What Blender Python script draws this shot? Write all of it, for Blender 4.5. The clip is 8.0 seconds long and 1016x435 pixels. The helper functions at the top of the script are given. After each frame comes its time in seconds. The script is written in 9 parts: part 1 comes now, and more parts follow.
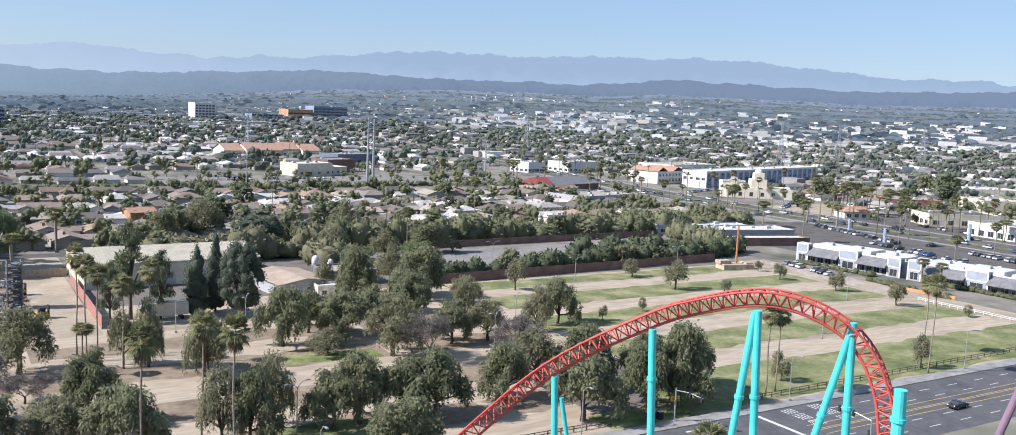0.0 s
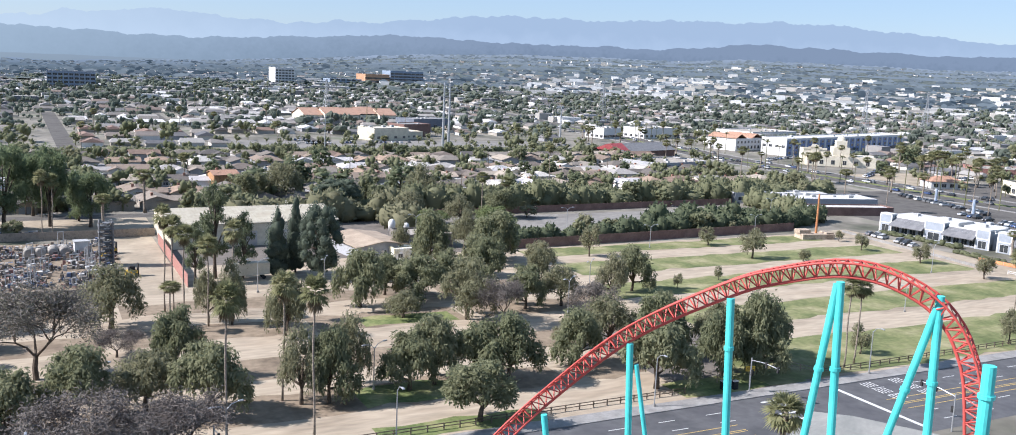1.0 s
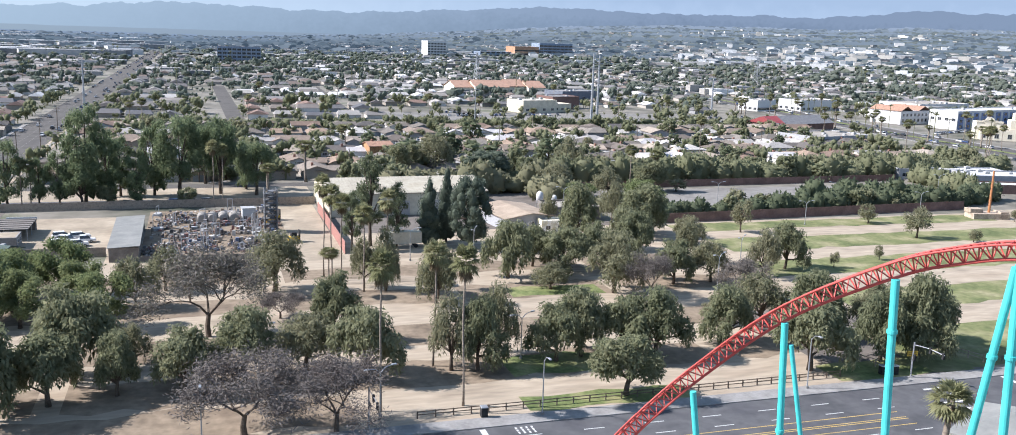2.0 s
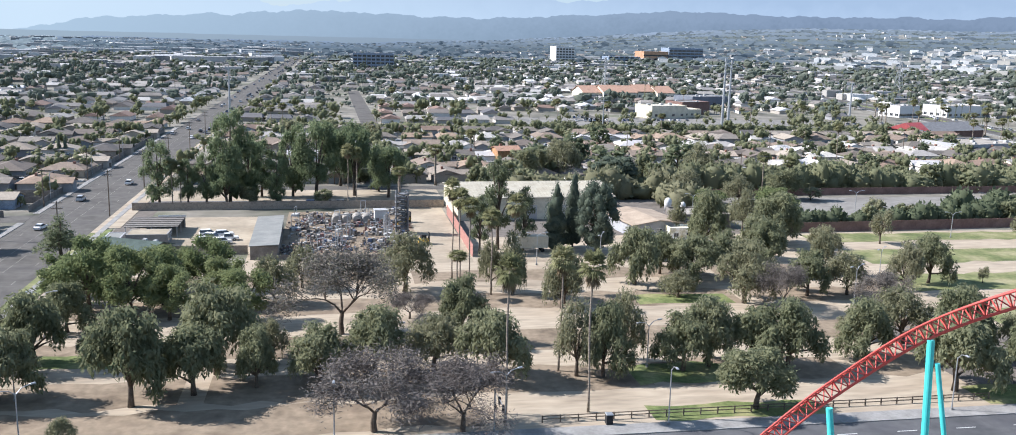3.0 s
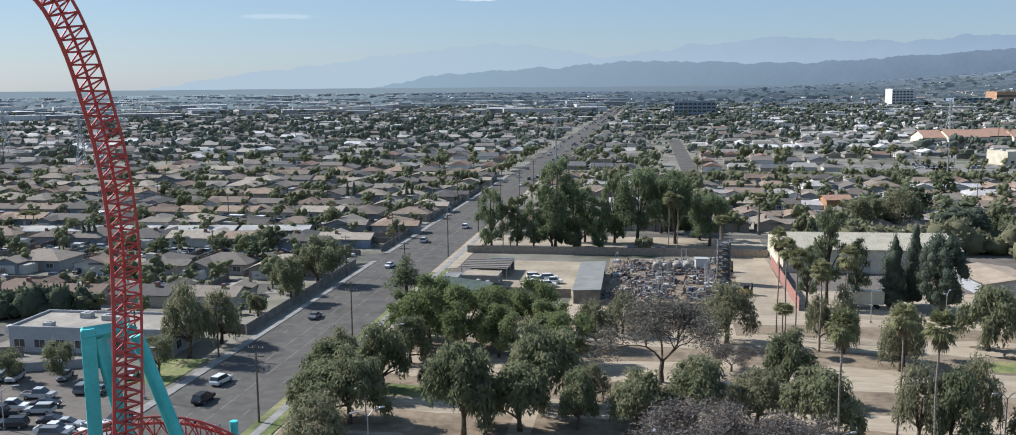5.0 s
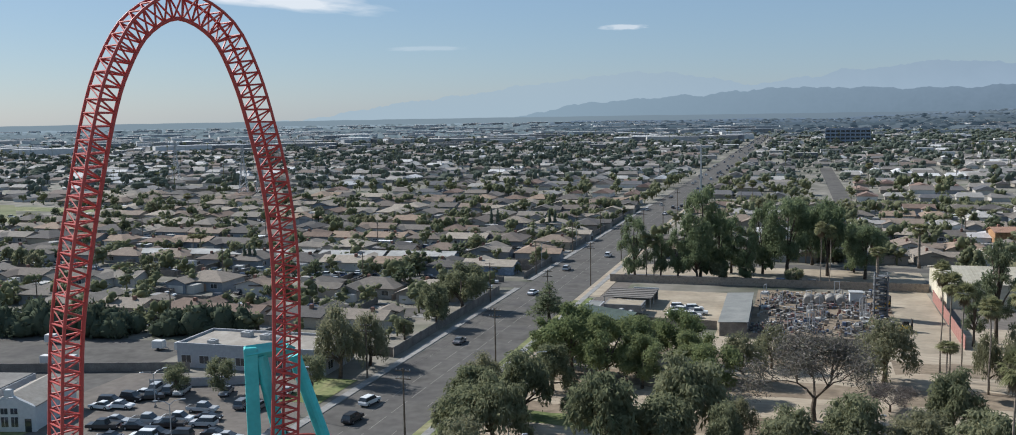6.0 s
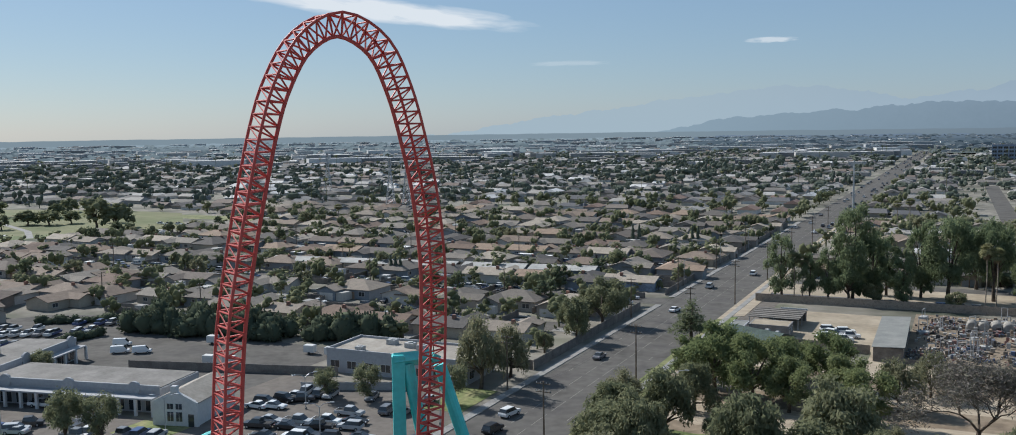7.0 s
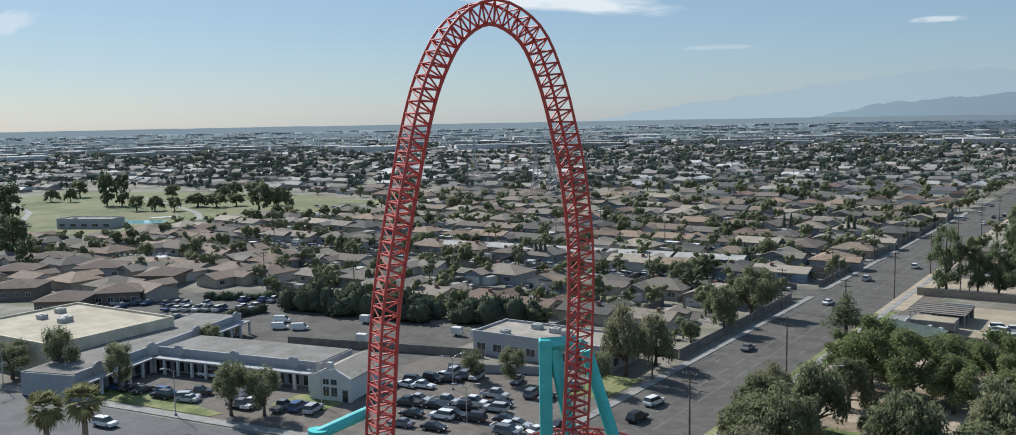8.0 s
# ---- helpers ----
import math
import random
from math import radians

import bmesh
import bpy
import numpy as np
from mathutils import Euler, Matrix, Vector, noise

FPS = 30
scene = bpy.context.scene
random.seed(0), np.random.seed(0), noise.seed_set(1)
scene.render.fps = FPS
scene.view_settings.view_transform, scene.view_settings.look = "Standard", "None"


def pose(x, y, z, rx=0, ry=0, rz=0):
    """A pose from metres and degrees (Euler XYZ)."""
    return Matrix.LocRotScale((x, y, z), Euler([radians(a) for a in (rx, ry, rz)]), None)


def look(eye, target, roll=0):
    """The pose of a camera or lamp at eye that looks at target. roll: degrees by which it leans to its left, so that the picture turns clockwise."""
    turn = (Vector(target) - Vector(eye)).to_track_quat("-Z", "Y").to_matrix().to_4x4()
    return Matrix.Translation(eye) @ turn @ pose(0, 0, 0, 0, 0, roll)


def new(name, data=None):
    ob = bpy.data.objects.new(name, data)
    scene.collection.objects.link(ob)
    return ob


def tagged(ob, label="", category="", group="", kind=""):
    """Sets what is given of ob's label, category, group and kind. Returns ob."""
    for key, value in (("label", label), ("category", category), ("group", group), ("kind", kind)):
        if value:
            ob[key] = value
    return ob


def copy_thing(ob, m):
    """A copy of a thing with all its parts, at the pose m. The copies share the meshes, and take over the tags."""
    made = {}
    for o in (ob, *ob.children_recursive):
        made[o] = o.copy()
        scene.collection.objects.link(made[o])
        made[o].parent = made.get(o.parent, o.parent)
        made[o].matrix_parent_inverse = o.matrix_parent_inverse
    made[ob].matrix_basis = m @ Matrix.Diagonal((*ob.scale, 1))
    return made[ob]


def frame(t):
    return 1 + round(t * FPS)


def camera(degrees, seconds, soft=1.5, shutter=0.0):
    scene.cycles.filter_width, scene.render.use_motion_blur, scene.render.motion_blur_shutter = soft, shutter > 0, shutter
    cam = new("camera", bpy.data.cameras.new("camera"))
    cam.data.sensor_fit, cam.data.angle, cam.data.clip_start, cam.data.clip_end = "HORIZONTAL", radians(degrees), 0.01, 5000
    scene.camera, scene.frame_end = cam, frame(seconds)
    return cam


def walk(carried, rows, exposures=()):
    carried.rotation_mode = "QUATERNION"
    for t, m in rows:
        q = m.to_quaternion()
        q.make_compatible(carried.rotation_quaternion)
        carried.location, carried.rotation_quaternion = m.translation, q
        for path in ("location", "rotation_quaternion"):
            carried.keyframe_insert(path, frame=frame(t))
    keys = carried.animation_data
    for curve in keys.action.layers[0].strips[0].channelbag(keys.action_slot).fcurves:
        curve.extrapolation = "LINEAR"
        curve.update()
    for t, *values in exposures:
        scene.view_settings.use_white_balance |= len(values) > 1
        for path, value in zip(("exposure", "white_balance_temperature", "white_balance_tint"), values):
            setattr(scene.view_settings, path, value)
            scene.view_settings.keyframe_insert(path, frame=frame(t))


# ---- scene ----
# ---------------------------------------------------------------- camera
cam = camera(56.73, 8.0, 0.9)
PATH = [
    (0.0, 1.57, 2.55, 52.00, -31.67, -6.74, 2.45),
    (0.5, 1.46, 2.62, 52.00, -28.40, -7.82, 2.44),
    (1.0, 1.33, 2.69, 52.00, -27.24, -9.02, 2.54),
    (1.5, 1.16, 2.76, 52.00, -22.76, -10.33, 2.20),
    (3.0, 0.56, 2.95, 52.00, -10.52, -10.94, 1.45),
    (3.5, 0.32, 2.98, 52.00, -6.05, -10.48, 0.96),
    (4.0, 0.08, 3.00, 52.00, -1.81, -9.76, 0.56),
    (5.5, -0.67, 2.92, 52.00, 13.83, -7.30, -0.81),
    (6.0, -0.91, 2.86, 52.00, 17.56, -6.39, -0.93),
    (6.5, -1.13, 2.78, 52.00, 21.49, -5.72, -0.85),
    (7.0, -1.34, 2.68, 52.00, 26.10, -5.39, -0.83),
    (7.5, -1.53, 2.58, 52.00, 30.60, -5.51, -0.82),
    (8.0, -1.70, 2.47, 52.00, 34.91, -6.08, -1.02),
]


def aim(x, y, z, yaw, pitch, roll):
    yaw, pitch = radians(yaw), radians(pitch)
    ahead = Vector((-math.sin(yaw) * math.cos(pitch), math.cos(yaw) * math.cos(pitch), math.sin(pitch)))
    return look((x, y, z), Vector((x, y, z)) + ahead * 10, roll)


EXPOSURES = [(0.0, 0.78, 6230, 16), (1.5, 0.95, 6200, 16), (3.0, 0.97, 6200, 14), (4.0, 0.80, 6170, 13), (5.5, 0.33, 6240, 10), (7.0, 0.19, 6320, 9), (8.0, 0.28, 6350, 8)]
walk(cam, [(row[0], aim(*row[1:])) for row in PATH], EXPOSURES)

# ---------------------------------------------------------------- light
SUN_AZ, SUN_EL = 74.0, 39.0  # degrees to the left of +y, and above the horizon
SUN_POWER, SKY_POWER = 5.0, 0.037
sun_way = Vector((-math.sin(radians(SUN_AZ)) * math.cos(radians(SUN_EL)), math.cos(radians(SUN_AZ)) * math.cos(radians(SUN_EL)), math.sin(radians(SUN_EL))))
world = bpy.data.worlds.new("sky")
scene.world = world
world.use_nodes = True
wn = world.node_tree.nodes
sky = wn.new("ShaderNodeTexSky")
sky.sky_type, sky.sun_disc = "NISHITA", False
sky.sun_elevation, sky.sun_rotation = radians(SUN_EL), radians(-SUN_AZ)
sky.altitude, sky.air_density, sky.dust_density, sky.ozone_density = 50, 1.0, 0.33, 3.0
world.node_tree.links.new(sky.outputs[0], wn["Background"].inputs[0])
wn["Background"].inputs[1].default_value = SKY_POWER
veil, both = wn.new("ShaderNodeBackground"), wn.new("ShaderNodeAddShader")  # the even light of the haze over the whole sky
veil.inputs[0].default_value, veil.inputs[1].default_value = (0.45, 0.69, 1.0, 1), 0.25
world.node_tree.links.new(wn["Background"].outputs[0], both.inputs[0]), world.node_tree.links.new(veil.outputs[0], both.inputs[1])
world.node_tree.links.new(both.outputs[0], wn["World Output"].inputs[0])
lamp = bpy.data.lights.new("sun", "SUN")
lamp.energy, lamp.angle, lamp.color = SUN_POWER, radians(0.6), (1.0, 0.97, 0.925)
sun = new("sun", lamp)
sun.matrix_world = look(sun_way * 100, (0, 0, 0))


# ---------------------------------------------------------------- materials
def ramp_node(nt, colours, constant=True):
    n = nt.nodes.new("ShaderNodeValToRGB")
    n.color_ramp.interpolation = "CONSTANT" if constant else "LINEAR"
    e = n.color_ramp.elements
    while len(e) < len(colours):
        e.new(0.5)
    last = len(colours) if constant else len(colours) - 1
    for i, c in enumerate(colours):
        e[i].position, e[i].color = i / max(last, 1), (*c, 1)
    return n


def material(name, colours, scale=1.0, rough=0.8, bump=0.0, metal=0.0, vary="", mottle=0.35, fine=6.0, spec=0.3, linear=False, stretch=(1, 1, 1)):
    """A procedural surface. colours: one, or a palette. vary: 'object' or 'island' picks from the palette per piece, '' blends it by large noise."""
    m = bpy.data.materials.new(name)
    m.use_nodes = True
    nt = m.node_tree
    b = nt.nodes["Principled BSDF"]
    co = nt.nodes.new("ShaderNodeTexCoord") if vary == "object" else nt.nodes.new("ShaderNodeNewGeometry")
    mp = nt.nodes.new("ShaderNodeMapping")
    mp.inputs["Scale"].default_value = stretch
    nt.links.new(co.outputs["Object" if vary == "object" else "Position"], mp.inputs[0])
    big, small = nt.nodes.new("ShaderNodeTexNoise"), nt.nodes.new("ShaderNodeTexNoise")
    big.inputs["Scale"].default_value, small.inputs["Scale"].default_value = scale, scale * fine
    big.inputs["Detail"].default_value, small.inputs["Detail"].default_value = 4, 3
    for n in (big, small):
        nt.links.new(mp.outputs[0], n.inputs["Vector"])
    if vary:
        pick = nt.nodes.new("ShaderNodeObjectInfo") if vary == "object" else nt.nodes.new("ShaderNodeNewGeometry")
        r = ramp_node(nt, colours, not linear)
        nt.links.new(pick.outputs["Random" if vary == "object" else "Random Per Island"], r.inputs[0])
    else:
        r = ramp_node(nt, colours, False)
        st = nt.nodes.new("ShaderNodeMapRange")
        st.inputs[1].default_value, st.inputs[2].default_value = 0.32, 0.68
        nt.links.new(big.outputs["Fac"], st.inputs[0])
        nt.links.new(st.outputs[0], r.inputs[0])
    # brightness mottled at two scales
    add = nt.nodes.new("ShaderNodeMath")
    add.operation = "ADD"
    nt.links.new(big.outputs["Fac"], add.inputs[0]), nt.links.new(small.outputs["Fac"], add.inputs[1])
    rng = nt.nodes.new("ShaderNodeMapRange")
    rng.inputs[1].default_value, rng.inputs[2].default_value = 0.7, 1.3
    rng.inputs[3].default_value, rng.inputs[4].default_value = 1 - mottle, 1 + mottle
    nt.links.new(add.outputs[0], rng.inputs[0])
    mul = nt.nodes.new("ShaderNodeVectorMath")
    mul.operation = "SCALE"
    nt.links.new(r.outputs[0], mul.inputs[0]), nt.links.new(rng.outputs[0], mul.inputs["Scale"])
    nt.links.new(mul.outputs[0], b.inputs["Base Color"])
    b.inputs["Roughness"].default_value, b.inputs["Metallic"].default_value = rough, metal
    b.inputs["Specular IOR Level"].default_value = spec
    if bump:
        bp = nt.nodes.new("ShaderNodeBump")
        bp.inputs["Strength"].default_value, bp.inputs["Distance"].default_value = bump, 0.05
        nt.links.new(small.outputs["Fac"], bp.inputs["Height"]), nt.links.new(bp.outputs[0], b.inputs["Normal"])
    return m


def foliage(name, colours, thin=0.26):
    """Leaves: a palette by leaf, shifted per tree, partly letting the light through."""
    m = bpy.data.materials.new(name)
    m.use_nodes = True
    nt = m.node_tree
    nt.nodes.remove(nt.nodes["Principled BSDF"])
    geo, info = nt.nodes.new("ShaderNodeNewGeometry"), nt.nodes.new("ShaderNodeObjectInfo")
    mixr = nt.nodes.new("ShaderNodeMath")
    mixr.operation, mixr.inputs[1].default_value = "MULTIPLY_ADD", 0.5
    half = nt.nodes.new("ShaderNodeMath")
    half.operation, half.inputs[1].default_value = "MULTIPLY", 0.5
    nt.links.new(info.outputs["Random"], half.inputs[0])
    nt.links.new(geo.outputs["Random Per Island"], mixr.inputs[0]), nt.links.new(half.outputs[0], mixr.inputs[2])
    r = ramp_node(nt, colours, False)
    nt.links.new(mixr.outputs[0], r.inputs[0])
    d, tr, mx = nt.nodes.new("ShaderNodeBsdfDiffuse"), nt.nodes.new("ShaderNodeBsdfTranslucent"), nt.nodes.new("ShaderNodeMixShader")
    nt.links.new(r.outputs[0], d.inputs[0]), nt.links.new(r.outputs[0], tr.inputs[0])
    mx.inputs[0].default_value = thin
    nt.links.new(d.outputs[0], mx.inputs[1]), nt.links.new(tr.outputs[0], mx.inputs[2])
    nt.links.new(mx.outputs[0], nt.nodes["Material Output"].inputs[0])
    return m


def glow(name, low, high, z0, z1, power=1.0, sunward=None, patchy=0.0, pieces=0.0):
    """A far backdrop that glows by itself with painted haze, from one colour at height z0 to another at z1; the haze is
    paler on the sunward side.
    """
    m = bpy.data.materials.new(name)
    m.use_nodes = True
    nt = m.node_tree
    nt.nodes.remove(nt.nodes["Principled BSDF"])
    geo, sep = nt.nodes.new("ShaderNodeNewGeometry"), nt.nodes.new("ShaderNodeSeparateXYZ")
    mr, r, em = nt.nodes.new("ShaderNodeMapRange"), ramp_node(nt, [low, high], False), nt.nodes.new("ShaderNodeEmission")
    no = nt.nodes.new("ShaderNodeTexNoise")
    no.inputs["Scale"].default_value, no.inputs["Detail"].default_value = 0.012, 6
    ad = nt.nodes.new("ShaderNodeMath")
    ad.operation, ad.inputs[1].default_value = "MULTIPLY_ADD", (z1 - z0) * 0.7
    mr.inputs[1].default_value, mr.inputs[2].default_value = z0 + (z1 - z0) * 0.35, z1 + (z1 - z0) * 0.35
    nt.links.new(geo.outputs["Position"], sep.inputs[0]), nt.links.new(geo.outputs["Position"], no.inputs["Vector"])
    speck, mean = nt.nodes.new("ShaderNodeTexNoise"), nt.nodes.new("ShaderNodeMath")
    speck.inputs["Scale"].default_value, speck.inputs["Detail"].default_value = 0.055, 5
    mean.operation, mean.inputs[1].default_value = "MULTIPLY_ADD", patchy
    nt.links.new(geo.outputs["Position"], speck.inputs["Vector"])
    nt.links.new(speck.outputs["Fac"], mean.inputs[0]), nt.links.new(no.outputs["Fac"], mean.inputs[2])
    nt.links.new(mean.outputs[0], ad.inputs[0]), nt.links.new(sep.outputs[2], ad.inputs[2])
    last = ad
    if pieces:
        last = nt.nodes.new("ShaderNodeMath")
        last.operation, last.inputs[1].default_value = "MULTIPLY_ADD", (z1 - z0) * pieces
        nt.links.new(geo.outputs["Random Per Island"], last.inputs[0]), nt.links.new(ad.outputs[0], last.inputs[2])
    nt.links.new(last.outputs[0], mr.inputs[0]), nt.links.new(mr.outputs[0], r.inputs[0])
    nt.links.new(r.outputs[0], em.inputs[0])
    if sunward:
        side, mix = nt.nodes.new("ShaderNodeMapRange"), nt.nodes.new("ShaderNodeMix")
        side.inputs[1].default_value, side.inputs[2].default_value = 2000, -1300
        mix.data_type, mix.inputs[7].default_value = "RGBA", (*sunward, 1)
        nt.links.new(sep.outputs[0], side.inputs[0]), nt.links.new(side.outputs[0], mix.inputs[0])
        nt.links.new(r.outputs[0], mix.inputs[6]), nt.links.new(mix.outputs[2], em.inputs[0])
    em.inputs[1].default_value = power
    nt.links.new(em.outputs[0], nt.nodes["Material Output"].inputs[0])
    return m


M_GROUND = material("suburb_earth", [(0.09, 0.096, 0.066), (0.144, 0.134, 0.108), (0.204, 0.186, 0.156), (0.102, 0.108, 0.072)], 0.03, 0.95, mottle=0.3)
M_DIRT = material("dry_dirt", [(0.303, 0.247, 0.182), (0.36, 0.3, 0.225), (0.255, 0.205, 0.15)], 0.16, 0.95, 0.4, mottle=0.26, stretch=(0.22, 1, 1))
M_DIRT_DARK = material("bark_litter", [(0.176, 0.135, 0.094), (0.23, 0.18, 0.127), (0.135, 0.102, 0.072)], 0.12, 0.95, 0.4, mottle=0.3)
M_GRASS = material("dry_lawn", [(0.112, 0.137, 0.051), (0.157, 0.167, 0.07), (0.225, 0.205, 0.115)], 0.13, 0.95, 0.4, mottle=0.3)
M_LAWN = material("green_lawn", [(0.095, 0.13, 0.042), (0.14, 0.165, 0.06), (0.20, 0.19, 0.09)], 0.2, 0.95, 0.3)
M_ASPHALT = material("asphalt", [(0.072, 0.073, 0.077), (0.094, 0.094, 0.097), (0.061, 0.061, 0.066)], 0.12, 0.85, 0.2, mottle=0.18)
M_OLD_ASPHALT = material("worn_asphalt", [(0.095, 0.089, 0.082), (0.114, 0.107, 0.098), (0.08, 0.075, 0.071)], 0.08, 0.95, 0.2, mottle=0.22, spec=0.1)
M_LOT = material("parking_asphalt", [(0.127, 0.113, 0.101), (0.156, 0.138, 0.121), (0.108, 0.097, 0.088)], 0.1, 0.95, 0.2, mottle=0.22, spec=0.1)
M_PALE_LOT = material("sun_bleached_asphalt", [(0.185, 0.175, 0.16), (0.215, 0.204, 0.187), (0.165, 0.157, 0.146)], 0.08, 0.95, 0.2, mottle=0.2, spec=0.1)
M_CONCRETE = material("concrete", [(0.212, 0.204, 0.194), (0.254, 0.247, 0.233)], 0.4, 0.9, 0.15, mottle=0.16)
M_SAND = material("sandy_lot", [(0.277, 0.229, 0.167), (0.333, 0.28, 0.209)], 0.1, 0.95, 0.2, mottle=0.16)
M_WHITE_LINE = material("road_paint_white", [(0.62, 0.62, 0.60), (0.48, 0.48, 0.46)], 0.8, 0.7)
M_YELLOW_LINE = material("road_paint_yellow", [(0.55, 0.38, 0.10), (0.45, 0.32, 0.12)], 0.8, 0.7)
M_FADED_LINE = material("faded_road_paint", [(0.26, 0.245, 0.21), (0.2, 0.19, 0.165)], 0.6, 0.8)
M_RED = material("coaster_red_paint", [(0.54, 0.09, 0.074), (0.46, 0.075, 0.063)], 0.5, 0.55, mottle=0.12, spec=0.3)
M_TEAL = material("coaster_teal_paint", [(0.06, 0.50, 0.49), (0.075, 0.55, 0.53)], 0.4, 0.45, mottle=0.1, spec=0.5)
M_ROOF = material("shingle_roof", [(0.138, 0.114, 0.096), (0.178, 0.136, 0.106), (0.116, 0.103, 0.092), (0.208, 0.162, 0.127), (0.23, 0.193, 0.157), (0.166, 0.117, 0.09), (0.092, 0.084, 0.078), (0.259, 0.189, 0.139), (0.312, 0.267, 0.216), (0.149, 0.13, 0.111), (0.196, 0.173, 0.147)], 0.5, 0.9, 0.3, vary="object", mottle=0.22)
M_WALL = material("house_stucco", [(0.36, 0.33, 0.295), (0.3, 0.265, 0.225), (0.44, 0.425, 0.4), (0.27, 0.27, 0.275), (0.4, 0.345, 0.275), (0.22, 0.245, 0.27), (0.48, 0.465, 0.44)], 0.6, 0.9, 0.1, vary="object", mottle=0.12)
M_TRIM = material("white_trim_paint", [(0.6, 0.595, 0.575), (0.53, 0.525, 0.51)], 0.8, 0.6, mottle=0.1)
M_GLASS = material("window_glass", [(0.03, 0.035, 0.04), (0.05, 0.055, 0.06)], 0.5, 0.08, spec=0.8, mottle=0.1)
M_DOOR = material("door_paint", [(0.30, 0.20, 0.14), (0.52, 0.50, 0.47), (0.22, 0.25, 0.28), (0.58, 0.55, 0.5)], 0.8, 0.6, vary="object", mottle=0.1)
M_BRICK = material("chimney_brick", [(0.28, 0.15, 0.11), (0.22, 0.12, 0.09)], 1.5, 0.9)
M_BARK = material("bark", [(0.085, 0.066, 0.05), (0.125, 0.098, 0.076)], 1.2, 0.95, 0.6, mottle=0.35)
M_PALM_BARK = material("palm_bark", [(0.20, 0.165, 0.13), (0.27, 0.225, 0.18)], 0.8, 0.95, 0.5, mottle=0.25, stretch=(1, 1, 4))
M_WOOD_POLE = material("treated_wood", [(0.11, 0.085, 0.065), (0.16, 0.125, 0.095)], 0.8, 0.9, 0.3)
M_GALV = material("galvanised_steel", [(0.45, 0.46, 0.47), (0.38, 0.39, 0.40)], 0.8, 0.45, metal=0.6, mottle=0.12)
M_LEAF = foliage("broad_leaves", [(0.154, 0.169, 0.1), (0.19, 0.203, 0.12), (0.232, 0.24, 0.144), (0.28, 0.282, 0.174)], 0.48)
M_LEAF_EUCALYPTUS = foliage("eucalyptus_leaves", [(0.134, 0.174, 0.099), (0.162, 0.202, 0.112), (0.193, 0.23, 0.13), (0.23, 0.26, 0.157)], 0.52)
M_LEAF_BRIGHT = foliage("bright_leaves", [(0.145, 0.18, 0.085), (0.178, 0.211, 0.1), (0.212, 0.24, 0.116), (0.252, 0.275, 0.14)], 0.42)
M_LEAF_GREY = foliage("grey_twigs", [(0.122, 0.105, 0.098), (0.16, 0.141, 0.13), (0.192, 0.174, 0.155), (0.148, 0.143, 0.104)], 0.15)
M_LEAF_OLIVE = foliage("olive_leaves", [(0.193, 0.198, 0.123), (0.22, 0.22, 0.136), (0.251, 0.244, 0.154), (0.286, 0.275, 0.178)], 0.48)
M_LEAF_DARK = foliage("dark_needles", [(0.108, 0.13, 0.082), (0.14, 0.164, 0.1), (0.175, 0.2, 0.12), (0.212, 0.232, 0.142)], 0.48)
M_LEAF_DENSE = foliage("dense_dark_leaves", [(0.09, 0.112, 0.088), (0.122, 0.148, 0.112), (0.155, 0.184, 0.136), (0.195, 0.222, 0.166)], 0.46)
M_HEDGE = foliage("clipped_hedge_leaves", [(0.06, 0.074, 0.052), (0.078, 0.094, 0.064), (0.098, 0.115, 0.078), (0.122, 0.138, 0.094)], 0.2)
M_FROND = foliage("palm_fronds", [(0.16, 0.17, 0.09), (0.215, 0.22, 0.115), (0.27, 0.268, 0.145), (0.33, 0.315, 0.185)], 0.45)
M_DRY_FROND = foliage("dry_palm_skirt", [(0.20, 0.155, 0.10), (0.28, 0.22, 0.15)], 0.2)
# paler, bluer leaf colours than near trees: distance haze put into them
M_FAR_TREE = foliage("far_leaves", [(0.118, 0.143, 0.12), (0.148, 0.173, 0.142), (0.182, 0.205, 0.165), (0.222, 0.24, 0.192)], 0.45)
M_FAR_ROOF = material("far_roofs", [(0.138, 0.121, 0.11), (0.176, 0.149, 0.127), (0.121, 0.117, 0.117), (0.22, 0.198, 0.176), (0.204, 0.138, 0.11), (0.154, 0.134, 0.119), (0.105, 0.105, 0.11), (0.286, 0.27, 0.248), (0.182, 0.121, 0.101), (0.165, 0.154, 0.143)], 0.2, 0.9, vary="island", mottle=0.15)
M_FAR_WALL = material("far_walls", [(0.36, 0.33, 0.29), (0.29, 0.26, 0.22), (0.62, 0.6, 0.57), (0.27, 0.27, 0.275), (0.5, 0.47, 0.42)], 0.2, 0.9, vary="island", mottle=0.12)
M_FAR_FLAT = material("far_flat_roofs", [(0.4, 0.395, 0.385), (0.58, 0.58, 0.57), (0.3, 0.29, 0.275), (0.22, 0.215, 0.21), (0.33, 0.315, 0.29), (0.16, 0.16, 0.165), (0.25, 0.24, 0.23)], 0.1, 0.8, vary="island", mottle=0.1)
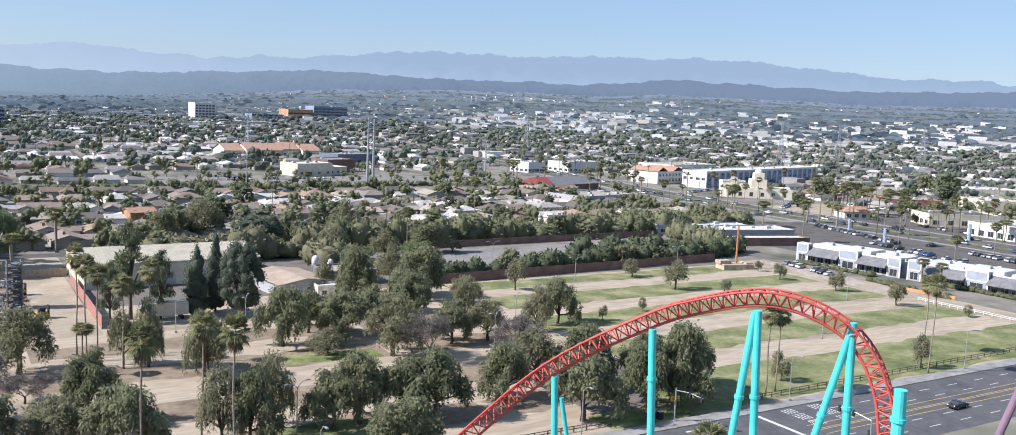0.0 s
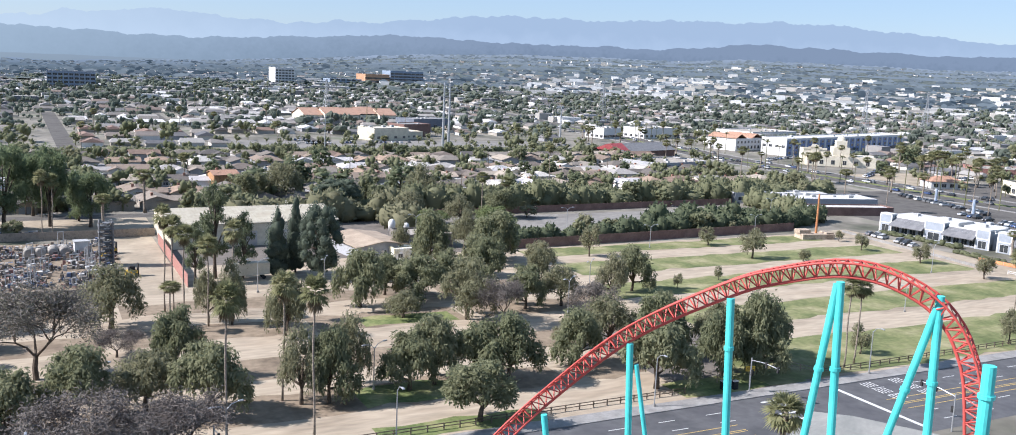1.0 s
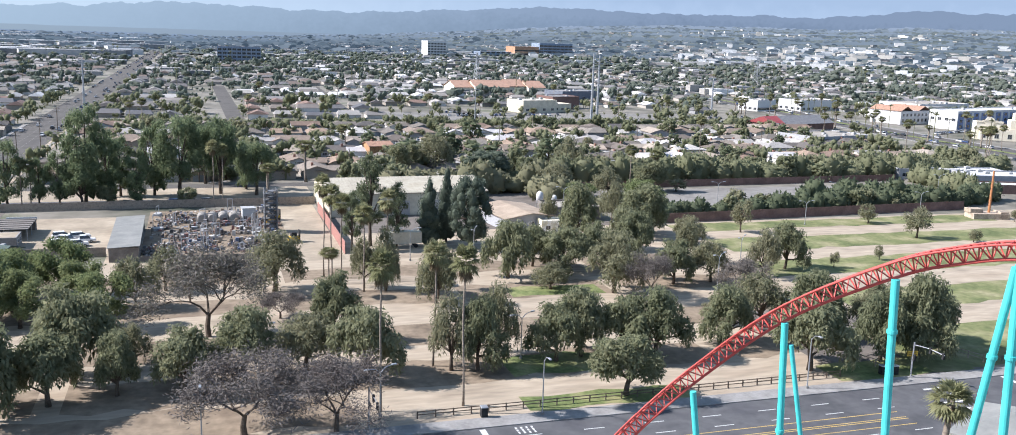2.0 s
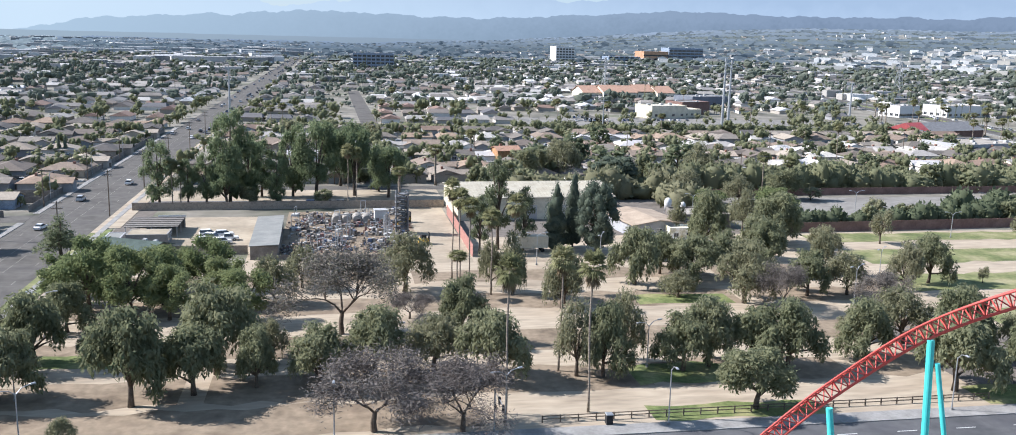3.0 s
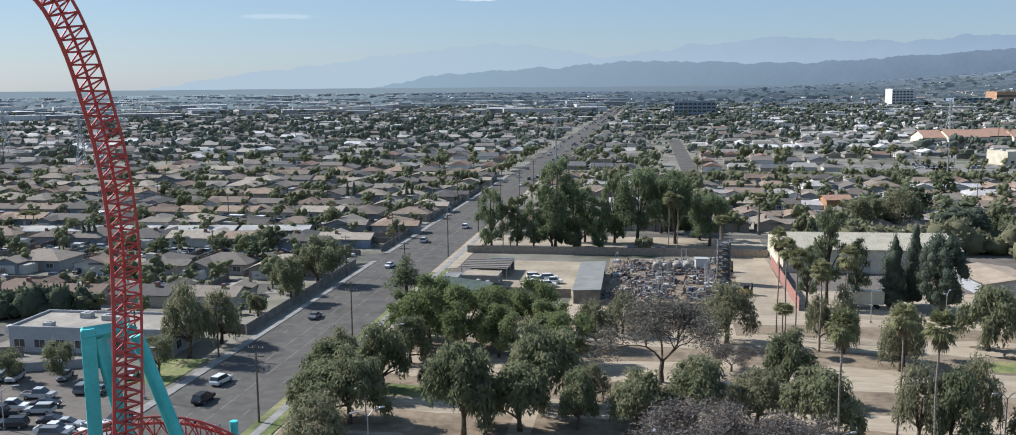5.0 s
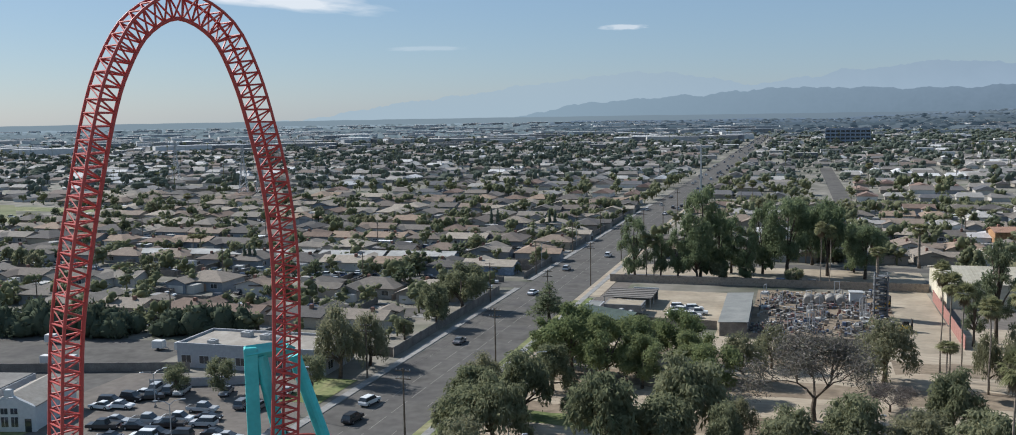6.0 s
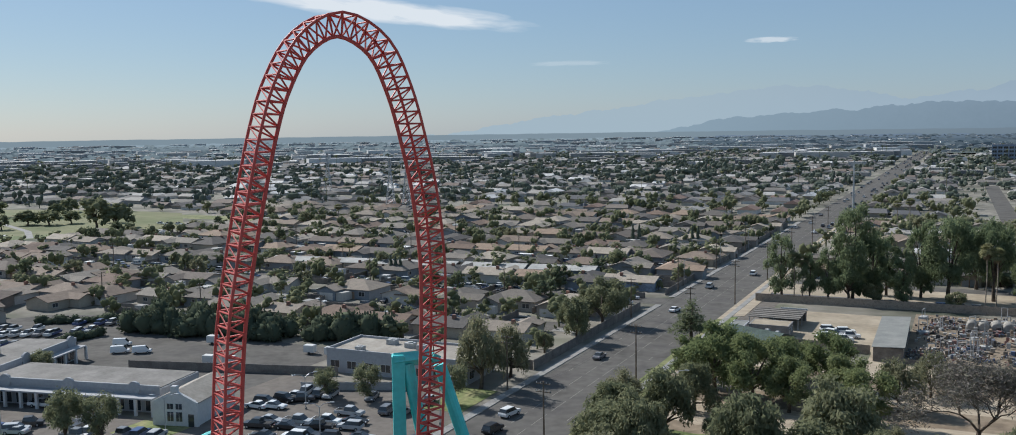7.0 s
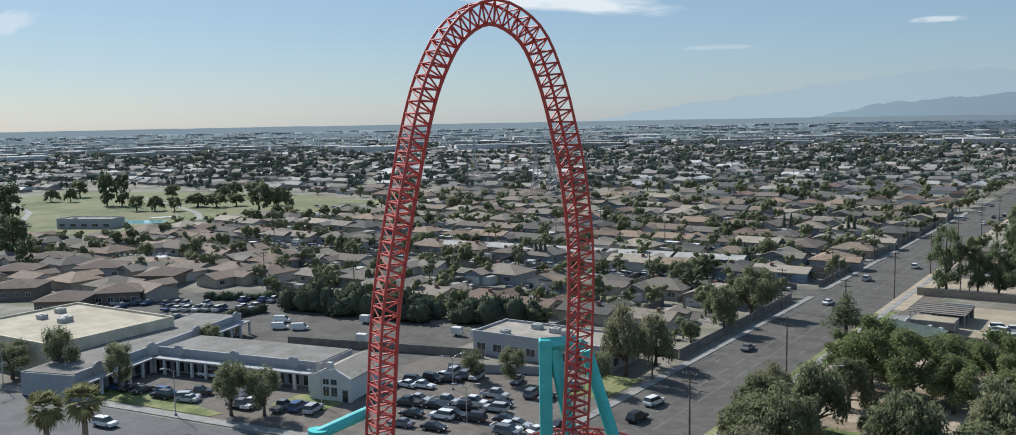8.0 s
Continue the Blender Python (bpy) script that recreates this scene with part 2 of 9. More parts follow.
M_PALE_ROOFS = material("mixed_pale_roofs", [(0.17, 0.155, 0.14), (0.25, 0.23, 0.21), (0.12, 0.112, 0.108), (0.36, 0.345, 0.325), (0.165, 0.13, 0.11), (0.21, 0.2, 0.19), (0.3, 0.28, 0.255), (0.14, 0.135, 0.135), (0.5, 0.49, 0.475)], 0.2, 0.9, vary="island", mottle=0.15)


# ---------------------------------------------------------------- mesh helpers
class Mesh:
    """Vertices and faces gathered for one part, with a material slot per face."""

    def __init__(self):
        self.v, self.f, self.m, self.s = [], [], [], 0

    def add(self, v, f, slot=None):
        n = len(self.v)
        self.v += [tuple(p) for p in v]
        self.f += [tuple(n + i for i in face) for face in f]
        self.m += [self.s if slot is None else slot] * len(f)
        return self

    def box(self, x0, y0, z0, x1, y1, z1, slot=None, c=0.0):
        """A box; c cuts the upper edges at a slant."""
        v = [(x0, y0, z0), (x1, y0, z0), (x1, y1, z0), (x0, y1, z0)]
        v += [(x0, y0, z1 - c), (x1, y0, z1 - c), (x1, y1, z1 - c), (x0, y1, z1 - c)]
        f = [(3, 2, 1, 0), (0, 1, 5, 4), (1, 2, 6, 5), (2, 3, 7, 6), (3, 0, 4, 7)]
        if c:
            v += [(x0 + c, y0 + c, z1), (x1 - c, y0 + c, z1), (x1 - c, y1 - c, z1), (x0 + c, y1 - c, z1)]
            f += [(4, 5, 9, 8), (5, 6, 10, 9), (6, 7, 11, 10), (7, 4, 8, 11), (8, 9, 10, 11)]
        else:
            f += [(4, 5, 6, 7)]
        return self.add(v, f, slot)

    def tube(self, path, radii, n=8, slot=None, caps=True):
        """A tube along a path; radii: one, or one for each point."""
        path = [Vector(p) for p in path]
        radii = [radii] * len(path) if isinstance(radii, (int, float)) else radii
        v, f, side = [], [], None
        for i, p in enumerate(path):
            t = (path[min(i + 1, len(path) - 1)] - path[max(i - 1, 0)]).normalized()
            if side is None:
                side = t.cross(Vector((0, 0, 1)) if abs(t.z) < 0.9 else Vector((1, 0, 0))).normalized()
            side = (side - t * side.dot(t)).normalized()
            up = t.cross(side)
            for k in range(n):
                a = 2 * math.pi * k / n
                v.append(p + (side * math.cos(a) + up * math.sin(a)) * radii[i])
        for i in range(len(path) - 1):
            for k in range(n):
                a, b = i * n + k, i * n + (k + 1) % n
                f.append((a, b, b + n, a + n))
        if caps:
            f += [tuple(range(n - 1, -1, -1)), tuple(range(len(v) - n, len(v)))]
        return self.add(v, f, slot)

    def prism(self, outline, z0, z1, slot=None):
        """An upright prism over an outline given anticlockwise."""
        n = len(outline)
        v = [(x, y, z0) for x, y in outline] + [(x, y, z1) for x, y in outline]
        f = [tuple(range(n, 2 * n)), tuple(range(n - 1, -1, -1))] + [(i, (i + 1) % n, n + (i + 1) % n, n + i) for i in range(n)]
        return self.add(v, f, slot)

    def data(self, name, mats, smooth=False):
        me = bpy.data.meshes.new(name)
        me.from_pydata(self.v, [], self.f)
        for m in mats if isinstance(mats, (list, tuple)) else [mats]:
            me.materials.append(m)
        me.polygons.foreach_set("material_index", self.m)
        if smooth:
            me.polygons.foreach_set("use_smooth", [True] * len(self.f))
        me.update()
        return me


def part(name, mesh, mats, parent=None, label="", smooth=False):
    """One mesh object under a thing or under a part."""
    ob = new(name, mesh.data(name, mats, smooth) if isinstance(mesh, Mesh) else mesh)
    if parent:
        ob.parent = parent
    return tagged(ob, label) if label else ob


def thing(name, label, category, group="", at=(0, 0, 0), turn=0.0, kind=""):
    ob = new(name)
    ob.empty_display_size = 0.5
    ob.matrix_world = pose(*at, 0, 0, turn)
    return tagged(ob, label, category, group, kind)


def structure(name, mesh, mats, label, category):
    return tagged(part(name, mesh, mats), label, category, kind="structure")


def put(proto, x, y, turn=0.0, sx=1.0, sz=None, z=0.0, first=set()):
    """Places a thing: the prototype itself the first time, then copies."""
    m = Matrix.Translation((x, y, z)) @ Matrix.Rotation(radians(turn), 4, "Z") @ Matrix.Diagonal((sx, sx, sz or sx, 1))
    if proto.name not in first:
        first.add(proto.name)
        proto.matrix_basis = m
        return proto
    return copy_plain(proto, m)


def copy_plain(proto, m):
    keep = proto.matrix_basis.copy()
    proto.matrix_basis = Matrix()
    got = copy_thing(proto, m)
    proto.matrix_basis = keep
    return got


def spline(points, step):
    """A smooth curve through the points, sampled about every step metres."""
    p = [Vector(q) for q in points]
    p = [p[0] * 2 - p[1]] + p + [p[-1] * 2 - p[-2]]
    dense = []
    for i in range(1, len(p) - 2):
        a, b, c, d = p[i - 1 : i + 3]
        for k in range(40):
            t = k / 40
            dense.append(0.5 * (2 * b + (c - a) * t + (2 * a - 5 * b + 4 * c - d) * t * t + (3 * b - a - 3 * c + d) * t**3))
    dense.append(p[-2])
    out, gone = [dense[0]], 0.0
    for a, b in zip(dense, dense[1:]):
        gone += (b - a).length
        if gone >= step:
            out.append(b)
            gone = 0.0
    return out


def scatter(name, verts, faces, mats_of_faces, mats, rows, label, category, smooth=False):
    """Many alike pieces joined into one mesh of stuff. rows: x, y, z, turn (radians), sx, sy, sz."""
    rows = np.asarray(rows, float)
    verts = np.asarray(verts, float)
    n, k = len(rows), len(verts)
    c, s = np.cos(rows[:, 3])[:, None], np.sin(rows[:, 3])[:, None]
    x, y, z = (verts[None, :, i] * rows[:, 4 + i, None] for i in range(3))
    pts = np.stack([x * c - y * s + rows[:, 0, None], x * s + y * c + rows[:, 1, None], z + rows[:, 2, None]], -1).reshape(-1, 3)
    loops = np.concatenate([np.asarray(f) for f in faces])
    sizes = np.array([len(f) for f in faces])
    me = bpy.data.meshes.new(name)
    me.vertices.add(n * k)
    me.vertices.foreach_set("co", pts.ravel())
    me.loops.add(n * len(loops))
    me.loops.foreach_set("vertex_index", (loops[None] + (np.arange(n) * k)[:, None]).ravel().astype(np.int32))
    me.polygons.add(n * len(faces))
    starts = np.concatenate([[0], np.cumsum(sizes)[:-1]])
    me.polygons.foreach_set("loop_start", (starts[None] + (np.arange(n) * len(loops))[:, None]).ravel().astype(np.int32))
    me.polygons.foreach_set("loop_total", np.tile(sizes, n).astype(np.int32))
    for m in mats:
        me.materials.append(m)
    me.polygons.foreach_set("material_index", np.tile(mats_of_faces, n).astype(np.int32))
    me.polygons.foreach_set("use_smooth", [smooth] * (n * len(faces)))
    me.update(calc_edges=True)
    return tagged(new(name, me), label, category, kind="stuff")


def strip(x0, x1, y0, y1, z, rnd, wob=0.8, step=4.0):
    """A flat band along x with uneven long edges and thickness z."""
    n = max(2, int((x1 - x0) / step))
    low = [(x0 + (x1 - x0) * i / n, y0 + rnd.uniform(-wob, wob)) for i in range(n + 1)]
    top = [(x0 + (x1 - x0) * i / n, y1 + rnd.uniform(-wob, wob)) for i in range(n, -1, -1)]
    m = Mesh()
    k = 2 * n + 2
    v = [(x, y, z) for x, y in low + top]
    f = [(i, i + 1, k - 2 - i, k - 1 - i) for i in range(n)]
    return m.add(v, f)


# ---------------------------------------------------------------- ground, hills and sky backdrop
HILLS = [(-75, 1.9), (-59, 1.9), (-51, 1.7), (-45, 1.95), (-41, 2.0), (-36, 1.5), (-31, 1.5), (-26, 1.5), (-21, 1.7), (-14, 1.3), (-8, 1.0), (-3, 1.05), (2, 1.25), (7, 0.87), (13, 0.4), (16.5, -0.3), (21, -0.9), (90, -1.2)]
PEAKS = [(-75, 2.0), (-56, 2.4), (-51, 2.7), (-45, 3.25), (-40, 3.1), (-36, 3.4), (-32, 3.05), (-27, 3.15), (-20, 2.6), (-14, 2.15), (-7, 2.45), (-2, 1.95), (3, 1.6), (8, 2.15), (12, 2.1), (17, 1.6), (21, 1.0), (26, 0.3), (31, -0.5), (36, -1.1), (90, -1.4)]
EYE_Z = 52.0


def skyline(table, az):
    return float(np.interp(az, [a for a, _ in table], [e for _, e in table]))


def terrain(x, y):
    """The plain, rising slowly into the foothills far to the north-east."""
    r = math.hypot(x, y)
    if r < 1500:
        return 0.0
    az = math.degrees(math.atan2(-x, y))
    lift = max(0.0, min(1.0, (-az - 2) / 25)) * (0.6 if az < -70 else 1.0)
    k = min(1.0, (r - 1500) / 2200)
    top = EYE_Z + math.tan(radians(skyline(HILLS, max(-75, min(az, 90))) * 0.45)) * 3700
    return lift * k * k * (3 - 2 * k) * top


def polar_sheet():
    m = Mesh()
    radii = [0, 100, 300, 700, 1200, 1500, 1700, 1900, 2100, 2300, 2500, 2700, 2900, 3100, 3300, 3500, 3700, 4000, 4400, 4800]
    n = 144
    v = [(0, 0, 0)]
    for r in radii[1:]:
        for k in range(n):
            a = 2 * math.pi * k / n
            v.append((-r * math.sin(a), r * math.cos(a), terrain(-r * math.sin(a), r * math.cos(a))))
    f = [(0, 1 + k, 1 + (k + 1) % n) for k in range(n)]
    for i in range(len(radii) - 2):
        for k in range(n):
            a, b = 1 + i * n + k, 1 + i * n + (k + 1) % n
            f.append((a, a + n, b + n, b))
    return m.add(v, f)


structure("ground", polar_sheet(), M_GROUND, "flat grey-brown suburban ground rising into far foothills", "ground")



def far_sheet(r0, r1, az0, az1, lift):
    """A fan of ground between two radii, just over the plain."""
    radii, azs = np.arange(r0, r1 + 1, 100.0), np.arange(az0, az1 + 0.01, 1.0)
    v, f = [], []
    for r in radii:
        for az in azs:
            x, y = -r * math.sin(radians(az)), r * math.cos(radians(az))
            v.append((x, y, terrain(x, y) + lift))
    n = len(azs)
    for i in range(len(radii) - 1):
        for k in range(n - 1):
            a = i * n + k
            f.append((a, a + 1, a + n + 1, a + n))
    return Mesh().add(v, f)


# far ground sheets in bluer tones than the near earth
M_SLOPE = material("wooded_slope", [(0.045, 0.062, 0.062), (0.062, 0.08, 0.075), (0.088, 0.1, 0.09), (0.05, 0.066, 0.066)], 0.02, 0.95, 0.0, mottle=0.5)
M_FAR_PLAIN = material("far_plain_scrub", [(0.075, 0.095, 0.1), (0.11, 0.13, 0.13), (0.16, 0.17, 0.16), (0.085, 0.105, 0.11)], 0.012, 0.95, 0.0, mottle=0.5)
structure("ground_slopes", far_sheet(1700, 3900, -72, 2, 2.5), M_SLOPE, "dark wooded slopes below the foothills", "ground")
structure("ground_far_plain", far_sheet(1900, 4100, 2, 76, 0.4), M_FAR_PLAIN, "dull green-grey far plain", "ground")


def ridge(name, table, radius, rough, mat, label, base=-20.0, seed=0.0):
    m = Mesh()
    v, f = [], []
    azs = np.arange(-110, 110.01, 0.12)
    for az in azs:
        el = skyline(table, az)
        bumps = noise.fractal((az * 0.16 + seed, seed, 0.3), 1.0, 2.0, 7) * rough + noise.fractal((az * 0.75 + seed, 3.1, seed), 0.6, 2.1, 7) * rough * 0.8
        z = EYE_Z + math.tan(radians(el + bumps)) * radius
        a = radians(az)
        for rr, zz in ((radius, base), (radius + 40, (max(z, base + 1) + base) / 2), (radius + 90, max(z, base + 1)), (radius + 160, base)):
            v.append((-rr * math.sin(a), rr * math.cos(a), zz))
    for i in range(len(azs) - 1):
        for k in range(3):
            a, b = 4 * i + k, 4 * i + 4 + k
            f.append((b, a, a + 1, b + 1))
    return structure(name, m.add(v, f), mat, label, "backdrop")


# haze is painted into these emissive colours, nothing here is lit by the sun
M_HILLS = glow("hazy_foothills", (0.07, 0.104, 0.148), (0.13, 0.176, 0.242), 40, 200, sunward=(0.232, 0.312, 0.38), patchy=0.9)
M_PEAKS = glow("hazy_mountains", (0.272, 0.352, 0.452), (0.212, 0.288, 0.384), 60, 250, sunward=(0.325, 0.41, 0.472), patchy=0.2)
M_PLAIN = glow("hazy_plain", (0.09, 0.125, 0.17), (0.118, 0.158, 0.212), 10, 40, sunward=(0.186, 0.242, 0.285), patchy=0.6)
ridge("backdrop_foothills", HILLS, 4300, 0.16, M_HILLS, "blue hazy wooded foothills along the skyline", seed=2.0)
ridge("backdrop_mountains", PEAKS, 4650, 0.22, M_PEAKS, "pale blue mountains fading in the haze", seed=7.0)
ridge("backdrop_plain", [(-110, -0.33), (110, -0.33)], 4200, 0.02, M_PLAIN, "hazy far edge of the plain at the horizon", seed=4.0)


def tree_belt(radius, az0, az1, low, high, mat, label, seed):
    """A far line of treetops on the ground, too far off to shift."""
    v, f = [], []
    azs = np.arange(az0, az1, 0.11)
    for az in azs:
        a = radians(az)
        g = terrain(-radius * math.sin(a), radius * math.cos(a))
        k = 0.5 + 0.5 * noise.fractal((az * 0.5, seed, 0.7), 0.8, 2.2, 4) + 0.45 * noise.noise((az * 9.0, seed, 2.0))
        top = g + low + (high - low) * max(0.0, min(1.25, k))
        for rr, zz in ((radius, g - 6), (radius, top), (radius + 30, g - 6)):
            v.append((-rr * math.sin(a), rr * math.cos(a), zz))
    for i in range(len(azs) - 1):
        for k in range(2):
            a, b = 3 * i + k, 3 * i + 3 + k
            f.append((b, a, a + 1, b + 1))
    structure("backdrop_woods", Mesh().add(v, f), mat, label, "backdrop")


# belts glow paler and bluer with distance, haze put into their colours
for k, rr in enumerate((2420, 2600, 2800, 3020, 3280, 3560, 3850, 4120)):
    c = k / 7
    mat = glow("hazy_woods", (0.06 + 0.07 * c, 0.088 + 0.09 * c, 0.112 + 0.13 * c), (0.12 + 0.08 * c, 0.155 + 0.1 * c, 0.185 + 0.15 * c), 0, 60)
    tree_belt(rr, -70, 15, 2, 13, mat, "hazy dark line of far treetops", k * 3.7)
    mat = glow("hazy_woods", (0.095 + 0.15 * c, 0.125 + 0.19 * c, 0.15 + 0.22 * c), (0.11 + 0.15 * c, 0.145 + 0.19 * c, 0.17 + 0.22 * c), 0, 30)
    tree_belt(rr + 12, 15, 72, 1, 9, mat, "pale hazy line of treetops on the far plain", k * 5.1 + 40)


def cloud(az0, az1, el, height, seed, curl, tilt=0.0, thick=0.9):
    """A thin wisp of high cloud far behind everything."""
    m = bpy.data.materials.new("cloud_vapour")
    m.use_nodes = True
    nt = m.node_tree
    nt.nodes.remove(nt.nodes["Principled BSDF"])
    co, mp = nt.nodes.new("ShaderNodeTexCoord"), nt.nodes.new("ShaderNodeMapping")
    mp.inputs["Scale"].default_value, mp.inputs["Location"].default_value = (2.2, 1.1, 1), (seed, seed, 0)
    no, gr, sub = nt.nodes.new("ShaderNodeTexNoise"), nt.nodes.new("ShaderNodeTexGradient"), nt.nodes.new("ShaderNodeMath")
    no.inputs["Scale"].default_value, no.inputs["Detail"].default_value, no.inputs["Distortion"].default_value = 1.6, 8, curl
    gr.gradient_type = "SPHERICAL"
    nt.links.new(co.outputs["Object"], mp.inputs[0]), nt.links.new(mp.outputs[0], no.inputs["Vector"]), nt.links.new(co.outputs["Object"], gr.inputs[0])
    sub.operation = "MULTIPLY"
    nt.links.new(no.outputs["Fac"], sub.inputs[0]), nt.links.new(gr.outputs[1], sub.inputs[1])
    mr = nt.nodes.new("ShaderNodeMapRange")
    mr.inputs[1].default_value, mr.inputs[2].default_value, mr.inputs[4].default_value = 0.12, 0.30, thick
    nt.links.new(sub.outputs[0], mr.inputs[0])
    # the cloud's sunlit white is painted as its own emission
    tr, em, mx = nt.nodes.new("ShaderNodeBsdfTransparent"), nt.nodes.new("ShaderNodeEmission"), nt.nodes.new("ShaderNodeMixShader")
    em.inputs[0].default_value, em.inputs[1].default_value = (0.80, 0.84, 0.88, 1), 0.85
    nt.links.new(mr.outputs[0], mx.inputs[0]), nt.links.new(tr.outputs[0], mx.inputs[1]), nt.links.new(em.outputs[0], mx.inputs[2])
    nt.links.new(mx.outputs[0], nt.nodes["Material Output"].inputs[0])
    r, az = 4750, radians((az0 + az1) / 2)
    w = math.tan(radians(abs(az1 - az0) / 2)) * r
    h = math.tan(radians(height / 2)) * r
    q = Mesh().add([(-1, -1, 0), (1, -1, 0), (1, 1, 0), (-1, 1, 0)], [(0, 1, 2, 3)])
    ob = structure("backdrop_cloud", q, m, "thin white wisp of high cloud", "cloud")
    ob.visible_shadow = False
    ob.matrix_world = Matrix.Translation((-r * math.sin(az), r * math.cos(az), EYE_Z + math.tan(radians(el)) * r)) @ Matrix.Rotation(az, 4, "Z") @ Matrix.Rotation(radians(90), 4, "X") @ Matrix.Rotation(radians(tilt), 4, "Z") @ Matrix.Diagonal((w, h, 1, 1))


cloud(44, 21.5, 7.0, 2.0, 0.3, 0.4, -6)
cloud(12.6, 8.4, 4.9, 0.5, 2.3, 0.2, 0, 0.6)
cloud(26.0, 18.5, 3.85, 0.45, 4.1, 0.2, 0, 0.22)
cloud(66, 60, 5.2, 2.0, 6.7, 0.5, 20, 0.4)


# ---------------------------------------------------------------- roads and lots
def ribbon(points, width, z=0.02, off=0.0):
    """A flat band of a width along a centre line; off shifts it to the right."""
    pts = [Vector((x, y, 0)) for x, y in points]
    v, f = [], []
    for i, p in enumerate(pts):
        t = (pts[min(i + 1, len(pts) - 1)] - pts[max(i - 1, 0)]).normalized()
        right = Vector((t.y, -t.x, 0))
        for k in (-0.5, 0.5):
            q = p + right * (off + k * width)
            v.append((q.x, q.y, z))
    for i in range(len(pts) - 1):
        f.append((2 * i, 2 * i + 1, 2 * i + 3, 2 * i + 2))
    return Mesh().add(v, f)


def kerbed(points, width, z, off):
    """A raised band with a kerb face on both long sides."""
    pts = [Vector((x, y, 0)) for x, y in points]
    v, f = [], []
    for i, p in enumerate(pts):
        t = (pts[min(i + 1, len(pts) - 1)] - pts[max(i - 1, 0)]).normalized()
        right = Vector((t.y, -t.x, 0))
        for k, zz in ((-0.5, 0), (-0.5, z), (0.5, z), (0.5, 0)):
            q = p + right * (off + k * width)
            v.append((q.x, q.y, zz))
    for i in range(len(pts) - 1):
        for k in range(3):
            a, b = 4 * i + k, 4 * i + 4 + k
            f.append((a, a + 1, b + 1, b))
    return Mesh().add(v, f)


def flat(x0, x1, y0, y1, z=0.03):
    return Mesh().add([(x0, y0, z), (x1, y0, z), (x1, y1, z), (x0, y1, z)], [(0, 1, 2, 3)])


ROAD_A = [(700, 106), (300, 106), (150, 105.5), (-40, 105), (-75, 101), (-126, 92.3), (-250, 73), (-420, 46)]
ROAD_B = [(-70.8, -80), (-70.8, 60), (-70.8, 500), (-71, 1000), (-72, 2200), (-74, 3600)]
BOULEVARD = [(395, -100), (395, 180), (397, 350), (404, 470), (430, 640), (462, 850), (540, 1300), (640, 1900)]
structure("road_cross", ribbon(ROAD_A, 22.0, 0.02), M_ASPHALT, "dark grey asphalt four-lane road with worn lane paint", "road")
structure("road_avenue", ribbon(ROAD_B, 19.5, 0.024), M_OLD_ASPHALT, "worn grey asphalt avenue running straight to the distance", "road")
structure("road_boulevard", ribbon(BOULEVARD, 30, 0.034), M_OLD_ASPHALT, "wide grey boulevard with a planted middle", "road")
structure("boulevard_median", kerbed(BOULEVARD[1:], 3.4, 0.2, 0), M_LAWN, "narrow planted middle strip of the boulevard", "verge")
structure("boulevard_pavement", kerbed(BOULEVARD[1:], 2.6, 0.16, -16.4), M_CONCRETE, "pale pavement along the boulevard", "pavement")
structure("boulevard_pavement", kerbed(BOULEVARD[1:], 2.6, 0.16, 16.4), M_CONCRETE, "pale pavement along the far side of the boulevard", "pavement")
structure("road_far_street", ribbon([(-61, 531), (100, 534), (380, 545)], 15, 0.028), M_OLD_ASPHALT, "grey street behind the house rows", "road")
for pts in ([(-80.5, 272), (-330, 268)], [(-95, 227), (-150, 228), (-190, 231)], [(-81, 337), (-400, 345)], [(-81, 392), (-420, 400)], [(-81, 452), (-430, 462)], [(-190, 231), (-330, 205)],
            [(-45, 376), (260, 380)], [(-45, 446), (260, 446)], [(20, 541), (16, 860)], [(86, 541), (97, 860)], [(160, 541), (168, 640)]):
    structure("residential_road", ribbon(pts, 10, 0.03), M_OLD_ASPHALT, "pale worn asphalt residential street between houses", "road")

# pavements, verges and kerbs
structure("pavement", kerbed([(400, 117.6), (110, 117.6), (-58, 117.6)], 3.2, 0.15, 0), M_CONCRETE, "pale concrete pavement beside the four-lane road", "pavement")
structure("pavement", kerbed([(-58.9, 119.3), (-58.9, 520)], 1.5, 0.15, 0), M_CONCRETE, "pale concrete pavement along the avenue", "pavement")
structure("verge", kerbed([(-60.35, 119.3), (-60.35, 252)], 1.38, 0.14, 0), M_GRASS, "narrow half-dry grass verge between kerb and pavement", "grass")
structure("verge", kerbed([(-60.35, 252), (-60.35, 520)], 1.38, 0.14, 0), M_DIRT, "bare sandy verge between kerb and pavement", "verge")
structure("verge", kerbed([(-57.3, 119.3), (-57.3, 256)], 1.66, 0.13, 0), M_LAWN, "green grass verge inside the pavement", "grass")
structure("verge", kerbed([(-56.6, 258), (-56.6, 330)], 3.0, 0.12, 0), M_DIRT, "wide bare sandy verge along the avenue", "verge")
structure("verge", kerbed([(-57.45, 331), (-57.45, 520)], 1.3, 0.13, 0), M_DIRT, "bare sandy verge along the avenue", "verge")
structure("pavement", kerbed([(-81.6, 114), (-81.6, 266)], 1.8, 0.15, 0), M_CONCRETE, "concrete pavement along the avenue by the block wall", "pavement")
